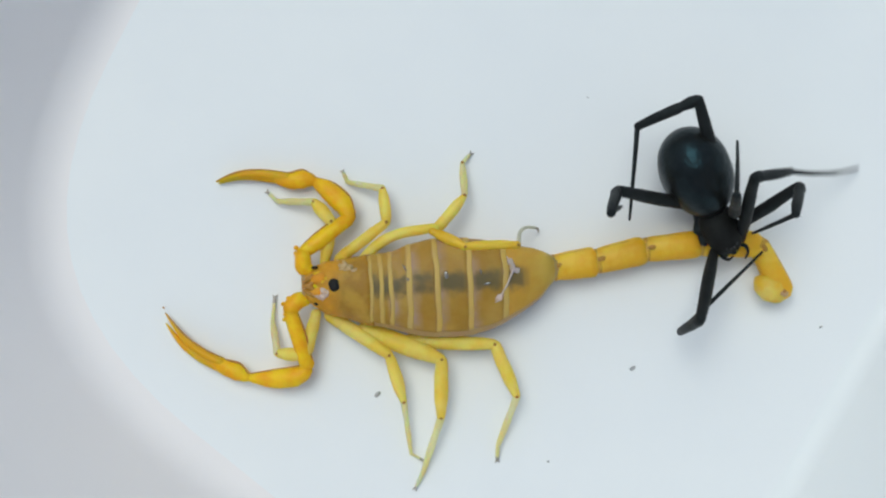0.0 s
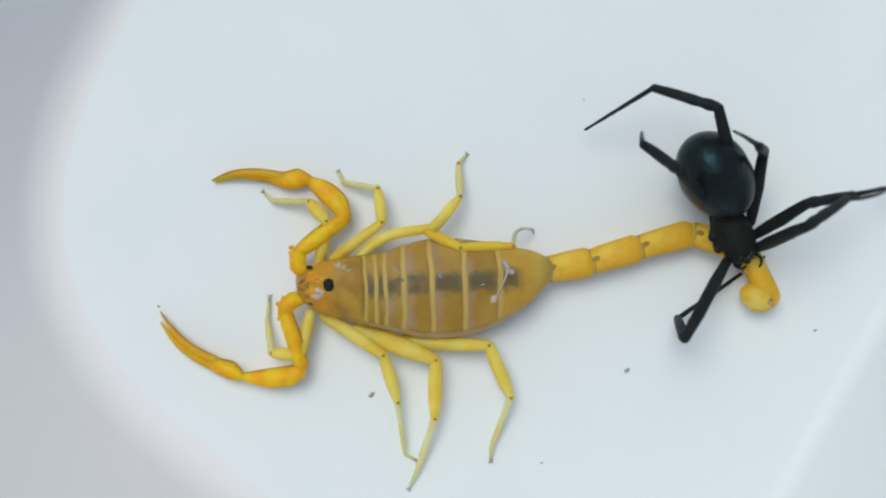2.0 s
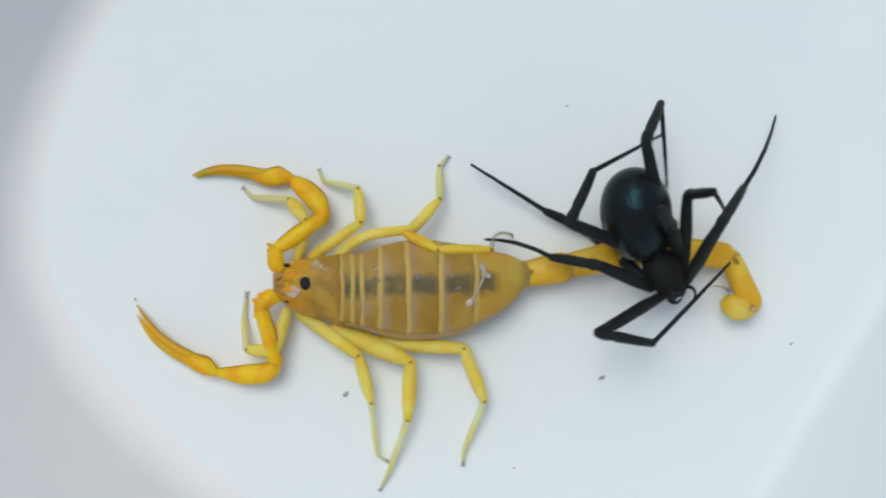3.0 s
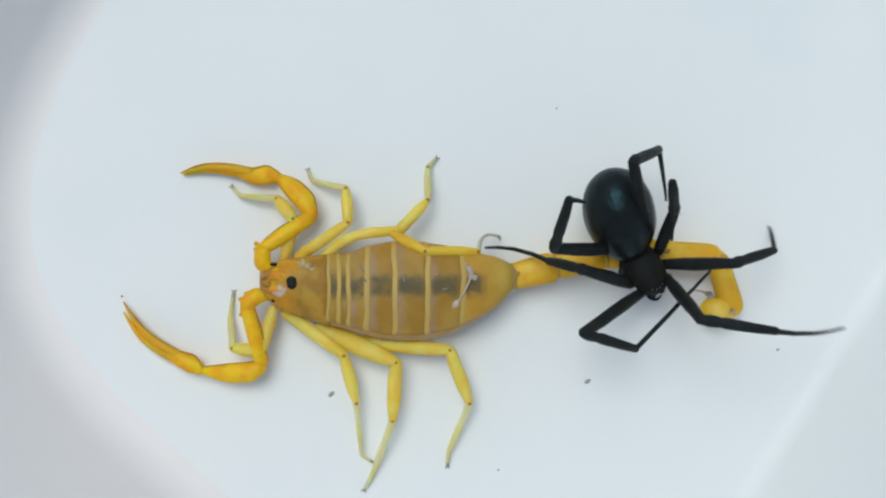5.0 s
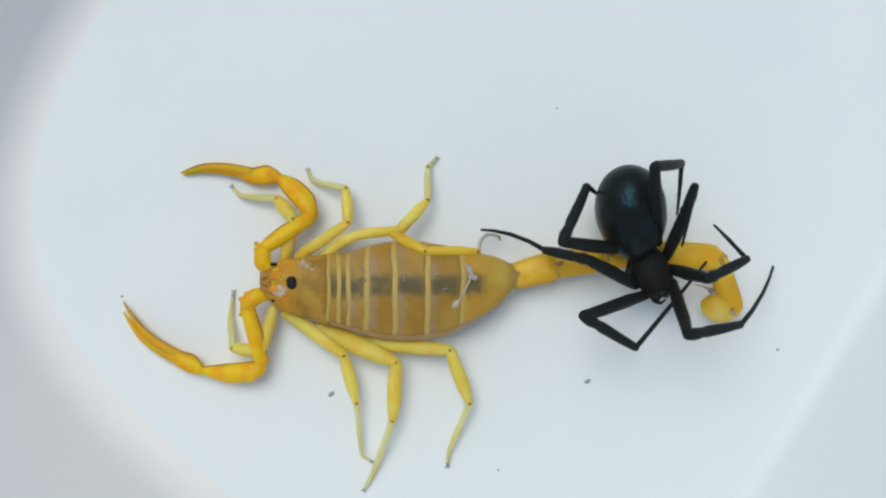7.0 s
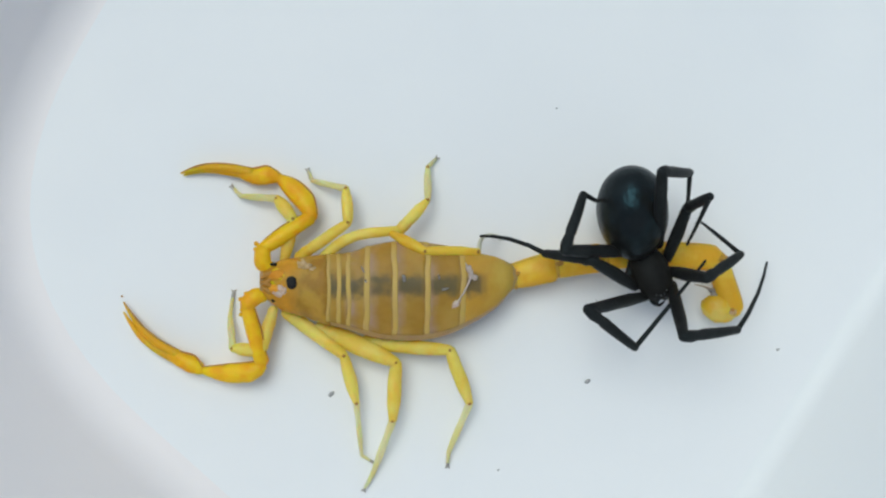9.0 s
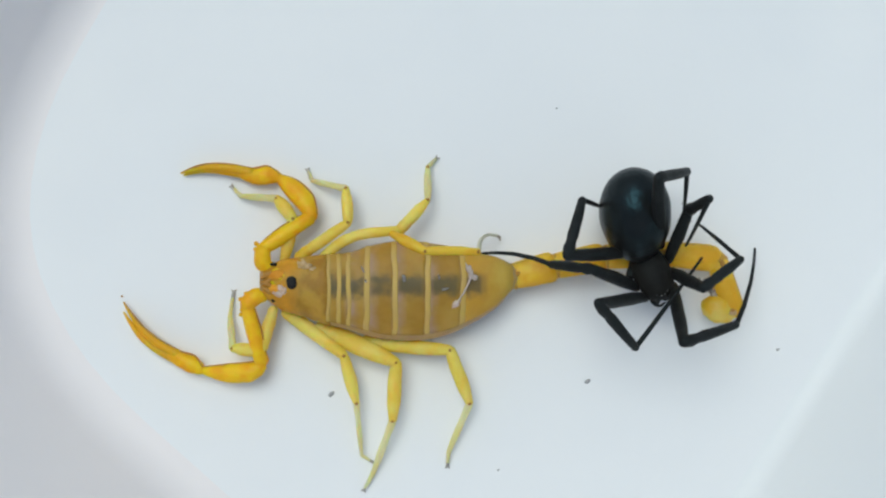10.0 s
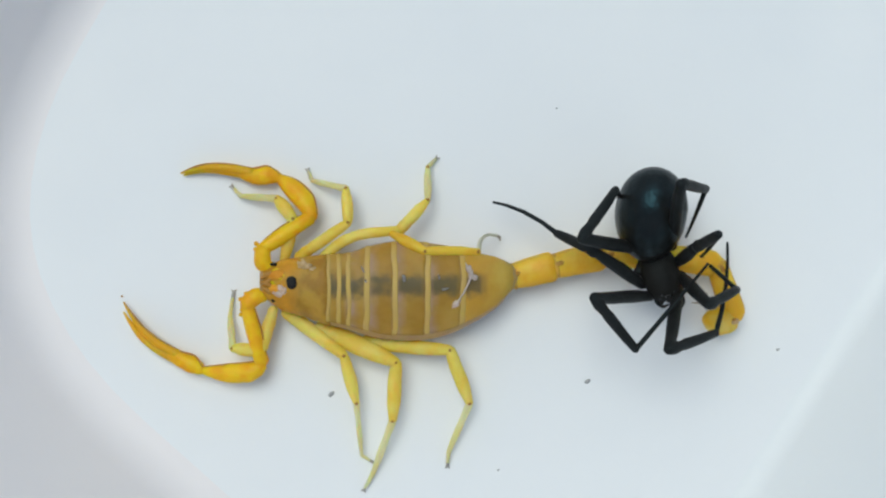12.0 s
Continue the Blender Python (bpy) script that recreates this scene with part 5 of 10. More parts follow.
    walk(SPIDER_LEGS["right 2"][1], [
        (0, pose(-0.00647, 0.00061, 0.00159, 0, 7.9, 13.7)), (0.1, pose(-0.00647, 0.00061, 0.00159, 0, 7.9, 13.7)), (0.2, pose(-0.00648, 0.00062, 0.0016, 0, 7.9, 13.7)),
        (0.3, pose(-0.00648, 0.00062, 0.0016, 0, 7.9, 13.7)), (0.4, pose(-0.00647, 0.00061, 0.00158, 0, 7.9, 13.7)), (0.5, pose(-0.00646, 0.00061, 0.00155, 0, 7.9, 13.7)),
        (0.6, pose(-0.0065, 0.00058, 0.00163, 0, 8, 13.7)), (0.7, pose(-0.00654, 0.00055, 0.0017, 0, 8.1, 13.7)), (0.8, pose(-0.00658, 0.00052, 0.00176, 0, 8.2, 13.7)),
        (0.9, pose(-0.00663, 0.00051, 0.00188, 0, 8.2, 13.7)), (1, pose(-0.00667, 0.0005, 0.00197, 0, 8.2, 13.7)), (1.1, pose(-0.00668, 0.00056, 0.00204, 0, 8.4, 13.7)),
        (1.2, pose(-0.00668, 0.00061, 0.00212, 0, 8.5, 13.8)), (1.3, pose(-0.00667, 0.00066, 0.00214, 0, 8.6, 13.8)), (1.4, pose(-0.00666, 0.00071, 0.00215, 0, 8.7, 13.8)),
        (1.5, pose(-0.00664, 0.00077, 0.00215, 0, 8.7, 13.8)), (1.6, pose(-0.00659, 0.00075, 0.002, 0, 8.5, 13.8)), (1.7, pose(-0.00654, 0.00072, 0.00185, 0, 8.3, 13.8)),
        (1.8, pose(-0.00653, 0.00071, 0.00182, 0, 8.3, 13.7)), (1.9, pose(-0.00653, 0.0007, 0.0018, 0, 8.2, 13.7)), (2, pose(-0.00652, 0.00069, 0.00177, 0, 8.2, 13.7)),
        (2.1, pose(-0.00658, 0.00071, 0.00194, 0, 8.4, 13.8)), (2.2, pose(-0.00664, 0.00072, 0.00212, 0, 8.6, 13.8)), (2.3, pose(-0.00664, 0.00072, 0.00212, 0, 8.7, 13.8)),
        (2.4, pose(-0.0072, -0.00174, 0.00733, 0, 33.3, 22.3)), (2.5, pose(-0.00557, -0.0038, 0.01001, 0, 55.5, 36.6)), (2.6, pose(-0.00214, -0.00553, 0.01188, 10.2, 72.4, 80.5)),
        (2.7, pose(0.00215, -0.00635, 0.01192, 47, 65.3, 150.9)), (2.8, pose(-0.00011, -0.0061, 0.01213, 50.1, 63.6, -172.7)), (2.9, pose(-0.00234, -0.00603, 0.01153, 42.2, 53.4, -146.9)),
        (3, pose(-0.00457, -0.00605, 0.00991, 23, 34.8, -131.7)), (3.1, pose(-0.00426, -0.00628, 0.01004, 0, 32.4, -135.7)), (3.2, pose(-0.00393, -0.00649, 0.01018, 0, 29, -139.2)),
        (3.4, pose(-0.00396, -0.0064, 0.01022, 0, 33.3, -139.7)), (3.6, pose(-0.004, -0.00631, 0.01026, 0, 37.5, -140.1)), (4, pose(-0.00406, -0.00613, 0.01034, 0, 44.4, -140.9)),
        (4.4, pose(-0.00411, -0.00596, 0.01042, 0, 50.4, -141.8)), (4.8, pose(-0.00416, -0.00578, 0.01049, 0, 56, -142.7)), (4.9, pose(-0.00374, -0.0059, 0.01076, 0, 54.6, -139.5)),
        (5, pose(-0.00341, -0.00594, 0.01097, 0, 51.1, -135.9)), (5.1, pose(-0.00351, -0.00579, 0.011, 0, 48.1, -136.2)), (5.2, pose(-0.00348, -0.00565, 0.0111, 0, 44.2, -132.6)),
        (5.3, pose(-0.00361, -0.00571, 0.01098, 0, 46.1, -130.3)), (5.4, pose(-0.00372, -0.00578, 0.01085, 0, 48, -128)), (5.5, pose(-0.00384, -0.00585, 0.01071, 0, 49.6, -125.5)),
        (5.75, pose(-0.00388, -0.00586, 0.01068, 0, 44.4, -127)), (6, pose(-0.00392, -0.00587, 0.01064, 0, 38.6, -128.3)), (6.5, pose(-0.00408, -0.006, 0.01042, 0, 41, -128.4)),
        (7, pose(-0.00424, -0.00613, 0.01019, 0, 43.1, -128.5)), (7.6, pose(-0.00416, -0.00605, 0.01031, 0, 41.1, -126.4)), (8.2, pose(-0.00409, -0.00598, 0.01042, 0, 39, -124.5)),
        (8.8, pose(-0.00402, -0.0059, 0.01053, 0, 36.9, -122.5)), (9.2, pose(-0.00377, -0.00589, 0.01074, 0, 37.4, -121.6)), (9.5, pose(-0.00342, -0.0059, 0.01099, 0, 39.5, -121)),
        (9.75, pose(-0.00327, -0.00614, 0.01093, 0, 43.9, -120.2)), (10, pose(-0.00313, -0.00637, 0.01087, 0, 47.7, -119.1)), (10.25, pose(-0.00304, -0.00597, 0.01119, 0, 43.7, -123.7)),
        (10.5, pose(-0.00298, -0.00558, 0.01144, 0, 38.5, -127.3)), (10.75, pose(-0.0032, -0.00599, 0.01108, 0, 37.3, -128.9)), (11, pose(-0.0034, -0.00641, 0.01066, 0, 36.2, -130.4)),
        (11.5, pose(-0.00362, -0.00646, 0.01046, 0, 37.9, -131.8)), (12, pose(-0.00382, -0.00652, 0.01025, 0, 39.3, -133.3)),
    ])
    walk(SPIDER_LEGS["right 2"][2], [
        (0, pose(-0.0007, 0.00202, 0.00077, 0, 3.2, -179.3)), (0.1, pose(-0.0007, 0.00202, 0.00077, 0, 3.3, -179.3)), (0.2, pose(-0.0007, 0.00202, 0.00077, 0, -1, -178.4)),
        (0.3, pose(-0.0007, 0.00202, 0.00078, 0, -1.1, -178.3)), (0.4, pose(-0.00069, 0.00202, 0.00075, 0, 1.5, -178.9)), (0.5, pose(-0.00068, 0.00202, 0.00073, 0, 1.8, -179)),
        (0.6, pose(-0.00073, 0.00199, 0.00079, 0, 2.4, -179.1)), (0.7, pose(-0.00077, 0.00196, 0.00085, 0, 3.9, -179.4)), (0.8, pose(-0.00081, 0.00193, 0.00091, 0, -2.5, -177.7)),
        (0.9, pose(-0.00086, 0.00192, 0.00102, 0, -7.3, -176.2)), (1, pose(-0.0009, 0.0019, 0.00111, 0, -11.5, -174.8)), (1.1, pose(-0.00091, 0.00196, 0.00116, 0, -11.5, -174.8)),
        (1.2, pose(-0.00092, 0.00203, 0.00123, 0, -11.5, -174.7)), (1.3, pose(-0.00091, 0.00208, 0.00124, 0, 7, 179.9)), (1.4, pose(-0.0009, 0.00213, 0.00125, 0, 7, 179.9)),
        (1.5, pose(-0.00088, 0.00218, 0.00125, 0, 6.9, 179.9)), (1.6, pose(-0.00082, 0.00216, 0.00111, 0, -6, -176.8)), (1.7, pose(-0.00077, 0.00213, 0.00099, 0, -3.2, -177.6)),
        (1.8, pose(-0.00077, 0.00212, 0.00096, 0, -2.9, -177.7)), (1.9, pose(-0.00076, 0.00211, 0.00094, 0, -2.6, -177.8)), (2, pose(-0.00075, 0.0021, 0.00092, 0, -2.4, -177.9)),
        (2.1, pose(-0.00082, 0.00213, 0.00107, 0, -4.9, -177.2)), (2.2, pose(-0.00088, 0.00214, 0.00122, 0, 6.7, 180)), (2.3, pose(-0.00089, 0.00214, 0.00121, 0, 6.4, -180)),
        (2.4, pose(-0.00256, 0.00016, 0.00404, 0, 19.9, 178)), (2.5, pose(-0.00284, -0.00177, 0.00506, 0, 29.6, 176.7)), (2.6, pose(-0.00184, -0.00374, 0.00616, 0, 39.9, 174.9)),
        (2.7, pose(-0.00004, -0.00513, 0.00647, 0, 50.3, 172.4)), (2.8, pose(-0.00276, -0.00644, 0.00676, 0, 52.3, -150.8)), (2.9, pose(-0.00534, -0.00798, 0.00671, 0, 49.8, -142)),
        (3, pose(-0.00785, -0.00973, 0.00648, 0, 25, -136.9)), (3.1, pose(-0.00789, -0.00981, 0.00683, 0, 22.6, -139.5)), (3.2, pose(-0.00791, -0.00991, 0.00727, 0, 19.8, -142)),
        (3.4, pose(-0.00779, -0.00964, 0.00693, 0, 20.7, -142.1)), (3.6, pose(-0.00765, -0.00937, 0.00661, 0, 21.5, -142.1)), (4, pose(-0.00739, -0.00883, 0.00614, 0, 23.4, -142.1)),
        (4.4, pose(-0.00712, -0.00832, 0.00579, 0, 25.3, -142.1)), (4.8, pose(-0.00683, -0.00781, 0.00552, 0, 27.1, -142.2)), (4.9, pose(-0.00638, -0.00815, 0.00587, 0, 30.5, -136.8)),
        (5, pose(-0.00612, -0.00857, 0.0063, 0, 32.4, -133.3)), (5.1, pose(-0.0064, -0.00856, 0.00653, 0, 28, -139.5)), (5.2, pose(-0.00639, -0.00881, 0.00691, 0, 27.1, -138.7)),
        (5.3, pose(-0.0063, -0.00888, 0.00665, 0, 31.9, -137.4)), (5.4, pose(-0.00619, -0.00895, 0.00639, 0, 36.1, -136.1)), (5.5, pose(-0.0061, -0.00902, 0.00615, 0, 39.5, -134.9)),
        (5.75, pose(-0.00646, -0.00928, 0.00648, 0, 34.3, -134.1)), (6, pose(-0.00683, -0.00955, 0.0069, 0, 27.9, -133.2)), (6.5, pose(-0.00689, -0.00955, 0.00648, 0, 27.8, -133.6)),
        (7, pose(-0.00696, -0.00955, 0.00608, 0, 27.8, -133.9)), (7.6, pose(-0.00685, -0.00969, 0.00636, 0, 28.3, -132.3)), (8.2, pose(-0.00673, -0.00982, 0.00665, 0, 28.6, -130.6)),
        (8.8, pose(-0.0066, -0.00995, 0.00693, 0, 29, -129)), (9.2, pose(-0.00627, -0.00995, 0.0071, 0, 27.5, -128.5)), (9.5, pose(-0.0058, -0.00987, 0.00717, 0, 24.8, -128.7)),
        (9.75, pose(-0.00545, -0.00988, 0.00678, 0, 23.1, -124.9)), (10, pose(-0.00509, -0.0099, 0.00644, 0, 20.9, -121.2)), (10.25, pose(-0.00545, -0.00958, 0.00704, 0, 17.7, -125.8)),
        (10.5, pose(-0.00582, -0.00932, 0.00771, 0, 12.4, -129.8)), (10.75, pose(-0.0062, -0.00971, 0.00745, 0, 15.7, -129.8)), (11, pose(-0.00654, -0.0101, 0.00712, 0, 18.8, -129.9)),
        (11.5, pose(-0.00677, -0.00999, 0.00677, 0, 19.4, -130.8)), (12, pose(-0.007, -0.0099, 0.00645, 0, 19.7, -131.8)),
    ])
    walk(SPIDER_LEGS["right 3"][0], [
        (0, pose(-0.0006, -0.0022, 0.0048, 0, 22, 137.4)), (0.1, pose(-0.0006, -0.0022, 0.0048, 0, 22, 137.4)), (0.2, pose(-0.0006, -0.0022, 0.0048, 0, 22, 137.4)),
        (0.3, pose(-0.0006, -0.0022, 0.0048, 0, 22, 137.4)), (0.4, pose(-0.0006, -0.0022, 0.0048, 0, 22.1, 137.4)), (0.5, pose(-0.0006, -0.0022, 0.0048, 0, 22.2, 137.4)),
        (0.6, pose(-0.0006, -0.0022, 0.0048, 0, 22, 137.7)), (0.7, pose(-0.0006, -0.0022, 0.0048, 0, 21.8, 138.1)), (0.8, pose(-0.0006, -0.0022, 0.0048, 0, 21.6, 138.4)),
        (0.9, pose(-0.0006, -0.0022, 0.0048, 0, 21.1, 138.6)), (1, pose(-0.0006, -0.0022, 0.0048, 0, 20.8, 138.8)), (1.1, pose(-0.0006, -0.0022, 0.0048, 0, 20, 138.5)),
        (1.2, pose(-0.0006, -0.0022, 0.0048, 0, 19.3, 138.3)), (1.3, pose(-0.0006, -0.0022, 0.0048, 0, 18.8, 138.1)), (1.4, pose(-0.0006, -0.0022, 0.0048, 0, 18.4, 137.8)),
        (1.5, pose(-0.0006, -0.0022, 0.0048, 0, 18.1, 137.5)), (1.6, pose(-0.0006, -0.0022, 0.0048, 0, 19, 137.3)), (1.7, pose(-0.0006, -0.0022, 0.0048, 0, 19.9, 137.3)),
        (1.8, pose(-0.0006, -0.0022, 0.0048, 0, 20.1, 137.3)), (1.9, pose(-0.0006, -0.0022, 0.0048, 0, 20.3, 137.3)), (2, pose(-0.0006, -0.0022, 0.0048, 0, 20.5, 137.3)),
        (2.1, pose(-0.0006, -0.0022, 0.0048, 0, 19.4, 137.5)), (2.2, pose(-0.0006, -0.0022, 0.0048, 0, 18.4, 137.7)), (2.3, pose(-0.0006, -0.0022, 0.0048, 0, 18.3, 137.8)),
        (2.4, pose(-0.0006, -0.0022, 0.0048, 0, 18.2, 137.8)), (2.5, pose(-0.0006, -0.0022, 0.0048, 0, 18.1, 137.9)), (2.6, pose(-0.0006, -0.0022, 0.0048, 0, 19.9, 137.4)),
        (2.7, pose(-0.0006, -0.0022, 0.0048, 0, 21.1, 152)), (2.8, pose(-0.0006, -0.0022, 0.0048, 0, 21.9, 166.2)), (2.9, pose(-0.0006, -0.0022, 0.0048, 0, 24.5, -179.6)),
        (3, pose(-0.0006, -0.0022, 0.0048, 0, 28.3, -164.7)), (3.1, pose(-0.0006, -0.0022, 0.0048, 0, 25.7, -174.9)), (3.2, pose(-0.0006, -0.0022, 0.0048, 0, 23.3, 175.2)),
        (3.4, pose(-0.0006, -0.0022, 0.0048, 0, 21.6, 155.9)), (3.6, pose(-0.0006, -0.0022, 0.0048, 0, 21.6, 136)), (4, pose(-0.0006, -0.0022, 0.0048, 0, 21, 135.9)),
        (4.4, pose(-0.0006, -0.0022, 0.0048, 0, 20.4, 135.9)), (4.8, pose(-0.0006, -0.0022, 0.0048, 0, 19.7, 135.9)), (4.9, pose(-0.0006, -0.0022, 0.0048, 0, 19.3, 135.9)),
        (5, pose(-0.0006, -0.0022, 0.0048, 0, 18.9, 135.9)), (5.1, pose(-0.0006, -0.0022, 0.0048, 0, 18.6, 135.9)), (5.2, pose(-0.0006, -0.0022, 0.0048, 0, 18.3, 135.8)),
        (5.3, pose(-0.0006, -0.0022, 0.0048, 0, 18, 135.8)), (5.4, pose(-0.0006, -0.0022, 0.0048, 0, 17.6, 135.7)), (5.5, pose(-0.0006, -0.0022, 0.0048, 0, 17.3, 135.7)),
        (5.75, pose(-0.0006, -0.0022, 0.0048, 0, 18, 135.8)), (6, pose(-0.0006, -0.0022, 0.0048, 0, 18.7, 135.8)), (6.5, pose(-0.0006, -0.0022, 0.0048, 0, 18.8, 135.3)),
        (7, pose(-0.0006, -0.0022, 0.0048, 0, 19, 134.7)), (7.6, pose(-0.0006, -0.0022, 0.0048, 0, 19.1, 134.7)), (8.2, pose(-0.0006, -0.0022, 0.0048, 0, 19.2, 134.6)),
        (8.8, pose(-0.0006, -0.0022, 0.0048, 0, 19.3, 134.5)), (9.2, pose(-0.0006, -0.0022, 0.0048, 0, 19.5, 134.4)), (9.5, pose(-0.0006, -0.0022, 0.0048, 0, 19.8, 134.4)),
        (9.75, pose(-0.0006, -0.0022, 0.0048, 0, 20, 134.3)), (10, pose(-0.0006, -0.0022, 0.0048, 0, 20.1, 134.2)), (10.25, pose(-0.0006, -0.0022, 0.0048, 0, 19.7, 134.3)),
        (10.5, pose(-0.0006, -0.0022, 0.0048, 0, 19.2, 134.3)), (10.75, pose(-0.0006, -0.0022, 0.0048, 0, 19, 134.3)), (11, pose(-0.0006, -0.0022, 0.0048, 0, 18.8, 134.4)),
        (11.5, pose(-0.0006, -0.0022, 0.0048, 0, 19, 134.7)), (12, pose(-0.0006, -0.0022, 0.0048, 0, 19.2, 135.1)),
    ])
    walk(SPIDER_LEGS["right 3"][1], [
        (0, pose(-0.0062, 0.00294, 0.00172, 0, 1.6, -26.6)), (0.1, pose(-0.0062, 0.00294, 0.00173, 0, 1.7, -26.6)), (0.2, pose(-0.0062, 0.00294, 0.00173, 0, 1.7, -26.6)),
        (0.3, pose(-0.0062, 0.00295, 0.00173, 0, 1.7, -26.6)), (0.4, pose(-0.00619, 0.00294, 0.00172, 0, 1.4, -26.6)), (0.5, pose(-0.00619, 0.00294, 0.0017, 0, 1.1, -26.7)),
        (0.6, pose(-0.00623, 0.00291, 0.00173, 0, 1.6, -26.6)), (0.7, pose(-0.00626, 0.00289, 0.00176, 0, 2.1, -26.5)), (0.8, pose(-0.0063, 0.00286, 0.00178, 0, 2.7, -26.4)),
        (0.9, pose(-0.00634, 0.00286, 0.00185, 0, 4.6, -25.9)), (1, pose(-0.00637, 0.00285, 0.00189, 0, 6.5, -25.4)), (1.1, pose(-0.00637, 0.0029, 0.00199, 0, 6.5, -25.4)),
        (1.2, pose(-0.00638, 0.00295, 0.0021, 0, 6.6, -25.4)), (1.3, pose(-0.00637, 0.00299, 0.00216, 0, 5.9, -25.6)), (1.4, pose(-0.00636, 0.00303, 0.00221, 0, 5.3, -25.7)),
        (1.5, pose(-0.00634, 0.00307, 0.00226, 0, 4.7, -25.9)), (1.6, pose(-0.0063, 0.00305, 0.00213, 0, 3.6, -26.2)), (1.7, pose(-0.00626, 0.00303, 0.00201, 0, 2.5, -26.4)),
        (1.8, pose(-0.00626, 0.00302, 0.00198, 0, 2.4, -26.5)), (1.9, pose(-0.00625, 0.00302, 0.00195, 0, 2.2, -26.5)), (2, pose(-0.00625, 0.00301, 0.00193, 0, 2.1, -26.5)),
        (2.1, pose(-0.0063, 0.00303, 0.00207, 0, 2.9, -26.3)), (2.2, pose(-0.00635, 0.00304, 0.00221, 0, 3.8, -26.1)), (2.3, pose(-0.00636, 0.00303, 0.00223, 0, 3.6, -26.2)),
        (2.4, pose(-0.00637, 0.00303, 0.00224, 0, 4.3, -26)), (2.5, pose(-0.00638, 0.00303, 0.00226, 0, 4.5, -25.9)), (2.6, pose(-0.00628, 0.00302, 0.00202, 0, 3.5, -26.1)),
        (2.7, pose(-0.00735, 0.0014, 0.00185, 0, -12.4, -57.1)), (2.8, pose(-0.00799, -0.00039, 0.00174, 0, -16.1, -86)), (2.9, pose(-0.00806, -0.00226, 0.0014, 0, -17.8, -115.9)),
        (3, pose(-0.00756, -0.00411, 0.00092, 0, -13.2, -146.4)), (3.1, pose(-0.00796, -0.00285, 0.00125, 0, -18.3, -125.9)), (3.2, pose(-0.0081, -0.00157, 0.00155, 0, -19.7, -105.2)),
        (3.4, pose(-0.00756, 0.00092, 0.00178, 0, -14.4, -65.4)), (3.6, pose(-0.00608, 0.0031, 0.00178, 0, -4.9, -27.5)), (4, pose(-0.0061, 0.00312, 0.00186, 0, 2.8, -26.2)),
        (4.4, pose(-0.00612, 0.00315, 0.00195, 0, 3.3, -26.1)), (4.8, pose(-0.00614, 0.00317, 0.00203, 0, 3.7, -26)), (4.9, pose(-0.00616, 0.00319, 0.00209, 0, 3.9, -26)),
        (5, pose(-0.00617, 0.0032, 0.00215, 0, 4.2, -26)), (5.1, pose(-0.00618, 0.00321, 0.00219, 0, 4.3, -25.9)), (5.2, pose(-0.00618, 0.00323, 0.00222, 0, 4.5, -25.9)),
        (5.3, pose(-0.00619, 0.00324, 0.00227, 0, 4.7, -25.9)), (5.4, pose(-0.0062, 0.00325, 0.00232, 0, 4.9, -25.9)), (5.5, pose(-0.00621, 0.00327, 0.00236, 0, 5.1, -25.8)),
        (5.75, pose(-0.00619, 0.00324, 0.00227, 0, 4.6, -25.9)), (6, pose(-0.00617, 0.00322, 0.00217, 0, 4.2, -26)), (6.5, pose(-0.00611, 0.00326, 0.00215, 0, 4.1, -26)),
        (7, pose(-0.00606, 0.00331, 0.00214, 0, 4, -26)), (7.6, pose(-0.00605, 0.00331, 0.00212, 0, 3.8, -26)), (8.2, pose(-0.00604, 0.00331, 0.0021, 0, 3.7, -26)),
        (8.8, pose(-0.00603, 0.00332, 0.00208, 0, 3.6, -26.1)), (9.2, pose(-0.00601, 0.00332, 0.00206, 0, 3.4, -26.1)), (9.5, pose(-0.006, 0.00332, 0.00203, 0, 3.2, -26.1)),
        (9.75, pose(-0.00598, 0.00332, 0.002, 0, 3, -26.2)), (10, pose(-0.00597, 0.00332, 0.00198, 0, 2.7, -26.2)), (10.25, pose(-0.00599, 0.00333, 0.00204, 0, 3.1, -26.2)),
        (10.5, pose(-0.00601, 0.00334, 0.0021, 0, 3.4, -26.1)), (10.75, pose(-0.00602, 0.00334, 0.00213, 0, 3.6, -26.1)), (11, pose(-0.00603, 0.00335, 0.00215, 0, 3.7, -26.1)),
        (11.5, pose(-0.00606, 0.00331, 0.00213, 0, 3.4, -26.1)), (12, pose(-0.00608, 0.00327, 0.00211, 0, 2.8, -26.2)),
    ])
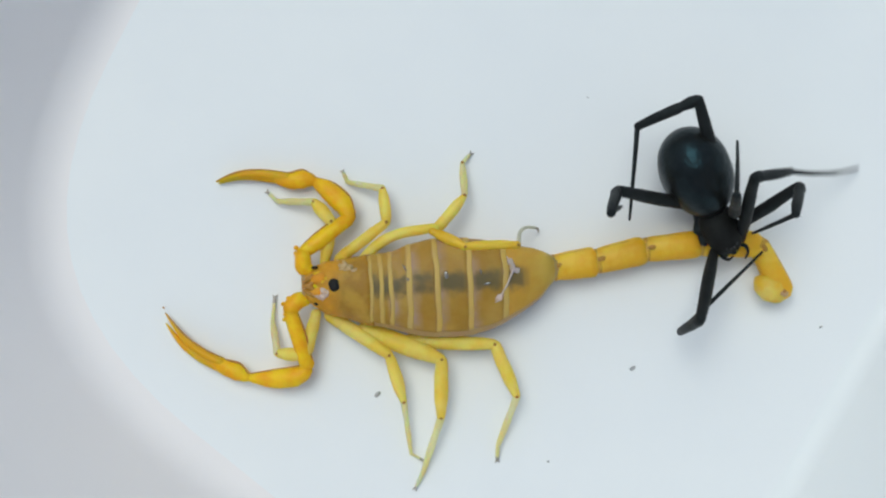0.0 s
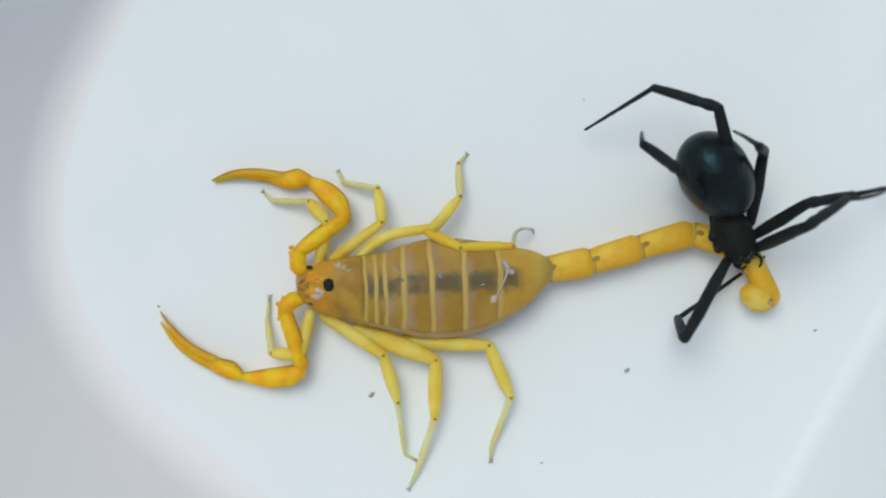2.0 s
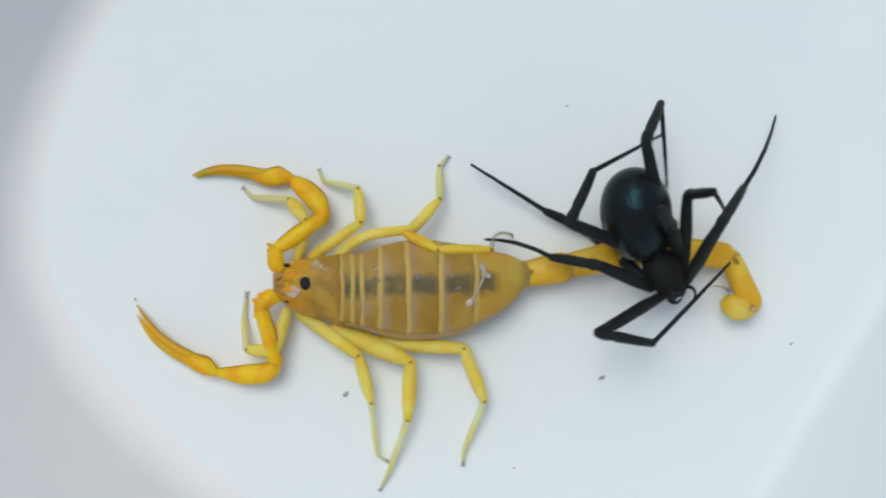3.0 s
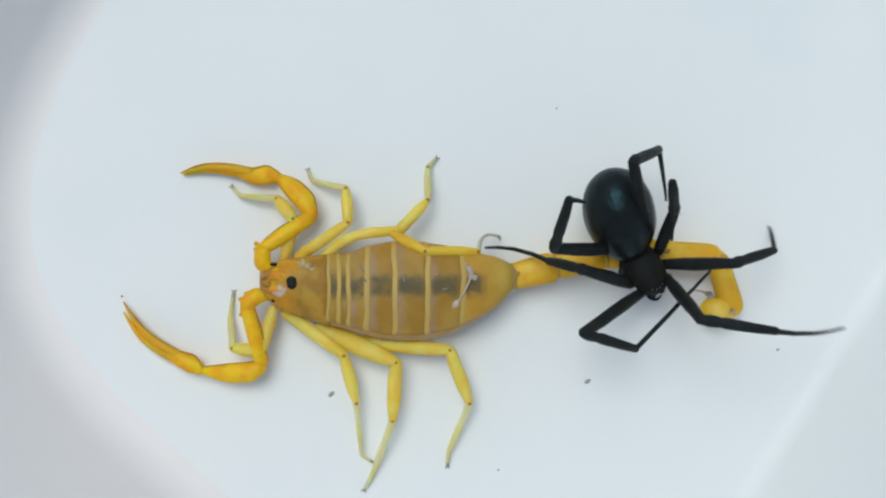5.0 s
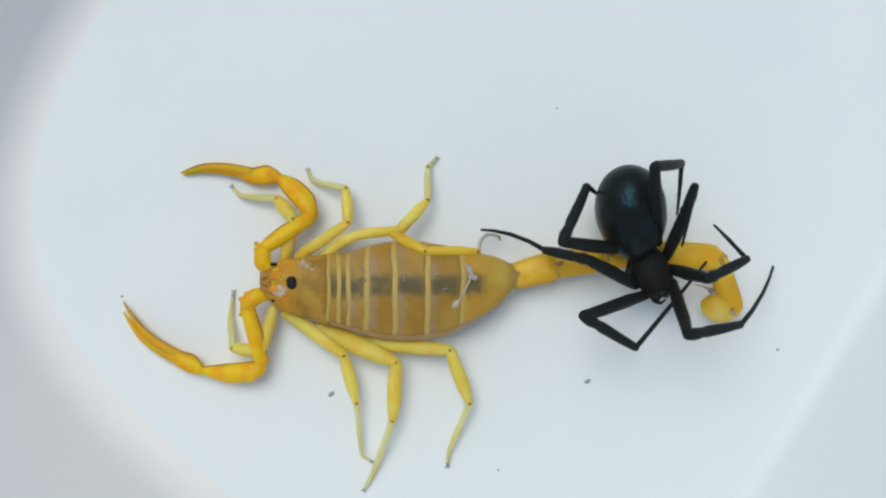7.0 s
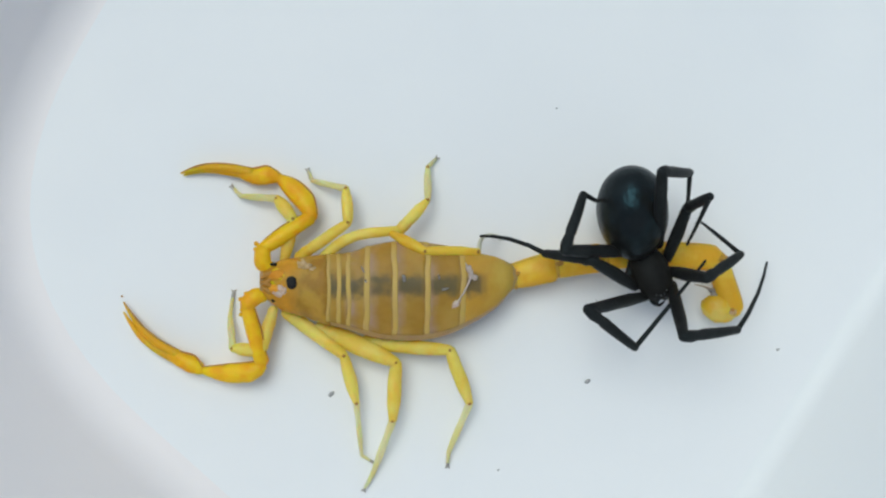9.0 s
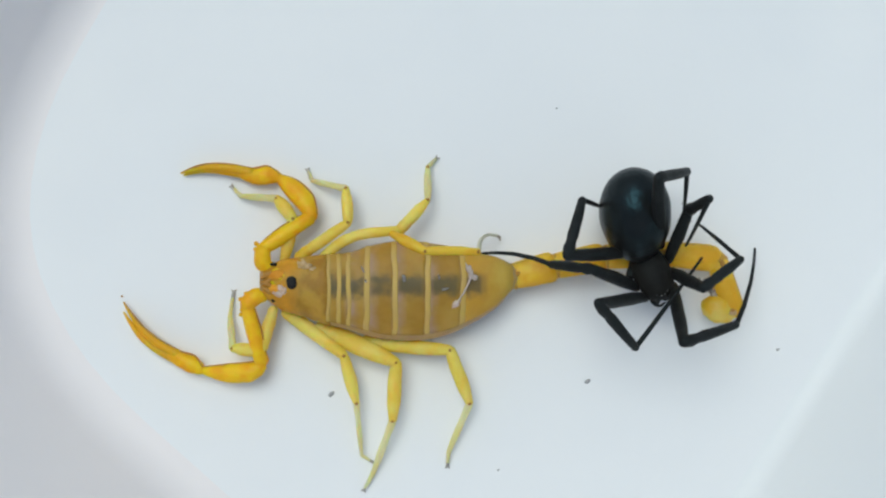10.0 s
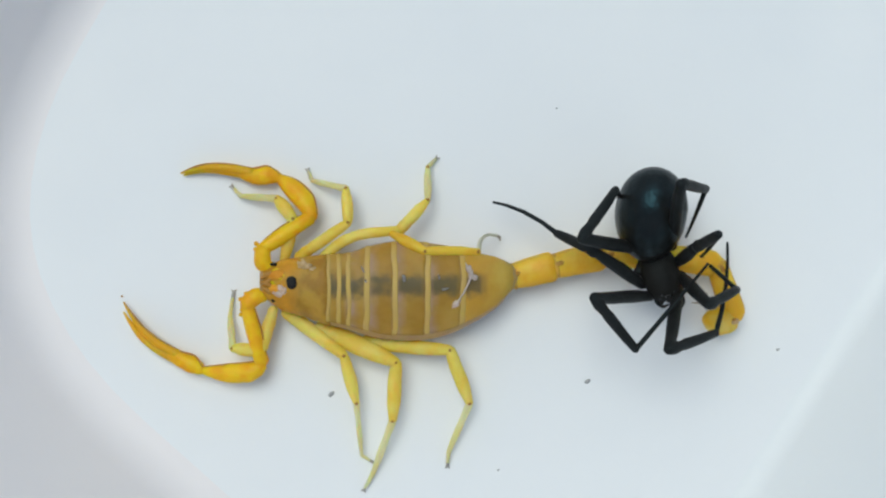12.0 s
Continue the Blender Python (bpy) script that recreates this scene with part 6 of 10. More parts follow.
    walk(SPIDER_LEGS["right 3"][2], [
        (0, pose(-0.00101, 0.00035, 0.00156, 0, -9.1, 178.9)), (0.1, pose(-0.00101, 0.00035, 0.00156, 0, -9.1, 179)), (0.2, pose(-0.00101, 0.00035, 0.00156, 0, -9.2, 179)),
        (0.3, pose(-0.00101, 0.00035, 0.00156, 0, -9.2, 179)), (0.4, pose(-0.00101, 0.00034, 0.00157, 0, -8.6, 178.9)), (0.5, pose(-0.00101, 0.00033, 0.00158, 0, -7.9, 178.7)),
        (0.6, pose(-0.00104, 0.00032, 0.00156, 0, -8.5, 179)), (0.7, pose(-0.00108, 0.0003, 0.00154, 0, -9, 179.3)), (0.8, pose(-0.00111, 0.00029, 0.0015, 0, -9.6, 179.7)),
        (0.9, pose(-0.00114, 0.00033, 0.00138, 0, -12.9, -179.2)), (1, pose(-0.00117, 0.00038, 0.00123, 0, -16.3, -178)), (1.1, pose(-0.00117, 0.00043, 0.00133, 0, -16.2, -178)),
        (1.2, pose(-0.00118, 0.00048, 0.00143, 0, -16.2, -177.9)), (1.3, pose(-0.00117, 0.00049, 0.00156, 0, -15.3, -178.4)), (1.4, pose(-0.00116, 0.00052, 0.00168, 0, 8.2, 175.2)),
        (1.5, pose(-0.00114, 0.00055, 0.00179, 0, 8.3, 175.1)), (1.6, pose(-0.00111, 0.0005, 0.00177, 0, 8.4, 175.1)), (1.7, pose(-0.00108, 0.00045, 0.00175, 0, 8.4, 175.1)),
        (1.8, pose(-0.00107, 0.00044, 0.00174, 0, 8.4, 175.1)), (1.9, pose(-0.00106, 0.00043, 0.00173, 0, 8.4, 175.1)), (2, pose(-0.00106, 0.00042, 0.00172, 0, 8.4, 175.1)),
        (2.1, pose(-0.00111, 0.00046, 0.00178, 0, 8.5, 175.1)), (2.2, pose(-0.00116, 0.00049, 0.00183, 0, 8.5, 175.1)), (2.3, pose(-0.00117, 0.00048, 0.00186, 0, 8.5, 175.1)),
        (2.4, pose(-0.00117, 0.0005, 0.00181, 0, 8.3, 175.1)), (2.5, pose(-0.00118, 0.0005, 0.0018, 0, 8.3, 175.1)), (2.6, pose(-0.00108, 0.00047, 0.00166, 0, 7.8, 175.2)),
        (2.7, pose(-0.00428, -0.00336, 0.00309, 0, 13.1, -177.8)), (2.8, pose(-0.0076, -0.00594, 0.00335, 0, 12.6, -169.9)), (2.9, pose(-0.01047, -0.00723, 0.00317, 0, 9.4, -161.9)),
        (3, pose(-0.01227, -0.00723, 0.00224, 0, -1, -153.4)), (3.1, pose(-0.01119, -0.00732, 0.00307, 0, 7.3, -159.1)), (3.2, pose(-0.00953, -0.00684, 0.00351, 0, 10.5, -164.5)),
        (3.4, pose(-0.00522, -0.00419, 0.00323, 0, 12.3, -175)), (3.6, pose(-0.00095, 0.00043, 0.00228, 0, 9.7, 174.9)), (4, pose(-0.0009, 0.00057, 0.00158, 0, 7.5, 175.2)),
        (4.4, pose(-0.00092, 0.0006, 0.00161, 0, 7.7, 175.2)), (4.8, pose(-0.00094, 0.00063, 0.00166, 0, 7.8, 175.2)), (4.9, pose(-0.00096, 0.00065, 0.00169, 0, 7.9, 175.2)),
        (5, pose(-0.00097, 0.00066, 0.00173, 0, 8.1, 175.1)), (5.1, pose(-0.00098, 0.00068, 0.00175, 0, 8.1, 175.1)), (5.2, pose(-0.00098, 0.0007, 0.00177, 0, 8.2, 175.1)),
        (5.3, pose(-0.00099, 0.00072, 0.0018, 0, 8.3, 175.1)), (5.4, pose(-0.001, 0.00073, 0.00182, 0, 8.4, 175.1)), (5.5, pose(-0.00101, 0.00075, 0.00185, 0, 8.4, 175.1)),
        (5.75, pose(-0.00099, 0.00072, 0.0018, 0, 8.3, 175.1)), (6, pose(-0.00097, 0.00068, 0.00175, 0, 8.2, 175.1)), (6.5, pose(-0.00091, 0.00073, 0.00174, 0, 8.1, 175.1)),
        (7, pose(-0.00086, 0.00077, 0.00173, 0, 8.1, 175.1)), (7.6, pose(-0.00085, 0.00077, 0.00173, 0, 8.1, 175.1)), (8.2, pose(-0.00084, 0.00077, 0.00173, 0, 8.1, 175.2)),
        (8.8, pose(-0.00083, 0.00077, 0.00172, 0, 8.1, 175.2)), (9.2, pose(-0.00081, 0.00077, 0.00171, 0, 8.1, 175.2)), (9.5, pose(-0.0008, 0.00077, 0.00171, 0, 8, 175.2)),
        (9.75, pose(-0.00078, 0.00076, 0.0017, 0, 8, 175.2)), (10, pose(-0.00077, 0.00076, 0.0017, 0, 8, 175.2)), (10.25, pose(-0.00079, 0.00078, 0.00173, 0, 8.1, 175.1)),
        (10.5, pose(-0.00081, 0.00079, 0.00176, 0, 8.2, 175.1)), (10.75, pose(-0.00082, 0.0008, 0.00177, 0, 8.2, 175.1)), (11, pose(-0.00083, 0.00081, 0.00177, 0, 8.2, 175.1)),
        (11.5, pose(-0.00086, 0.00076, 0.00179, 0, 8.3, 175.1)), (12, pose(-0.00089, 0.00071, 0.00182, 0, 8.4, 175.1)),
    ])
    walk(SPIDER_LEGS["right 4"][0], [
        (0, pose(-0.0027, -0.0006, 0.0048, 0, -31.7, -124.1)), (0.1, pose(-0.0027, -0.0006, 0.0048, 0, -30, -127.2)), (0.2, pose(-0.0027, -0.0006, 0.0048, 0, -28.1, -130.2)),
        (0.3, pose(-0.0027, -0.0006, 0.0048, 0, -25.7, -133.1)), (0.4, pose(-0.0027, -0.0006, 0.0048, 0, -25.6, -138.4)), (0.5, pose(-0.0027, -0.0006, 0.0048, 0, -24.9, -143.6)),
        (0.6, pose(-0.0027, -0.0006, 0.0048, 0, -26.6, -144.3)), (0.7, pose(-0.0027, -0.0006, 0.0048, 0, -27.9, -145.2)), (0.8, pose(-0.0027, -0.0006, 0.0048, 0, -28.8, -146.2)),
        (0.9, pose(-0.0027, -0.0006, 0.0048, 0, -37.1, -139.4)), (1, pose(-0.0027, -0.0006, 0.0048, 0, -43.5, -133.8)), (1.1, pose(-0.0027, -0.0006, 0.0048, 0, -39.5, -132)),
        (1.2, pose(-0.0027, -0.0006, 0.0048, 0, -35.2, -130.4)), (1.3, pose(-0.0027, -0.0006, 0.0048, 0, -48.2, -137.1)), (1.4, pose(-0.0027, -0.0006, 0.0048, 0, -59, -146.8)),
        (1.5, pose(-0.0027, -0.0006, 0.0048, 0, -67.9, -162.9)), (1.6, pose(-0.0027, -0.0006, 0.0048, 0, -57.6, -155.7)), (1.7, pose(-0.0027, -0.0006, 0.0048, 0, -44.5, -155.8)),
        (1.8, pose(-0.0027, -0.0006, 0.0048, 0, -46.8, -152.8)), (1.9, pose(-0.0027, -0.0006, 0.0048, 0, -49, -149.6)), (2, pose(-0.0027, -0.0006, 0.0048, 0, -50.9, -146.3)),
        (2.1, pose(-0.0027, -0.0006, 0.0048, 0, -57.8, -143)), (2.2, pose(-0.0027, -0.0006, 0.0048, 0, -64.1, -140.3)), (2.3, pose(-0.0027, -0.0006, 0.0048, 0, -62, -140.3)),
        (2.4, pose(-0.0027, -0.0006, 0.0048, 0, -59.6, -140.9)), (2.5, pose(-0.0027, -0.0006, 0.0048, 0, -56.9, -142.1)), (2.6, pose(-0.0027, -0.0006, 0.0048, 0, -49.5, -134.1)),
        (2.7, pose(-0.0027, -0.0006, 0.0048, 0, -39, -131.8)), (2.8, pose(-0.0027, -0.0006, 0.0048, 0, -39.2, -134)), (2.9, pose(-0.0027, -0.0006, 0.0048, 0, -39, -137.1)),
        (3, pose(-0.0027, -0.0006, 0.0048, 0, -38.1, -140.6)), (3.1, pose(-0.0027, -0.0006, 0.0048, 0, -39.8, -138.6)), (3.2, pose(-0.0027, -0.0006, 0.0048, 0, -41.4, -136.5)),
        (3.4, pose(-0.0027, -0.0006, 0.0048, 0, -41.9, -135.4)), (3.6, pose(-0.0027, -0.0006, 0.0048, 0, -42.2, -134.4)), (4, pose(-0.0027, -0.0006, 0.0048, 0, -42.9, -132.2)),
        (4.4, pose(-0.0027, -0.0006, 0.0048, 0, -43.5, -130)), (4.8, pose(-0.0027, -0.0006, 0.0048, 0, -43.9, -127.7)), (4.9, pose(-0.0027, -0.0006, 0.0048, 0, -44.5, -124.7)),
        (5, pose(-0.0027, -0.0006, 0.0048, 0, -45, -121.7)), (5.1, pose(-0.0027, -0.0006, 0.0048, 0, -46, -123.1)), (5.2, pose(-0.0027, -0.0006, 0.0048, 0, -47, -124.5)),
        (5.3, pose(-0.0027, -0.0006, 0.0048, 0, -45.9, -124.3)), (5.4, pose(-0.0027, -0.0006, 0.0048, 0, -44.7, -124)), (5.5, pose(-0.0027, -0.0006, 0.0048, 0, -43.4, -123.7)),
        (5.75, pose(-0.0027, -0.0006, 0.0048, 0, -43.3, -123.3)), (6, pose(-0.0027, -0.0006, 0.0048, 0, -43.2, -123)), (6.5, pose(-0.0027, -0.0006, 0.0048, 0, -43.6, -121.9)),
        (7, pose(-0.0027, -0.0006, 0.0048, 0, -44, -120.8)), (7.6, pose(-0.0027, -0.0006, 0.0048, 0, -44.4, -118.7)), (8.2, pose(-0.0027, -0.0006, 0.0048, 0, -44.7, -116.6)),
        (8.8, pose(-0.0027, -0.0006, 0.0048, 0, -45.1, -114.4)), (9.2, pose(-0.0027, -0.0006, 0.0048, 0, -45.3, -113)), (9.5, pose(-0.0027, -0.0006, 0.0048, 0, -45.6, -111.8)),
        (9.75, pose(-0.0027, -0.0006, 0.0048, 0, -45.8, -110.8)), (10, pose(-0.0027, -0.0006, 0.0048, 0, -45.9, -109.8)), (10.25, pose(-0.0027, -0.0006, 0.0048, 0, -46.9, -111.2)),
        (10.5, pose(-0.0027, -0.0006, 0.0048, 0, -47.7, -112.6)), (10.75, pose(-0.0027, -0.0006, 0.0048, 0, -47.4, -112.6)), (11, pose(-0.0027, -0.0006, 0.0048, 0, -47.2, -112.5)),
        (11.5, pose(-0.0027, -0.0006, 0.0048, 0, -47.1, -112.5)), (12, pose(-0.0027, -0.0006, 0.0048, 0, -47, -112.6)),
    ])
    walk(SPIDER_LEGS["right 4"][1], [
        (0, pose(-0.00853, -0.00919, 0.0112, 0, -64.9, -57.3)), (0.1, pose(-0.00909, -0.00901, 0.01091, 0, -65.2, -57)), (0.2, pose(-0.00965, -0.00882, 0.01054, 0, -65.4, -56.6)),
        (0.3, pose(-0.01021, -0.00862, 0.01009, 0, -65.6, -56.3)), (0.4, pose(-0.01092, -0.00791, 0.01006, 0, -67.7, -73.5)), (0.5, pose(-0.0116, -0.00718, 0.00993, 0, -67.7, -92.2)),
        (0.6, pose(-0.01156, -0.00696, 0.01027, 0, -72.7, -74.8)), (0.7, pose(-0.01155, -0.00675, 0.01051, 0, -75.5, -48.6)), (0.8, pose(-0.01159, -0.00654, 0.01067, 0, -75.3, -17.8)),
        (0.9, pose(-0.01009, -0.00694, 0.01215, 0, -75.8, -10.9)), (1, pose(-0.00882, -0.00698, 0.01321, 0, -75.4, 1.9)), (1.1, pose(-0.009, -0.00759, 0.01257, 0, -73.2, -20.6)),
        (1.2, pose(-0.00916, -0.00819, 0.01183, 0, -70.4, -33.1)), (1.3, pose(-0.00866, -0.00613, 0.0139, 4.8, -62.1, -70.8)), (1.4, pose(-0.00796, -0.00404, 0.01525, 0, -43.3, -98.9)),
        (1.5, pose(-0.00708, -0.00195, 0.01611, 0, -25.1, -114.4)), (1.6, pose(-0.00866, -0.00329, 0.0151, 0, -35.4, -109.7)), (1.7, pose(-0.01063, -0.00417, 0.01336, 0, -46.2, -104.9)),
        (1.8, pose(-0.01012, -0.00442, 0.0137, 0, -47.1, -114.3)), (1.9, pose(-0.00961, -0.00465, 0.014, 0, -47, -125.6)), (2, pose(-0.00909, -0.00487, 0.01427, 0, -45.8, -138)),
        (2.1, pose(-0.00789, -0.00451, 0.01513, 0, -43, -127.8)), (2.2, pose(-0.0068, -0.00401, 0.01578, 0, -40.6, -114.5)), (2.3, pose(-0.00711, -0.00427, 0.01557, 0, -34.5, -111.8)),
        (2.4, pose(-0.00749, -0.0045, 0.01532, 0, -30.7, -112.2)), (2.5, pose(-0.00796, -0.00469, 0.01502, 0, -28.4, -113.9)), (2.6, pose(-0.00821, -0.00629, 0.01408, 7.6, -41.5, -160.4)),
        (2.7, pose(-0.00902, -0.00767, 0.01248, 19.6, -21.4, 151.2)), (2.8, pose(-0.00927, -0.00739, 0.01252, 6.9, 24.8, 138.6)), (2.9, pose(-0.00965, -0.00706, 0.01247, 0, 27.9, 130.2)),
        (3, pose(-0.01012, -0.0067, 0.01232, 0, 27, 121.4)), (3.1, pose(-0.00973, -0.0068, 0.0126, 0, 25.4, 121.5)), (3.2, pose(-0.00934, -0.0069, 0.01287, 0, 23.8, 121.7)),
        (3.4, pose(-0.00917, -0.00698, 0.01294, 0, 26.1, 121.9)), (3.6, pose(-0.00901, -0.00706, 0.013, 0, 28.4, 122.1)), (4, pose(-0.0087, -0.00722, 0.01311, -1.2, -42.6, 130.1)),
        (4.4, pose(-0.00839, -0.00739, 0.01319, 0, -45.3, 132)), (4.8, pose(-0.00807, -0.00756, 0.01326, 0, -47.8, 134)), (4.9, pose(-0.00766, -0.00775, 0.01335, 0, -46.2, 135.1)),
        (5, pose(-0.00723, -0.00794, 0.01343, 0, -44.6, 136)), (5.1, pose(-0.00732, -0.0077, 0.01358, 0, -45, 132.8)), (5.2, pose(-0.00742, -0.00746, 0.01372, 0, -45, 129.6)),
        (5.3, pose(-0.00749, -0.00762, 0.01355, 0, -44.9, 130)), (5.4, pose(-0.00754, -0.00779, 0.01338, 0, -44.9, 130.5)), (5.5, pose(-0.00761, -0.00797, 0.01319, 0, -44.7, 130.8)),
        (5.75, pose(-0.00758, -0.00802, 0.01317, 0, -41.3, 130.1)), (6, pose(-0.00754, -0.00807, 0.01314, 0, -37.3, 129.4)), (6.5, pose(-0.00737, -0.00811, 0.01321, 0.4, 24, 126.2)),
        (7, pose(-0.00719, -0.00813, 0.01328, 0, 21.9, 128.7)), (7.6, pose(-0.00688, -0.00825, 0.01333, 0, 23, 130.7)), (8.2, pose(-0.00658, -0.00835, 0.01339, 0, 24.2, 132.8)),
        (8.8, pose(-0.00627, -0.00845, 0.01343, 0, 25.2, 134.8)), (9.2, pose(-0.00605, -0.0085, 0.01347, 0, 26.2, 136.2)), (9.5, pose(-0.00587, -0.00853, 0.01352, 0, 27.1, 137.4)),
        (9.75, pose(-0.00572, -0.00855, 0.01354, 0, 27.9, 138.3)), (10, pose(-0.00558, -0.00858, 0.01357, 0, 28.7, 139.2)), (10.25, pose(-0.00572, -0.00837, 0.01371, 0, 25.2, 135.6)),
        (10.5, pose(-0.00586, -0.00818, 0.01382, 0, 20.1, 132.6)), (10.75, pose(-0.00587, -0.00822, 0.01378, 0, 22.9, 130.6)), (11, pose(-0.00588, -0.00826, 0.01375, 0, 25.2, 128.6)),
        (11.5, pose(-0.00588, -0.00827, 0.01374, 0, 24.2, 128.4)), (12, pose(-0.00589, -0.00828, 0.01372, 0, 23.1, 128.2)),
    ])
    walk(SPIDER_LEGS["right 4"][2], [
        (0, pose(-0.00693, -0.01169, 0.01754, 0, 74.2, 87.2)), (0.1, pose(-0.00748, -0.01148, 0.01726, 0, 75.9, 77.5)), (0.2, pose(-0.00804, -0.01125, 0.01691, 0, 75.9, 63.6)),
        (0.3, pose(-0.00861, -0.01103, 0.01647, 0, 75.9, 45)), (0.4, pose(-0.01017, -0.01047, 0.01654, 0, 75.9, 51.8)), (0.5, pose(-0.0117, -0.00983, 0.01641, 0, 75.9, 59.5)),
        (0.6, pose(-0.01101, -0.00897, 0.01695, 0, 75.4, 59.5)), (0.7, pose(-0.0104, -0.00806, 0.01729, 0, 70, 60.6)), (0.8, pose(-0.0099, -0.00709, 0.01744, 0, 64.5, 61.9)),
        (0.9, pose(-0.0084, -0.00726, 0.01894, 0, 65.5, 74.2)), (1, pose(-0.00705, -0.00692, 0.01998, 0, 67.4, 88)), (1.1, pose(-0.0071, -0.0083, 0.01927, 0, 67.4, 89.5)),
        (1.2, pose(-0.0072, -0.00947, 0.01843, 0, 68.6, 89.8)), (1.3, pose(-0.00758, -0.00923, 0.02008, 0, 75.9, 109.1)), (1.4, pose(-0.00875, -0.00908, 0.02005, 2.4, 75.9, 142.4)),
        (1.5, pose(-0.0097, -0.00773, 0.01907, 62.8, 75.9, -125.5)), (1.6, pose(-0.01059, -0.00867, 0.01915, 81.3, 76, -75.6)), (1.7, pose(-0.01188, -0.00885, 0.01841, 67.8, 64.4, -58.2)),
        (1.8, pose(-0.01208, -0.00876, 0.01883, 40.7, 76, -55.1)), (1.9, pose(-0.01239, -0.00854, 0.01912, -125.1, 75.9, 109.6)), (2, pose(-0.01272, -0.00813, 0.01929, -82.7, 75.6, 122.3)),
        (2.1, pose(-0.01103, -0.00856, 0.0199, -95.2, 64.7, 77.6)), (2.2, pose(-0.009, -0.00884, 0.02033, -72.3, 47.3, 69.1)), (2.3, pose(-0.00926, -0.00962, 0.01953, -52.7, 66.2, 56.9)),
        (2.4, pose(-0.00977, -0.01007, 0.01889, -86.3, 75.9, -9.4)), (2.5, pose(-0.01045, -0.01032, 0.01835, -129.4, 65.1, -85.5)), (2.6, pose(-0.01315, -0.00805, 0.01872, 53.9, 75.9, 118.2)),
        (2.7, pose(-0.01473, -0.00453, 0.01503, 8, 47.2, 100.8)), (2.8, pose(-0.01404, -0.00319, 0.00958, 0, 39.9, 94.9)), (2.9, pose(-0.01364, -0.00233, 0.0092, 0, 32.3, 90.1)),
        (3, pose(-0.01337, -0.00138, 0.00914, 0, 22.7, 86.3)), (3.1, pose(-0.01304, -0.00141, 0.0096, 0, 23.3, 82.8)), (3.2, pose(-0.0127, -0.00145, 0.01004, 0, 23.4, 79.3)),
        (3.4, pose(-0.01249, -0.00164, 0.00986, 0, 31.6, 77.8)), (3.6, pose(-0.01229, -0.00184, 0.00967, 0, 38.8, 76.2)), (4, pose(-0.01202, -0.00328, 0.01785, 0, 53.8, 71.8)),
        (4.4, pose(-0.01168, -0.00372, 0.01817, 0, 64.5, 64.3)), (4.8, pose(-0.01134, -0.00417, 0.01844, 0, 73.9, 48.5)), (4.9, pose(-0.01108, -0.00433, 0.01841, 0, 74.5, 54.6)),
        (5, pose(-0.01081, -0.00447, 0.01834, 0, 74.8, 60.9)), (5.1, pose(-0.01069, -0.00407, 0.01853, 0, 75.5, 59.3)), (5.2, pose(-0.01058, -0.00364, 0.01867, 0, 75.6, 57.4)),
        (5.3, pose(-0.01067, -0.00382, 0.0185, 0, 75.8, 57.7)), (5.4, pose(-0.01076, -0.00402, 0.01833, 0, 75.9, 58.1)), (5.5, pose(-0.01086, -0.00421, 0.01812, 0, 76, 58.4)),
        (5.75, pose(-0.01096, -0.00399, 0.01779, 0, 75.9, 53.5)), (6, pose(-0.01107, -0.00377, 0.01739, 0, 75.8, 48.8)), (6.5, pose(-0.01115, -0.00294, 0.01036, 0, 72.8, 47.6)),
        (7, pose(-0.01125, -0.00307, 0.01067, 0, 73.7, 48)), (7.6, pose(-0.01109, -0.00337, 0.0106, 0, 70.3, 48.4)), (8.2, pose(-0.01091, -0.00366, 0.01052, 0, 67.8, 49.1)),
        (8.8, pose(-0.01073, -0.00395, 0.01046, 0, 65.9, 49.8)), (9.2, pose(-0.01058, -0.00415, 0.01038, 0, 64.9, 51.3)), (9.5, pose(-0.01045, -0.00431, 0.01032, 0, 64.6, 52.9)),
        (9.75, pose(-0.01034, -0.00443, 0.01027, 0, 64.3, 54.3)), (10, pose(-0.01023, -0.00457, 0.01021, 0, 64, 55.8)), (10.25, pose(-0.01024, -0.00394, 0.01073, 0, 72.9, 58.2)),
        (10.5, pose(-0.01031, -0.00334, 0.01142, 0, 74, 60.6)), (10.75, pose(-0.01006, -0.00332, 0.01106, 0, 74.6, 60.3)), (11, pose(-0.00983, -0.00331, 0.01077, 0, 75.1, 59.9)),
        (11.5, pose(-0.00985, -0.00327, 0.01087, 0, 75.2, 51)), (12, pose(-0.00987, -0.00322, 0.01097, 0, 75.2, 41.6)),
    ])
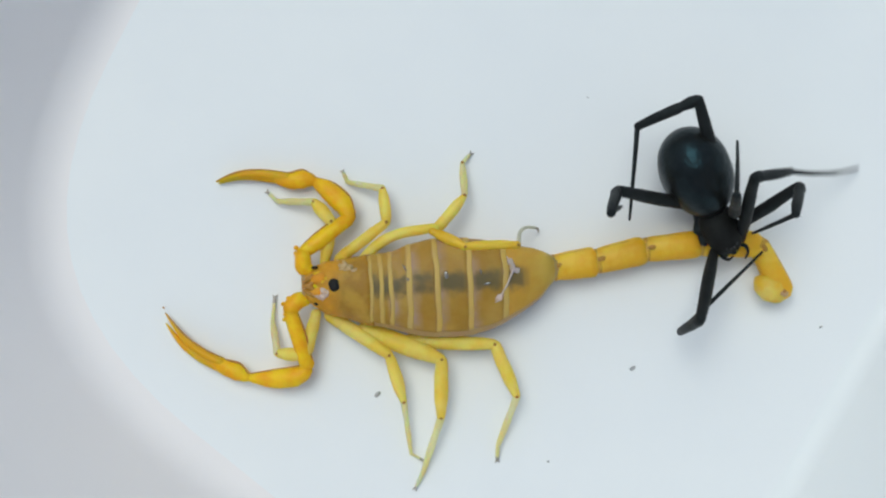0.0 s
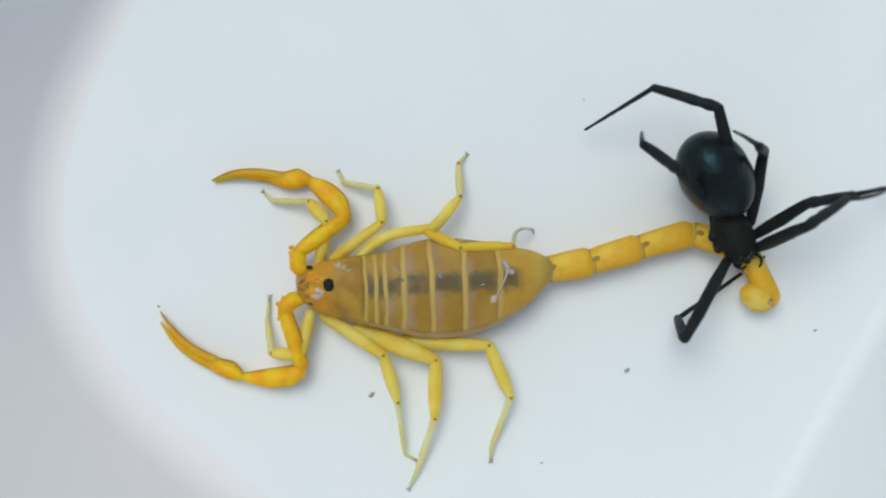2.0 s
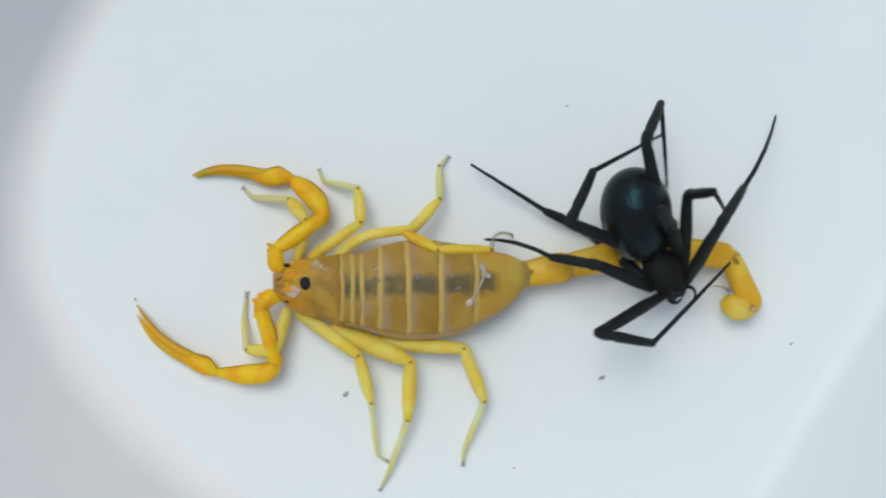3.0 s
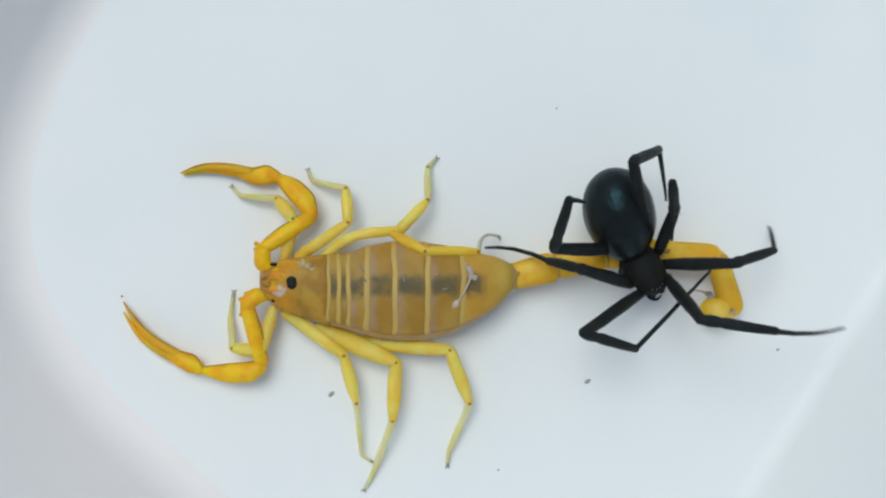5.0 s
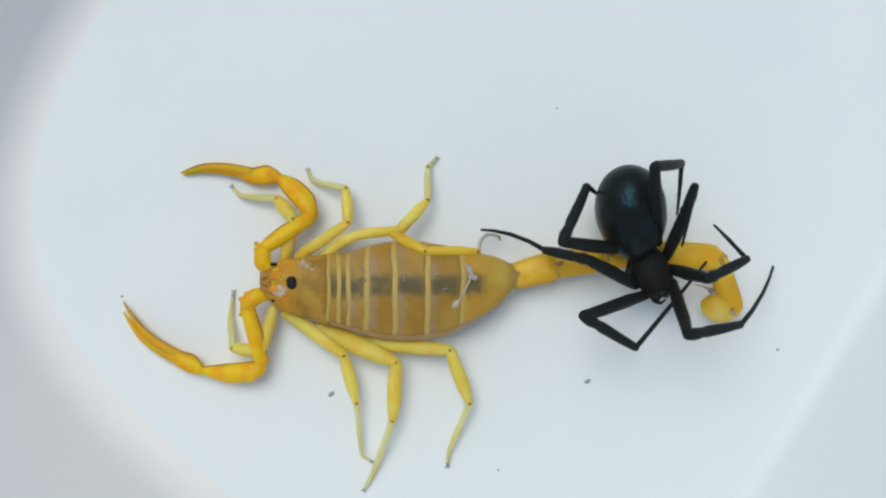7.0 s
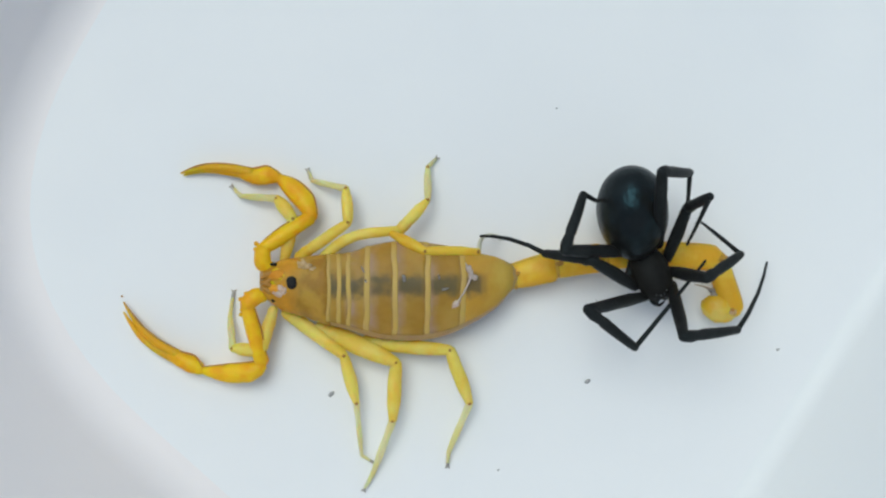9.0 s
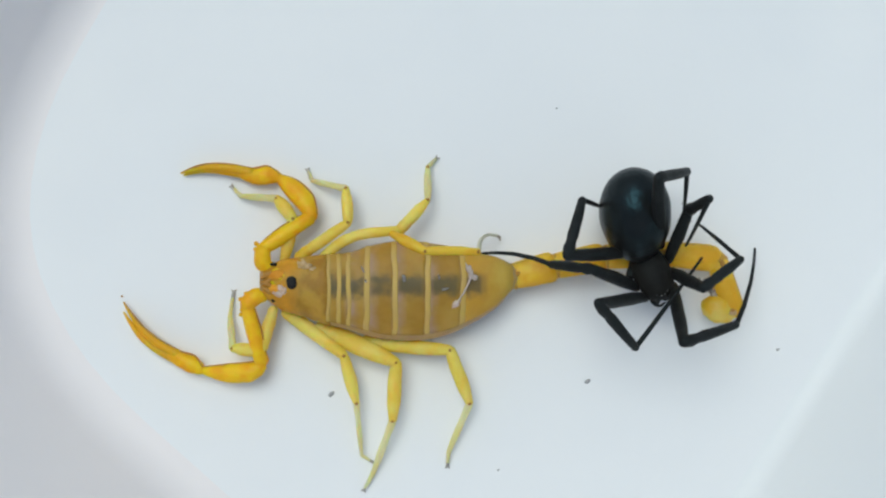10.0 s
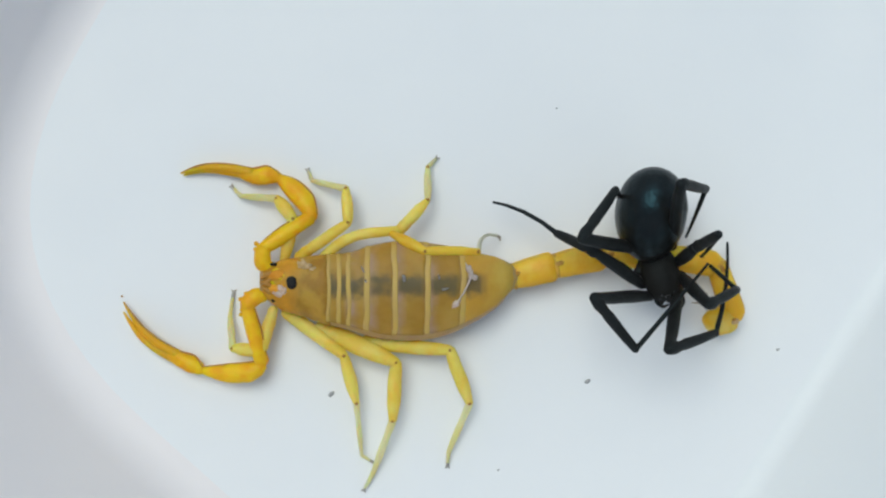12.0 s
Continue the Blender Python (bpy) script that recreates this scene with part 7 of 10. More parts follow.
    walk(SPIDER_LEGS["left 1"][0], [
        (0, pose(0.0022, 0.0016, 0.0048, 0, -55.6, 161.2)), (0.1, pose(0.0022, 0.0016, 0.0048, 0, -54, 160.9)), (0.2, pose(0.0022, 0.0016, 0.0048, 0, -52.5, 160.4)),
        (0.3, pose(0.0022, 0.0016, 0.0048, 0, -50.8, 160.1)), (0.4, pose(0.0022, 0.0016, 0.0048, 0, -49.5, 160.3)), (0.5, pose(0.0022, 0.0016, 0.0048, 0, -48.1, 160.6)),
        (0.6, pose(0.0022, 0.0016, 0.0048, 0, -50.1, 165.4)), (0.7, pose(0.0022, 0.0016, 0.0048, 0, -52, 170.5)), (0.8, pose(0.0022, 0.0016, 0.0048, 0, -53.7, 175.7)),
        (0.9, pose(0.0022, 0.0016, 0.0048, 0, -59.1, 175)), (1, pose(0.0022, 0.0016, 0.0048, 0, -63.1, 170.2)), (1.1, pose(0.0022, 0.0016, 0.0048, 0, -73.6, 153.7)),
        (1.2, pose(0.0022, 0.0016, 0.0048, 12.5, -75.8, 109.8)), (1.3, pose(0.0022, 0.0016, 0.0048, 0, -74.3, 108.7)), (1.4, pose(0.0022, 0.0016, 0.0048, 0, -70, 107.3)),
        (1.5, pose(0.0022, 0.0016, 0.0048, 0, -65.3, 105)), (1.6, pose(0.0022, 0.0016, 0.0048, 0, -64.2, 97.5)), (1.7, pose(0.0022, 0.0016, 0.0048, 0, -62.9, 89.9)),
        (1.8, pose(0.0022, 0.0016, 0.0048, 0, -66.2, 94.9)), (1.9, pose(0.0022, 0.0016, 0.0048, 0, -69, 101.3)), (2, pose(0.0022, 0.0016, 0.0048, 0, -71.4, 108.9)),
        (2.1, pose(0.0022, 0.0016, 0.0048, 0, -60.2, 127.3)), (2.2, pose(0.0022, 0.0016, 0.0048, 0, -44.9, 136.2)), (2.3, pose(0.0022, 0.0016, 0.0048, 0, -53, 124.6)),
        (2.4, pose(0.0022, 0.0016, 0.0048, 0, -58.7, 109.5)), (2.5, pose(0.0022, 0.0016, 0.0048, 0, -61.8, 90.5)), (2.6, pose(0.0022, 0.0016, 0.0048, 3.8, -73.7, 54.3)),
        (2.7, pose(0.0022, 0.0016, 0.0048, 66, -74.8, -40)), (2.8, pose(0.0022, 0.0016, 0.0048, -84, -77.6, 139.9)), (2.9, pose(0.0022, 0.0016, 0.0048, -44.1, -73.2, 129.7)),
        (3, pose(0.0022, 0.0016, 0.0048, -17.2, -55.9, 133.1)), (3.1, pose(0.0022, 0.0016, 0.0048, 0, -54.5, 127.7)), (3.2, pose(0.0022, 0.0016, 0.0048, 0, -52.6, 122.6)),
        (3.4, pose(0.0022, 0.0016, 0.0048, 0, -59.8, 118)), (3.6, pose(0.0022, 0.0016, 0.0048, 0, -65.9, 110.8)), (4, pose(0.0022, 0.0016, 0.0048, 0, -74.7, 81.2)),
        (4.4, pose(0.0022, 0.0016, 0.0048, 16.4, -72.9, 33.1)), (4.8, pose(0.0022, 0.0016, 0.0048, 13.1, -64.9, 4.6)), (4.9, pose(0.0022, 0.0016, 0.0048, 0, -66.1, -1.8)),
        (5, pose(0.0022, 0.0016, 0.0048, 0, -66.8, -8.8)), (5.1, pose(0.0022, 0.0016, 0.0048, 0, -67.6, -15.1)), (5.2, pose(0.0022, 0.0016, 0.0048, 0, -68, -21.8)),
        (5.3, pose(0.0022, 0.0016, 0.0048, 0, -66.9, -14.3)), (5.4, pose(0.0022, 0.0016, 0.0048, 0, -65.6, -7.4)), (5.5, pose(0.0022, 0.0016, 0.0048, 0, -63.9, -1)),
        (5.75, pose(0.0022, 0.0016, 0.0048, 0, -64.6, -10.8)), (6, pose(0.0022, 0.0016, 0.0048, 0, -64.4, -20.7)), (6.5, pose(0.0022, 0.0016, 0.0048, 0, -63.5, -24)),
        (7, pose(0.0022, 0.0016, 0.0048, 0, -62.4, -27.2)), (7.6, pose(0.0022, 0.0016, 0.0048, 0, -62.6, -27.9)), (8.2, pose(0.0022, 0.0016, 0.0048, 0, -62.9, -28.6)),
        (8.8, pose(0.0022, 0.0016, 0.0048, 0, -63, -29.5)), (9.2, pose(0.0022, 0.0016, 0.0048, 0, -62.6, -29.9)), (9.5, pose(0.0022, 0.0016, 0.0048, 0, -61.9, -30.1)),
        (9.75, pose(0.0022, 0.0016, 0.0048, 0, -60.9, -29.5)), (10, pose(0.0022, 0.0016, 0.0048, 0, -59.9, -28.9)), (10.25, pose(0.0022, 0.0016, 0.0048, 0, -58.1, -30.1)),
        (10.5, pose(0.0022, 0.0016, 0.0048, 0, -56.1, -30.9)), (10.75, pose(0.0022, 0.0016, 0.0048, 0, -55.4, -35)), (11, pose(0.0022, 0.0016, 0.0048, 0, -54.4, -38.8)),
        (11.5, pose(0.0022, 0.0016, 0.0048, 0, -53.9, -38.8)), (12, pose(0.0022, 0.0016, 0.0048, 0, -53.4, -38.8)),
    ])
    walk(SPIDER_LEGS["left 1"][1], [
        (0, pose(-0.00369, 0.0036, 0.01387, 0, 45.5, 74)), (0.1, pose(-0.00391, 0.00372, 0.0137, 0, 38.4, 84.3)), (0.2, pose(-0.00411, 0.00385, 0.01352, 0, 29.5, 92.7)),
        (0.3, pose(-0.00433, 0.00397, 0.01333, 0, 17.7, 99.7)), (0.4, pose(-0.00452, 0.004, 0.01317, 0, 27.6, 100.3)), (0.5, pose(-0.00473, 0.00405, 0.01298, 0, 36, 101.7)),
        (0.6, pose(-0.00462, 0.00337, 0.01324, 0, 40.9, 106.3)), (0.7, pose(-0.00448, 0.00272, 0.01347, 0, 45.4, 111.4)), (0.8, pose(-0.0043, 0.00209, 0.01366, 0, 49.6, 116.7)),
        (0.9, pose(-0.00343, 0.00209, 0.01424, 0, 56.7, 111.9)), (1, pose(-0.00271, 0.00245, 0.01461, 0, 61.1, 102.2)), (1.1, pose(-0.00058, 0.00298, 0.01535, 0, 58.7, 98.3)),
        (1.2, pose(0.00129, 0.00413, 0.01547, 0, 59.1, 92.2)), (1.3, pose(0.00125, 0.00441, 0.01539, 0, 48.8, 95.7)), (1.4, pose(0.00108, 0.00519, 0.01514, 0, 40.9, 95.3)),
        (1.5, pose(0.00101, 0.00604, 0.0148, 0, 32.3, 94.2)), (1.6, pose(0.00157, 0.00635, 0.0147, 0, 37.2, 86.7)), (1.7, pose(0.00221, 0.0066, 0.0146, 0, 41.9, 78.9)),
        (1.8, pose(0.00182, 0.00602, 0.01486, 0, 40.2, 85)), (1.9, pose(0.00143, 0.00546, 0.01507, 0, 38.1, 90.6)), (2, pose(0.00106, 0.00492, 0.01522, 0, 35.6, 95.9)),
        (2.1, pose(-0.00112, 0.00595, 0.01434, 0, 29.4, 107.1)), (2.2, pose(-0.00343, 0.00699, 0.01256, 0, 21.2, 117.9)), (2.3, pose(-0.00156, 0.00705, 0.01358, 0, 32.1, 104.8)),
        (2.4, pose(0.00029, 0.00699, 0.0142, 0, 40, 90)), (2.5, pose(0.00216, 0.0068, 0.01449, 0, 45.6, 73.5)), (2.6, pose(0.004, 0.00411, 0.01536, 0, 58.5, 50.2)),
        (2.7, pose(0.00441, -0.00026, 0.01541, 0, 54.6, 26.5)), (2.8, pose(0.0004, 0.00311, 0.01555, 0, 52, 26.8)), (2.9, pose(0.00017, 0.00404, 0.01533, 20.7, 54.3, 84)),
        (3, pose(-0.00201, 0.0061, 0.01391, 7.7, 43.9, 106.4)), (3.1, pose(-0.00171, 0.00666, 0.01375, 0, 42.1, 102.3)), (3.2, pose(-0.0014, 0.00723, 0.01353, 0, 39.9, 98.6)),
        (3.4, pose(-0.0004, 0.00649, 0.0143, 0, 39.7, 88)), (3.6, pose(0.00061, 0.0058, 0.01484, 0, 37.7, 77.8)), (4, pose(0.00264, 0.00447, 0.01541, 0, 28.8, 60.8)),
        (4.4, pose(0.00492, 0.00337, 0.01531, 0, 15.6, 48.3)), (4.8, pose(0.00685, 0.00198, 0.01476, 0, -16.5, 38.3)), (4.9, pose(0.00666, 0.00146, 0.01486, 0, -16.2, 43.9)),
        (5, pose(0.00648, 0.00094, 0.01491, 0, -1.6, 49.8)), (5.1, pose(0.00624, 0.00051, 0.01497, 0, 12.5, 54.5)), (5.2, pose(0.00603, 0.00007, 0.015, 0, 21.5, 59.9)),
        (5.3, pose(0.00638, 0.00054, 0.01492, 0, 24.6, 59.8)), (5.4, pose(0.00671, 0.00102, 0.01482, 0, 27.2, 59.7)), (5.5, pose(0.00703, 0.00152, 0.01468, 0, 29.7, 59.5)),
        (5.75, pose(0.00683, 0.00072, 0.01474, 0, 33.6, 64.6)), (6, pose(0.00664, -0.00008, 0.01472, 0, 36.6, 70.1)), (6.5, pose(0.00669, -0.0004, 0.01464, 0, 35.1, 71.2)),
        (7, pose(0.00673, -0.00072, 0.01455, 0, 33.6, 72.2)), (7.6, pose(0.00667, -0.00077, 0.01457, 0, 33.2, 71.6)), (8.2, pose(0.0066, -0.00081, 0.01459, 0, 32.9, 71.2)),
        (8.8, pose(0.00654, -0.00085, 0.0146, 0, 32.6, 70.6)), (9.2, pose(0.00659, -0.00092, 0.01457, 0, 32.6, 72)), (9.5, pose(0.00669, -0.001, 0.0145, 0, 32.9, 74.5)),
        (9.75, pose(0.00685, -0.00104, 0.01441, 0, 32.7, 78.1)), (10, pose(0.00703, -0.00107, 0.01432, 0, 32.2, 81.8)), (10.25, pose(0.00723, -0.00132, 0.01414, 0, 34.1, 81.4)),
        (10.5, pose(0.00746, -0.00155, 0.01393, 0, 35.8, 80.8)), (10.75, pose(0.00731, -0.00198, 0.01386, 0, 35.1, 83.1)), (11, pose(0.00719, -0.00241, 0.01375, 0, 34.2, 85.3)),
        (11.5, pose(0.00725, -0.00246, 0.01369, 0, 36.2, 87.2)), (12, pose(0.00731, -0.00251, 0.01363, 0, 38.1, 88.9)),
    ])
    walk(SPIDER_LEGS["left 1"][2], [
        (0, pose(-0.00222, 0.00872, 0.00845, 0, 37.8, 69.1)), (0.1, pose(-0.00332, 0.00964, 0.00898, 0, 37.1, 81.7)), (0.2, pose(-0.00442, 0.01046, 0.00978, 0, 27.8, 91.6)),
        (0.3, pose(-0.00555, 0.01111, 0.01102, 0, 16.2, 99.5)), (0.4, pose(-0.00573, 0.01063, 0.00965, 0, 26.3, 100.4)), (0.5, pose(-0.00598, 0.01007, 0.00851, 0, 31.7, 102.5)),
        (0.6, pose(-0.00624, 0.00889, 0.00827, 0, 31.5, 111.3)), (0.7, pose(-0.00643, 0.00769, 0.00806, 0, 26.7, 119.8)), (0.8, pose(-0.00651, 0.00649, 0.00787, 0, 20.5, 128)),
        (0.9, pose(-0.00499, 0.00596, 0.00788, 0, 27.9, 130.8)), (1, pose(-0.00349, 0.00604, 0.00795, 0, 34, 132.6)), (1.1, pose(-0.00115, 0.00688, 0.00886, 0, 43.1, 118.5)),
        (1.2, pose(0.00114, 0.00803, 0.00894, 0, 44.2, 97.4)), (1.3, pose(0.00075, 0.0094, 0.00967, 0, 49.3, 78.1)), (1.4, pose(0.00055, 0.01091, 0.01016, -36.2, 53.1, 10.4)),
        (1.5, pose(0.00054, 0.01244, 0.01073, -55.6, 58.2, -46.2)), (1.6, pose(0.00192, 0.01239, 0.01011, 24.8, 53.1, 53.7)), (1.7, pose(0.0033, 0.01216, 0.00952, 12.2, 48.5, 76.1)),
        (1.8, pose(0.00233, 0.01181, 0.00996, 0, 48.3, 77.5)), (1.9, pose(0.00137, 0.01144, 0.01038, 0, 48.1, 78.8)), (2, pose(0.00042, 0.01107, 0.01081, 0, 47.8, 80.1)),
        (2.1, pose(-0.00307, 0.01228, 0.01061, 0, 48.9, 95.7)), (2.2, pose(-0.00675, 0.01325, 0.00981, 0, 48.3, 111.6)), (2.3, pose(-0.0032, 0.01327, 0.00954, 0, 47.5, 96.9)),
        (2.4, pose(0.00029, 0.01281, 0.00931, 0, 45.4, 82.9)), (2.5, pose(0.00367, 0.01189, 0.00906, 0, 42.2, 70)), (2.6, pose(0.00654, 0.00715, 0.00888, 0, 37.4, 40.6)),
        (2.7, pose(0.00835, 0.0017, 0.00922, 0, 24.5, 15.1)), (2.8, pose(0.00458, 0.00523, 0.00956, 0, 43.7, 42.6)), (2.9, pose(0.00063, 0.00845, 0.00916, 0, 45, 81.2)),
        (3, pose(-0.00356, 0.01135, 0.00864, 0, 36.4, 115.9)), (3.1, pose(-0.0029, 0.01217, 0.00865, 0, 34.7, 112.5)), (3.2, pose(-0.00227, 0.013, 0.00866, 0, 32.6, 109.4)),
        (3.4, pose(-0.00019, 0.01234, 0.00945, 0, 35.8, 99.9)), (3.6, pose(0.00188, 0.01168, 0.0102, 0, 37.3, 90.2)), (4, pose(0.00589, 0.01029, 0.01175, 0, 36.1, 71.3)),
        (4.4, pose(0.00979, 0.00883, 0.01327, 0, 30, 55)), (4.8, pose(0.01257, 0.00649, 0.01692, 0, 16.5, 41.9)), (4.9, pose(0.01192, 0.00652, 0.01697, 0, 31, 49)),
        (5, pose(0.01139, 0.00674, 0.01512, 0, 40.4, 57.9)), (5.1, pose(0.01055, 0.00655, 0.01333, 0, 46.3, 69.1)), (5.2, pose(0.00958, 0.00618, 0.0122, 0, 50.7, 83.1)),
        (5.3, pose(0.00986, 0.00651, 0.01176, 0, 49.6, 83.1)), (5.4, pose(0.01012, 0.00685, 0.01134, 0, 48.5, 83.1)), (5.5, pose(0.01038, 0.00721, 0.01092, 0, 47.5, 83.2)),
        (5.75, pose(0.00955, 0.00644, 0.01053, 0, 47.7, 94.3)), (6, pose(0.00871, 0.00566, 0.01019, 0, 46.3, 105.4)), (6.5, pose(0.00869, 0.00548, 0.01027, 0, 47.1, 107.7)),
        (7, pose(0.00867, 0.0053, 0.01034, 0, 47.7, 110.1)), (7.6, pose(0.00867, 0.00527, 0.01041, 0, 47, 112.7)), (8.2, pose(0.00866, 0.00523, 0.01046, 0, 46.1, 115.3)),
        (8.8, pose(0.00867, 0.00518, 0.01051, 0, 45.3, 117.8)), (9.2, pose(0.00856, 0.00517, 0.01047, 0, 44.7, 121.3)), (9.5, pose(0.0084, 0.00514, 0.01037, 0, 44, 125.4)),
        (9.75, pose(0.00817, 0.00522, 0.01031, 0, 43.9, 127.8)), (10, pose(0.00795, 0.0053, 0.01026, 0, 43.6, 130.2)), (10.25, pose(0.00817, 0.00491, 0.00988, 0, 42.4, 133.4)),
        (10.5, pose(0.00844, 0.00453, 0.00948, 0, 41.2, 136.6)), (10.75, pose(0.00806, 0.00419, 0.00949, 0, 40.4, 137.8)), (11, pose(0.0077, 0.00385, 0.00947, 0, 39.7, 138.8)),
        (11.5, pose(0.00755, 0.00366, 0.0092, 0, 38.1, 143.7)), (12, pose(0.00742, 0.00347, 0.00895, 0, 36.2, 148.5)),
    ])
    walk(SPIDER_LEGS["left 2"][0], [
        (0, pose(0.0008, 0.0021, 0.0048, 0, -40, 102.1)), (0.1, pose(0.0008, 0.0021, 0.0048, 0, -39.9, 103.8)), (0.2, pose(0.0008, 0.0021, 0.0048, 0, -39.8, 105.6)),
        (0.3, pose(0.0008, 0.0021, 0.0048, 0, -39.7, 107.3)), (0.4, pose(0.0008, 0.0021, 0.0048, 0, -41.2, 106.9)), (0.5, pose(0.0008, 0.0021, 0.0048, 0, -42.5, 106.7)),
        (0.6, pose(0.0008, 0.0021, 0.0048, 0, -50.3, 104.2)), (0.7, pose(0.0008, 0.0021, 0.0048, 0, -56.1, 99.7)), (0.8, pose(0.0008, 0.0021, 0.0048, 0, -60.5, 93.2)),
        (0.9, pose(0.0008, 0.0021, 0.0048, 0, -65, 90.3)), (1, pose(0.0008, 0.0021, 0.0048, 0, -67, 83.8)), (1.1, pose(0.0008, 0.0021, 0.0048, 0, -73.4, 107)),
        (1.2, pose(0.0008, 0.0021, 0.0048, -2.9, -74.5, 141.1)), (1.3, pose(0.0008, 0.0021, 0.0048, 0, -66.4, 120.8)), (1.4, pose(0.0008, 0.0021, 0.0048, 0, -55.6, 108.5)),
        (1.5, pose(0.0008, 0.0021, 0.0048, 0, -39.7, 99.8)), (1.6, pose(0.0008, 0.0021, 0.0048, 0, -50.3, 98.4)), (1.7, pose(0.0008, 0.0021, 0.0048, 0, -57.8, 97.9)),
        (1.8, pose(0.0008, 0.0021, 0.0048, 0, -56.6, 101.5)), (1.9, pose(0.0008, 0.0021, 0.0048, 0, -55.1, 105)), (2, pose(0.0008, 0.0021, 0.0048, 0, -53.5, 108)),
        (2.1, pose(0.0008, 0.0021, 0.0048, 0, -50.2, 122.2)), (2.2, pose(0.0008, 0.0021, 0.0048, 0, -44.8, 134.4)), (2.3, pose(0.0008, 0.0021, 0.0048, 0, -36.8, 123.8)),
        (2.4, pose(0.0008, 0.0021, 0.0048, 0, -5.1, 110.1)), (2.5, pose(0.0008, 0.0021, 0.0048, 0, -7.3, 103.9)), (2.6, pose(0.0008, 0.0021, 0.0048, 0, -55.3, 99.3)),
        (2.7, pose(0.0008, 0.0021, 0.0048, 0, -74.4, 76.4)), (2.8, pose(0.0008, 0.0021, 0.0048, -19.3, -67.7, 128)), (2.9, pose(0.0008, 0.0021, 0.0048, -3.5, -50.1, 144.5)),
        (3, pose(0.0008, 0.0021, 0.0048, 0, -21.5, 149.7)), (3.1, pose(0.0008, 0.0021, 0.0048, 0, -20.4, 152.3)), (3.2, pose(0.0008, 0.0021, 0.0048, 0, -19.5, 154.9)),
        (3.4, pose(0.0008, 0.0021, 0.0048, 0, -32.9, 150.1)), (3.6, pose(0.0008, 0.0021, 0.0048, 0, -43.3, 143)), (4, pose(0.0008, 0.0021, 0.0048, 0, -54.9, 119.5)),
        (4.4, pose(0.0008, 0.0021, 0.0048, 0, -54.4, 87.3)), (4.8, pose(0.0008, 0.0021, 0.0048, 0, -38.8, 62)), (4.9, pose(0.0008, 0.0021, 0.0048, 0, -40.4, 60.9)),
        (5, pose(0.0008, 0.0021, 0.0048, 0, -41.6, 59.8)), (5.1, pose(0.0008, 0.0021, 0.0048, 0, -44.2, 58.9)), (5.2, pose(0.0008, 0.0021, 0.0048, 0, -46.4, 58)),
        (5.3, pose(0.0008, 0.0021, 0.0048, 0, -54.8, 57.6)), (5.4, pose(0.0008, 0.0021, 0.0048, 0, -61.7, 56.5)), (5.5, pose(0.0008, 0.0021, 0.0048, 0, -67.8, 54.2)),
        (5.75, pose(0.0008, 0.0021, 0.0048, 0, -72.8, 50.5)), (6, pose(0.0008, 0.0021, 0.0048, 0, -73.8, 43.5)), (6.5, pose(0.0008, 0.0021, 0.0048, 0, -73.4, 43.2)),
        (7, pose(0.0008, 0.0021, 0.0048, 0, -72.9, 43.2)), (7.6, pose(0.0008, 0.0021, 0.0048, 0, -73.5, 46.1)), (8.2, pose(0.0008, 0.0021, 0.0048, 0, -74.1, 49.2)),
        (8.8, pose(0.0008, 0.0021, 0.0048, 0, -74.7, 52.8)), (9.2, pose(0.0008, 0.0021, 0.0048, 0, -74.7, 48)), (9.5, pose(0.0008, 0.0021, 0.0048, 0, -74.5, 39)),
        (9.75, pose(0.0008, 0.0021, 0.0048, 0, -74.4, 32.3)), (10, pose(0.0008, 0.0021, 0.0048, 0, -74.5, 26.6)), (10.25, pose(0.0008, 0.0021, 0.0048, 0, -74.2, 23.3)),
        (10.5, pose(0.0008, 0.0021, 0.0048, 0, -73.9, 21.7)), (10.75, pose(0.0008, 0.0021, 0.0048, 0, -73.7, 15.8)), (11, pose(0.0008, 0.0021, 0.0048, 0, -73.5, 8.9)),
        (11.5, pose(0.0008, 0.0021, 0.0048, 0, -72.1, 11.3)), (12, pose(0.0008, 0.0021, 0.0048, 0, -67.3, 11.7)),
    ])
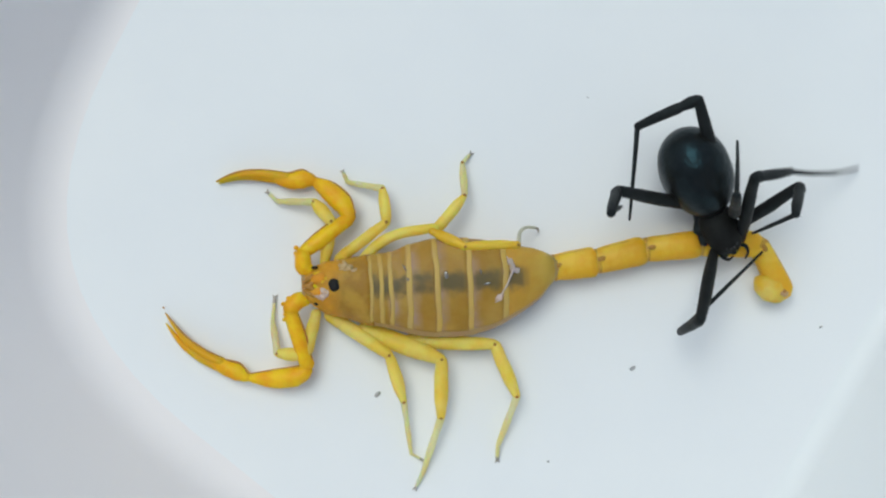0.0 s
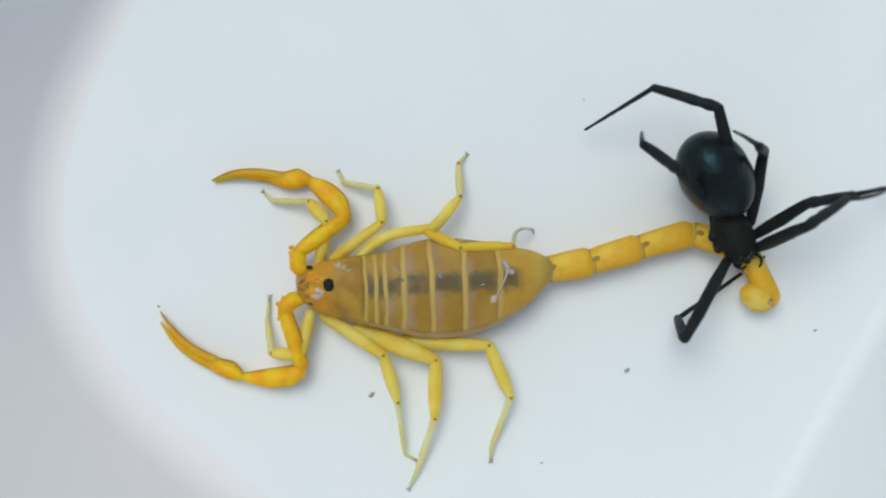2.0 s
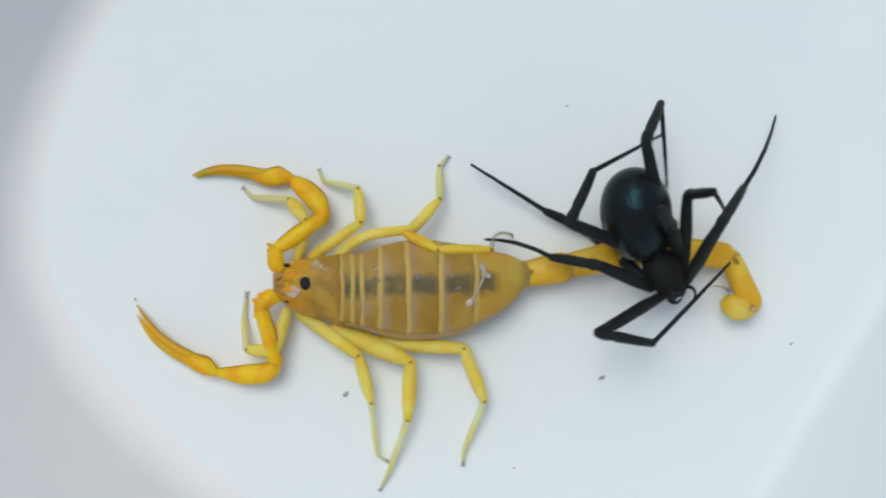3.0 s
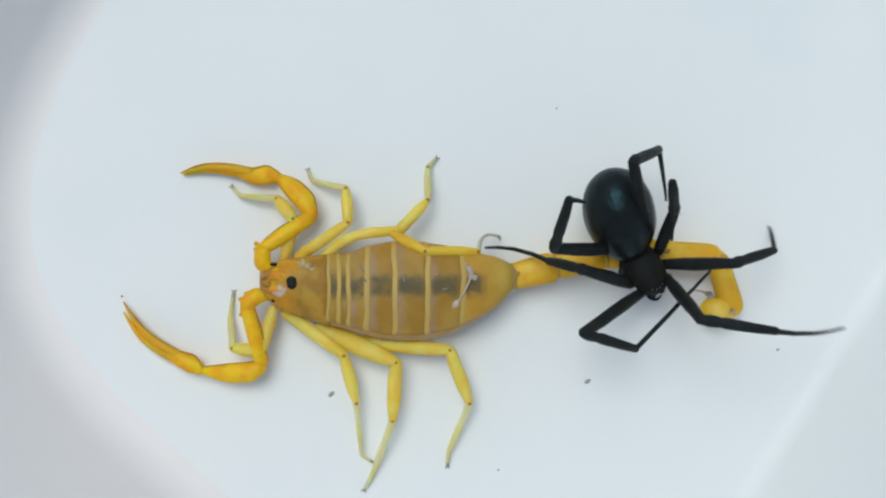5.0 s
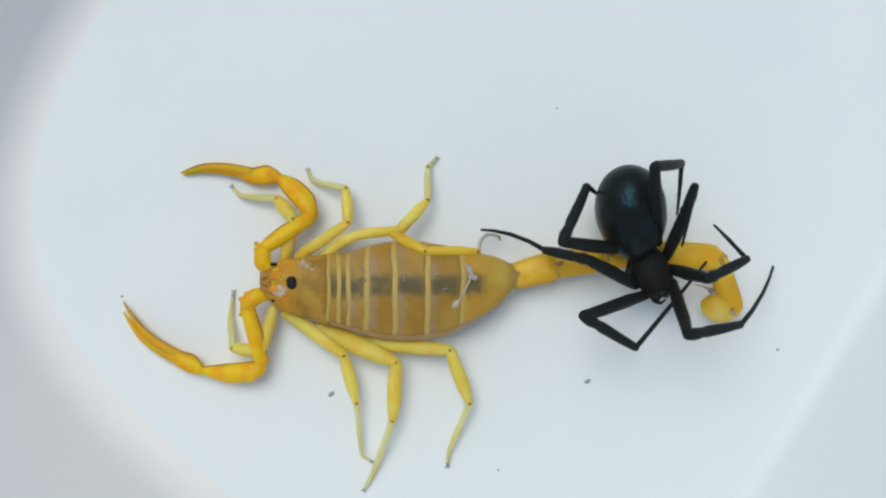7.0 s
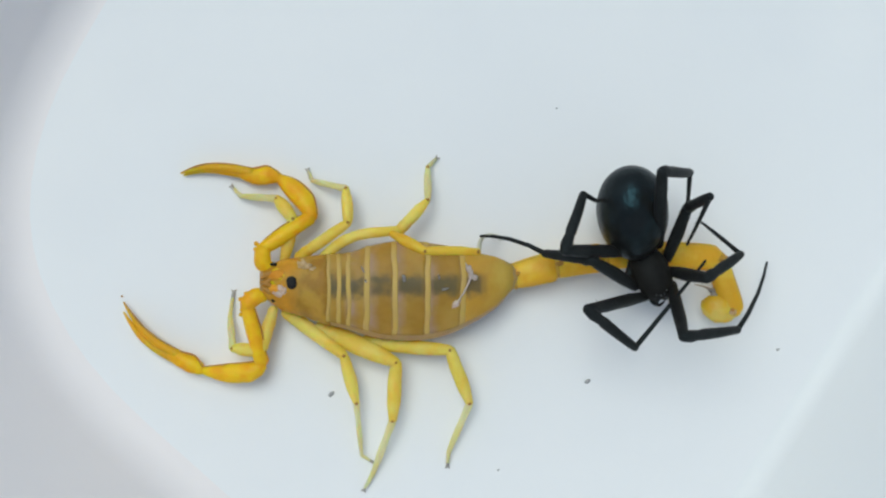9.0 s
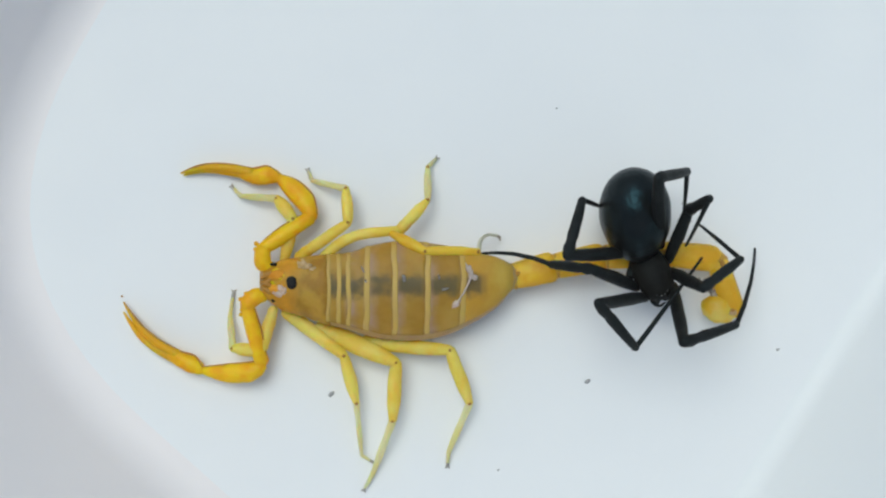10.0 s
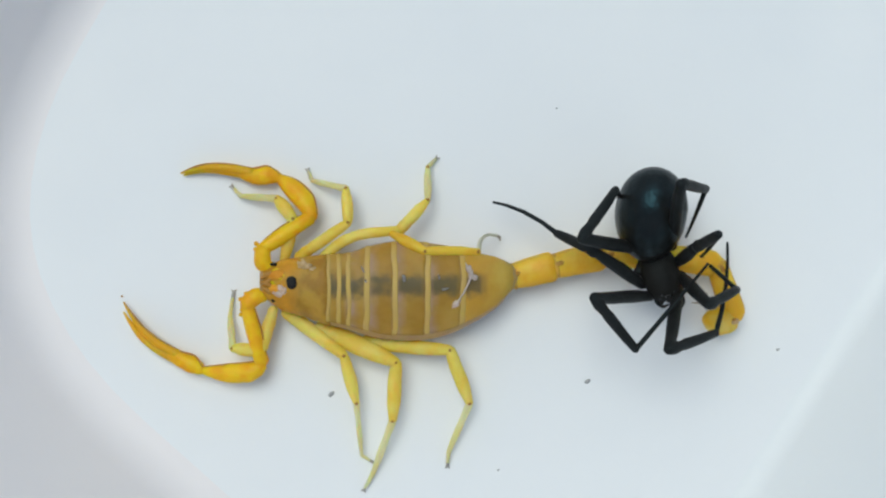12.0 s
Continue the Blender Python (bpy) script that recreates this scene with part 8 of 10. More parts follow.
    walk(SPIDER_LEGS["left 2"][1], [
        (0, pose(-0.00055, 0.0084, 0.0102, 0, -52.9, -57.1)), (0.1, pose(-0.00074, 0.00836, 0.01018, 0, -51.5, -56.4)), (0.2, pose(-0.00093, 0.00832, 0.01018, 0, -50.1, -55.7)),
        (0.3, pose(-0.00112, 0.00828, 0.01016, 0, -48.7, -54.9)), (0.4, pose(-0.00104, 0.00815, 0.01033, 0, -49.4, -58.2)), (0.5, pose(-0.00098, 0.00803, 0.01048, 0, -49.9, -61.6)),
        (0.6, pose(-0.00052, 0.0073, 0.01126, -3.7, 28.2, -46.4)), (0.7, pose(0.00001, 0.00671, 0.01178, 0, 67.4, -40.4)), (0.8, pose(0.00057, 0.00623, 0.01211, 0, 66.9, -58)),
        (0.9, pose(0.00078, 0.00565, 0.01241, 0, 71, -64.5)), (1, pose(0.00116, 0.00536, 0.01253, 0, 72.5, -76.2)), (1.1, pose(0.0001, 0.0044, 0.01285, 128.9, 75.9, 82.5)),
        (1.2, pose(-0.00094, 0.0035, 0.0129, 109.5, 56.2, 94)), (1.3, pose(-0.00092, 0.00499, 0.0125, 72.2, 55.4, 85.1)), (1.4, pose(-0.00071, 0.0066, 0.01173, 35.5, 54.3, 76.9)),
        (1.5, pose(-0.0003, 0.00847, 0.01016, 0, 52.9, 68.7)), (1.6, pose(0.00002, 0.0074, 0.01127, 0, 53.9, 67.3)), (1.7, pose(0.00018, 0.00653, 0.01191, 0, 54.7, 66)),
        (1.8, pose(-0.00012, 0.00664, 0.01181, 0, 45.2, 71.4)), (1.9, pose(-0.00044, 0.00674, 0.01169, 0, 34.6, 75.1)), (2, pose(-0.00075, 0.00686, 0.01155, 0, 22.4, 78.1)),
        (2.1, pose(-0.00207, 0.00664, 0.01126, 0, 12.1, 98.1)), (2.2, pose(-0.00337, 0.00635, 0.01072, 0, 0, 115.9)), (2.3, pose(-0.00294, 0.00769, 0.00984, 0, 7.3, 108.9)),
        (2.4, pose(-0.00207, 0.00996, 0.00554, 0, -50.3, 113.8)), (2.5, pose(-0.0012, 0.01019, 0.00587, 0, -52.4, 107.9)), (2.6, pose(0.00003, 0.00682, 0.01171, 0, -66.6, 97)),
        (2.7, pose(0.00133, 0.00429, 0.01289, 0, -68.5, 75)), (2.8, pose(-0.00116, 0.00461, 0.01257, 0, -70.9, 75.3)), (2.9, pose(-0.00358, 0.00523, 0.01125, 0, -74.4, 69.5)),
        (3, pose(-0.00595, 0.00604, 0.00788, 0, -75.8, 59.4)), (3.1, pose(-0.00617, 0.00577, 0.00772, -7.3, -73.1, 98)), (3.2, pose(-0.00637, 0.00546, 0.0076, 0, -64.6, 119.6)),
        (3.4, pose(-0.00531, 0.00562, 0.00936, 0, -64.9, 110.4)), (3.6, pose(-0.00408, 0.00579, 0.01056, 0, -62.9, 104.2)), (4, pose(-0.00158, 0.0063, 0.01167, 0, -57.7, 93.3)),
        (4.4, pose(0.00103, 0.00698, 0.01163, 0, -50.3, 84.9)), (4.8, pose(0.00388, 0.00788, 0.01006, 4.1, 8.4, 73.6)), (4.9, pose(0.00391, 0.00769, 0.01024, 0, 20.1, 74)),
        (5, pose(0.00396, 0.00752, 0.01038, 0, 29.2, 74.3)), (5.1, pose(0.00391, 0.00725, 0.01066, 0, 35.7, 74.1)), (5.2, pose(0.00387, 0.00701, 0.01089, 0, 41.7, 73.8)),
        (5.3, pose(0.0034, 0.00619, 0.01166, 0, 38.1, 75.1)), (5.4, pose(0.003, 0.00542, 0.0122, 0, 34.2, 76.5)), (5.5, pose(0.00265, 0.00467, 0.01258, 0, 30, 77.9)),
        (5.75, pose(0.00238, 0.00401, 0.01283, 0, 25.2, 79)), (6, pose(0.0025, 0.00371, 0.01287, 0, 25.2, 83.1)), (6.5, pose(0.00255, 0.00374, 0.01285, 0, 28, 85.2)),
        (7, pose(0.0026, 0.00379, 0.01283, 0, 30.7, 87.5)), (7.6, pose(0.00246, 0.00382, 0.01285, 0, 32, 90.2)), (8.2, pose(0.0023, 0.00384, 0.01288, 0, 33.1, 92.8)),
        (8.8, pose(0.00214, 0.00387, 0.0129, 0, 34.3, 95.3)), (9.2, pose(0.00229, 0.00375, 0.0129, 0, 33.4, 97.8)), (9.5, pose(0.00255, 0.00352, 0.01289, 0, 31.1, 99.6)),
        (9.75, pose(0.00271, 0.00331, 0.01289, 0, 29, 100.5)), (10, pose(0.0028, 0.0031, 0.0129, 0, 26.9, 100.7)), (10.25, pose(0.0029, 0.003, 0.01288, 0, 31.5, 96.5)),
        (10.5, pose(0.00297, 0.00296, 0.01287, 0, 35.6, 91.3)), (10.75, pose(0.00307, 0.00274, 0.01286, 0, 37.2, 93.6)), (11, pose(0.00315, 0.00247, 0.01286, 0, 38.2, 95.4)),
        (11.5, pose(0.00333, 0.0026, 0.01279, 0, 42.6, 92.5)), (12, pose(0.00398, 0.00276, 0.01255, 0, 45.8, 95.3)),
    ])
    walk(SPIDER_LEGS["left 2"][2], [
        (0, pose(0.00142, 0.00536, 0.01498, 0, 67.9, -79.6)), (0.1, pose(0.00133, 0.00525, 0.01488, 0, 69.2, -79.4)), (0.2, pose(0.00124, 0.00514, 0.01478, 0, 70.4, -79.2)),
        (0.3, pose(0.00115, 0.00504, 0.01467, 0, 71.6, -78.9)), (0.4, pose(0.00101, 0.00482, 0.01489, 0, 70.3, -79.8)), (0.5, pose(0.00085, 0.00463, 0.01507, 0, 69, -80.7)),
        (0.6, pose(0.00313, 0.00347, 0.00843, -34.9, 31.2, -136)), (0.7, pose(0.00177, 0.00522, 0.00624, 0, 47.3, -85.6)), (0.8, pose(0.00182, 0.00423, 0.0066, 0, 51.4, -87)),
        (0.9, pose(0.00162, 0.00389, 0.00674, -7.1, 53.4, -132.9)), (1, pose(0.00159, 0.00362, 0.00681, -46.2, 54.5, 156.7)), (1.1, pose(0.00029, 0.00585, 0.00703, -48.2, 57, 118.4)),
        (1.2, pose(-0.00117, 0.00683, 0.00791, -27, 46.2, 107.3)), (1.3, pose(-0.00063, 0.00838, 0.00756, -1.6, 48.8, 101)), (1.4, pose(0.00008, 0.01001, 0.00686, 0, 51.3, 94.5)),
        (1.5, pose(0.00102, 0.01184, 0.00538, 0, 43.3, 88.2)), (1.6, pose(0.00138, 0.01067, 0.00642, 0, 52.1, 74.1)), (1.7, pose(0.00159, 0.0097, 0.00702, 0, 52.7, 60.6)),
        (1.8, pose(0.00123, 0.01065, 0.00756, 0, 47.2, 68)), (1.9, pose(0.00083, 0.01152, 0.00828, 0, 41.1, 74)), (2, pose(0.00039, 0.01229, 0.00926, 0, 34.5, 78.8)),
        (2.1, pose(-0.0029, 0.01245, 0.01, 0, 36.6, 98)), (2.2, pose(-0.00599, 0.01175, 0.01072, 0, 30.8, 118.1)), (2.3, pose(-0.00487, 0.01332, 0.00908, 0, 30.9, 111)),
        (2.4, pose(-0.00362, 0.01346, 0.01016, 0, 28.4, 104.4)), (2.5, pose(-0.00232, 0.01367, 0.01062, 0, 25, 98.1)), (2.6, pose(-0.00026, 0.00918, 0.01722, 0, 32.8, 89.9)),
        (2.7, pose(0.0019, 0.00641, 0.01848, 0, 40.9, 81.3)), (2.8, pose(-0.00066, 0.00651, 0.01824, 0, 51.9, 71.5)), (2.9, pose(-0.00302, 0.00674, 0.01702, 0, 60.8, 53.9)),
        (3, pose(-0.0052, 0.00731, 0.0137, 0, 64.2, 24.3)), (3.1, pose(-0.00641, 0.00749, 0.01346, 0, 63.6, 54.1)), (3.2, pose(-0.00764, 0.00769, 0.01302, 0, 57.3, 77.5)),
        (3.4, pose(-0.0062, 0.00801, 0.01479, 0, 56.9, 78.8)), (3.6, pose(-0.00475, 0.00844, 0.0159, 0, 56.4, 79.9)), (4, pose(-0.00177, 0.0095, 0.01675, 0, 55.3, 82)),
        (4.4, pose(0.00137, 0.0108, 0.01625, 0, 53.7, 84.1)), (4.8, pose(0.00555, 0.01358, 0.00919, 0, 50.8, 86.8)), (4.9, pose(0.00547, 0.01311, 0.00818, 0, 60.5, 98.6)),
        (5, pose(0.00538, 0.01257, 0.00745, 0, 68.1, 119.7)), (5.1, pose(0.00524, 0.01194, 0.00716, 0, 63, 150.8)), (5.2, pose(0.00512, 0.01131, 0.00689, 0, 55.1, -177.7)),
        (5.3, pose(0.00461, 0.01076, 0.00796, 0, 66.3, -173.7)), (5.4, pose(0.00416, 0.01024, 0.00882, 0, 66.3, -168.7)), (5.5, pose(0.00374, 0.00975, 0.00958, 0, 66.2, -164)),
        (5.75, pose(0.00341, 0.00934, 0.01027, 0, 64.1, -172.8)), (6, pose(0.00316, 0.0091, 0.01031, 0, 61.2, -179.8)), (6.5, pose(0.00299, 0.00902, 0.01003, 0, 59.9, -178.8)),
        (7, pose(0.00283, 0.00894, 0.00976, 0, 58.7, -177.9)), (7.6, pose(0.00244, 0.00891, 0.00968, 0, 58.2, -174)), (8.2, pose(0.00206, 0.00886, 0.0096, 0, 57.6, -170.1)),
        (8.8, pose(0.00169, 0.0088, 0.00952, 0, 56.9, -166.4)), (9.2, pose(0.00161, 0.00871, 0.00959, 0, 55.8, -164.9)), (9.5, pose(0.00169, 0.00858, 0.00979, 0, 54.6, -164.4)),
        (9.75, pose(0.00175, 0.00847, 0.00999, 0, 53.6, -164.1)), (10, pose(0.00181, 0.00836, 0.01018, 0, 52.6, -163.7)), (10.25, pose(0.00232, 0.00808, 0.00975, 0, 52.7, -163.9)),
        (10.5, pose(0.00286, 0.00784, 0.00938, 0, 52.7, -164)), (10.75, pose(0.00277, 0.00751, 0.00923, 0, 55, -163.2)), (11, pose(0.00271, 0.00716, 0.00915, 0, 57.4, -162.4)),
        (11.5, pose(0.00314, 0.00702, 0.00874, 0, 56.7, -160)), (12, pose(0.0036, 0.00692, 0.00825, 0, 56.1, -157.6)),
    ])
    walk(SPIDER_LEGS["left 3"][0], [
        (0, pose(-0.0006, 0.0022, 0.0048, 0, -77, -118.9)), (0.1, pose(-0.0006, 0.0022, 0.0048, 0, -77.1, -121.7)), (0.2, pose(-0.0006, 0.0022, 0.0048, 0, -77.2, -124.1)),
        (0.3, pose(-0.0006, 0.0022, 0.0048, 0, -77.1, -126.7)), (0.4, pose(-0.0006, 0.0022, 0.0048, 0, -77.5, -125.2)), (0.5, pose(-0.0006, 0.0022, 0.0048, 0, -77.7, -123.5)),
        (0.6, pose(-0.0006, 0.0022, 0.0048, 0, -70.5, -152)), (0.7, pose(-0.0006, 0.0022, 0.0048, 0, -60.6, -163.3)), (0.8, pose(-0.0006, 0.0022, 0.0048, 0, -48.6, -169.1)),
        (0.9, pose(-0.0006, 0.0022, 0.0048, 0, -56.8, 166.2)), (1, pose(-0.0006, 0.0022, 0.0048, 0, -44.3, 136.8)), (1.1, pose(-0.0006, 0.0022, 0.0048, 0, -65, 167.4)),
        (1.2, pose(-0.0006, 0.0022, 0.0048, -17.1, -67.4, -141.7)), (1.3, pose(-0.0006, 0.0022, 0.0048, 0, -67.7, -168.3)), (1.4, pose(-0.0006, 0.0022, 0.0048, 0, -64.2, 166.8)),
        (1.5, pose(-0.0006, 0.0022, 0.0048, 0, -57.1, 147.3)), (1.6, pose(-0.0006, 0.0022, 0.0048, 0, -62.6, 158.2)), (1.7, pose(-0.0006, 0.0022, 0.0048, 0, -64.7, 171.8)),
        (1.8, pose(-0.0006, 0.0022, 0.0048, 0, -54.6, 164.1)), (1.9, pose(-0.0006, 0.0022, 0.0048, 0, -42.2, 158.6)), (2, pose(-0.0006, 0.0022, 0.0048, 0, -22.4, 153)),
        (2.1, pose(-0.0006, 0.0022, 0.0048, 0, -53.3, 169)), (2.2, pose(-0.0006, 0.0022, 0.0048, 0, -70.7, -166.8)), (2.3, pose(-0.0006, 0.0022, 0.0048, 0, -60.6, 170.3)),
        (2.4, pose(-0.0006, 0.0022, 0.0048, 0, -47, 155.3)), (2.5, pose(-0.0006, 0.0022, 0.0048, 0, -24.3, 142.5)), (2.6, pose(-0.0006, 0.0022, 0.0048, 0, -59.9, 143.1)),
        (2.7, pose(-0.0006, 0.0022, 0.0048, 0, -78.3, 147.1)), (2.8, pose(-0.0006, 0.0022, 0.0048, 0, -76.4, 164.8)), (2.9, pose(-0.0006, 0.0022, 0.0048, 0, -69.9, 174.5)),
        (3, pose(-0.0006, 0.0022, 0.0048, 0, -63, -180)), (3.1, pose(-0.0006, 0.0022, 0.0048, 0, -63.5, 175.2)), (3.2, pose(-0.0006, 0.0022, 0.0048, 0, -63.8, 170.1)),
        (3.4, pose(-0.0006, 0.0022, 0.0048, 0, -63.4, 165.3)), (3.6, pose(-0.0006, 0.0022, 0.0048, 0, -62.8, 160.6)), (4, pose(-0.0006, 0.0022, 0.0048, 0, -61.2, 151.6)),
        (4.4, pose(-0.0006, 0.0022, 0.0048, 0, -59, 143.5)), (4.8, pose(-0.0006, 0.0022, 0.0048, 0, -56.1, 136.3)), (4.9, pose(-0.0006, 0.0022, 0.0048, 0, -57.1, 139)),
        (5, pose(-0.0006, 0.0022, 0.0048, 0, -58.1, 141.6)), (5.1, pose(-0.0006, 0.0022, 0.0048, 0, -53.9, 142.4)), (5.2, pose(-0.0006, 0.0022, 0.0048, 0, -44.4, 141.7)),
        (5.3, pose(-0.0006, 0.0022, 0.0048, 0, -46.9, 144.7)), (5.4, pose(-0.0006, 0.0022, 0.0048, 0, -49.1, 147.7)), (5.5, pose(-0.0006, 0.0022, 0.0048, 0, -51.2, 150.7)),
        (5.75, pose(-0.0006, 0.0022, 0.0048, 0, -54.6, 150.4)), (6, pose(-0.0006, 0.0022, 0.0048, 0, -57.9, 150)), (6.5, pose(-0.0006, 0.0022, 0.0048, 0, -57.5, 148.1)),
        (7, pose(-0.0006, 0.0022, 0.0048, 0, -57, 146.2)), (7.6, pose(-0.0006, 0.0022, 0.0048, 0, -54.1, 145.9)), (8.2, pose(-0.0006, 0.0022, 0.0048, 0, -51.1, 145.6)),
        (8.8, pose(-0.0006, 0.0022, 0.0048, 0, -47.8, 145.3)), (9.2, pose(-0.0006, 0.0022, 0.0048, 0, -47.2, 145.4)), (9.5, pose(-0.0006, 0.0022, 0.0048, 0, -48, 145.6)),
        (9.75, pose(-0.0006, 0.0022, 0.0048, 0, -48.7, 145.8)), (10, pose(-0.0006, 0.0022, 0.0048, 0, -49.4, 146.1)), (10.25, pose(-0.0006, 0.0022, 0.0048, 0, -56.1, 146.1)),
        (10.5, pose(-0.0006, 0.0022, 0.0048, 0, -62.1, 145.1)), (10.75, pose(-0.0006, 0.0022, 0.0048, 0, -66.5, 148.2)), (11, pose(-0.0006, 0.0022, 0.0048, 0, -70.6, 151.9)),
        (11.5, pose(-0.0006, 0.0022, 0.0048, 0, -74.5, 152.6)), (12, pose(-0.0006, 0.0022, 0.0048, 0, -78.3, 152.8)),
    ])
    walk(SPIDER_LEGS["left 3"][1], [
        (0, pose(-0.00149, 0.00059, 0.01279, 0, -72.3, -164.1)), (0.1, pose(-0.00156, 0.00064, 0.01279, 0, -71.2, -162.5)), (0.2, pose(-0.00162, 0.00069, 0.0128, 0, -70.1, -161.2)),
        (0.3, pose(-0.00169, 0.00073, 0.01279, 0, -69, -160.3)), (0.4, pose(-0.00162, 0.00075, 0.0128, 0, -70.4, -166.1)), (0.5, pose(-0.00156, 0.00075, 0.01281, 0, -71.7, -172.5)),
        (0.6, pose(-0.00301, 0.00092, 0.01253, 0, -77.6, -172.9)), (0.7, pose(-0.00446, 0.00104, 0.01194, 0, -83.1, 179.7)), (0.8, pose(-0.00592, 0.00117, 0.01095, 19.2, -85.3, 130.3)),
        (0.9, pose(-0.00496, 0.00328, 0.01166, -29.9, -66.6, -149.6)), (1, pose(-0.00487, 0.00622, 0.01053, -6.3, -40.8, -141.9)), (1.1, pose(-0.00398, 0.00296, 0.01223, 0, -51.9, -134.4)),
        (1.2, pose(-0.00307, 0.00025, 0.01237, 0, -60.7, -125.5)), (1.3, pose(-0.00365, 0.00157, 0.01239, 0, -69.3, -140.3)), (1.4, pose(-0.00407, 0.00302, 0.01218, 0, -75.6, -168.7)),
        (1.5, pose(-0.00434, 0.0046, 0.01169, 14.6, -75.9, 145.4)), (1.6, pose(-0.0041, 0.0036, 0.01208, 0, -65.7, 178.8)), (1.7, pose(-0.00407, 0.0027, 0.01221, 0, -49, -176.1)),
        (1.8, pose(-0.00517, 0.0035, 0.01148, 0, -59.2, -163.2)), (1.9, pose(-0.00626, 0.00441, 0.01031, 0, -66.3, -144)), (2, pose(-0.00735, 0.00565, 0.00792, 0, -69.6, -116.1)),
        (2.1, pose(-0.00541, 0.00314, 0.01137, 0, -67.9, -129.9)), (2.2, pose(-0.00324, 0.00158, 0.01254, 0, -64.5, -140.3)), (2.3, pose(-0.00456, 0.00288, 0.01195, 0, -64.3, -141.4)),
        (2.4, pose(-0.00568, 0.00454, 0.01079, 0, -63.9, -142.6)), (2.5, pose(-0.00653, 0.00675, 0.00818, 0, -63.2, -144)), (2.6, pose(-0.00389, 0.00467, 0.01189, 40.2, -54.7, 143.9)),
        (2.7, pose(-0.002, 0.00311, 0.01283, 47.2, -22.6, 106.7)), (2.8, pose(-0.00246, 0.00271, 0.01277, 6.5, -40.5, 126.7)), (2.9, pose(-0.00341, 0.00247, 0.0125, 0, -59.8, 156.9)),
        (3, pose(-0.00432, 0.0022, 0.01211, -9.7, -63.2, -158.5)), (3.1, pose(-0.00424, 0.00251, 0.01214, 0, -64.5, -159.8)), (3.2, pose(-0.00416, 0.00282, 0.01216, 0, -65.6, -161.5)),
        (3.4, pose(-0.00415, 0.00313, 0.01213, 0, -65.2, -166.1)), (3.6, pose(-0.00413, 0.00344, 0.0121, 0, -64.7, -170.3)), (4, pose(-0.00407, 0.00408, 0.01199, 0, -63.3, -178.6)),
        (4.4, pose(-0.004, 0.00471, 0.01183, 0, -61.4, 173.8)), (4.8, pose(-0.00391, 0.00536, 0.01161, 0, -59.1, 166.9)), (4.9, pose(-0.00396, 0.00512, 0.01169, 0, -59.3, 169.6)),
        (5, pose(-0.004, 0.00489, 0.01176, 0, -59.4, 172.3)), (5.1, pose(-0.00443, 0.00515, 0.01142, 0, -61.4, 164.9)), (5.2, pose(-0.00519, 0.00583, 0.01054, 0, -62.9, 150.7)),
        (5.3, pose(-0.00517, 0.00544, 0.01079, 0, -60.3, 151.8)), (5.4, pose(-0.00514, 0.00507, 0.011, 0, -57.7, 152.9)), (5.5, pose(-0.00508, 0.00471, 0.01119, 0, -55.1, 154)),
        (5.75, pose(-0.00473, 0.00454, 0.01149, 0, -57.1, 154.5)), (6, pose(-0.00437, 0.00438, 0.01175, 0, -58.8, 154.9)), (6.5, pose(-0.00434, 0.00453, 0.01171, 0, -60.9, 155)),
        (7, pose(-0.00431, 0.00468, 0.01168, 0, -62.8, 155.1)), (7.6, pose(-0.00458, 0.0049, 0.01144, 0, -69, 147.9)), (8.2, pose(-0.00485, 0.00511, 0.01118, 0, -74.1, 134.3)),
        (8.8, pose(-0.00513, 0.00533, 0.01088, 0, -76.2, 111.3)), (9.2, pose(-0.00519, 0.00536, 0.01082, 0, -76.4, 103.7)), (9.5, pose(-0.00513, 0.0053, 0.01089, 0, -76.8, 107.7)),
        (9.75, pose(-0.00508, 0.00524, 0.01096, 0, -77.2, 111.3)), (10, pose(-0.00503, 0.00517, 0.01103, 0, -77.1, 114.9)), (10.25, pose(-0.0044, 0.00475, 0.0116, 0, -74.4, 113.5)),
        (10.5, pose(-0.00374, 0.0044, 0.01205, 0, -69.7, 113.5)), (10.75, pose(-0.00338, 0.00393, 0.01232, 0, -70, 120.2)), (11, pose(-0.00301, 0.00349, 0.01253, 0, -70, 126.8)),
        (11.5, pose(-0.00255, 0.00321, 0.0127, 0, -72.2, 126.8)), (12, pose(-0.00207, 0.00296, 0.01283, 0, -73.5, 125.7)),
    ])
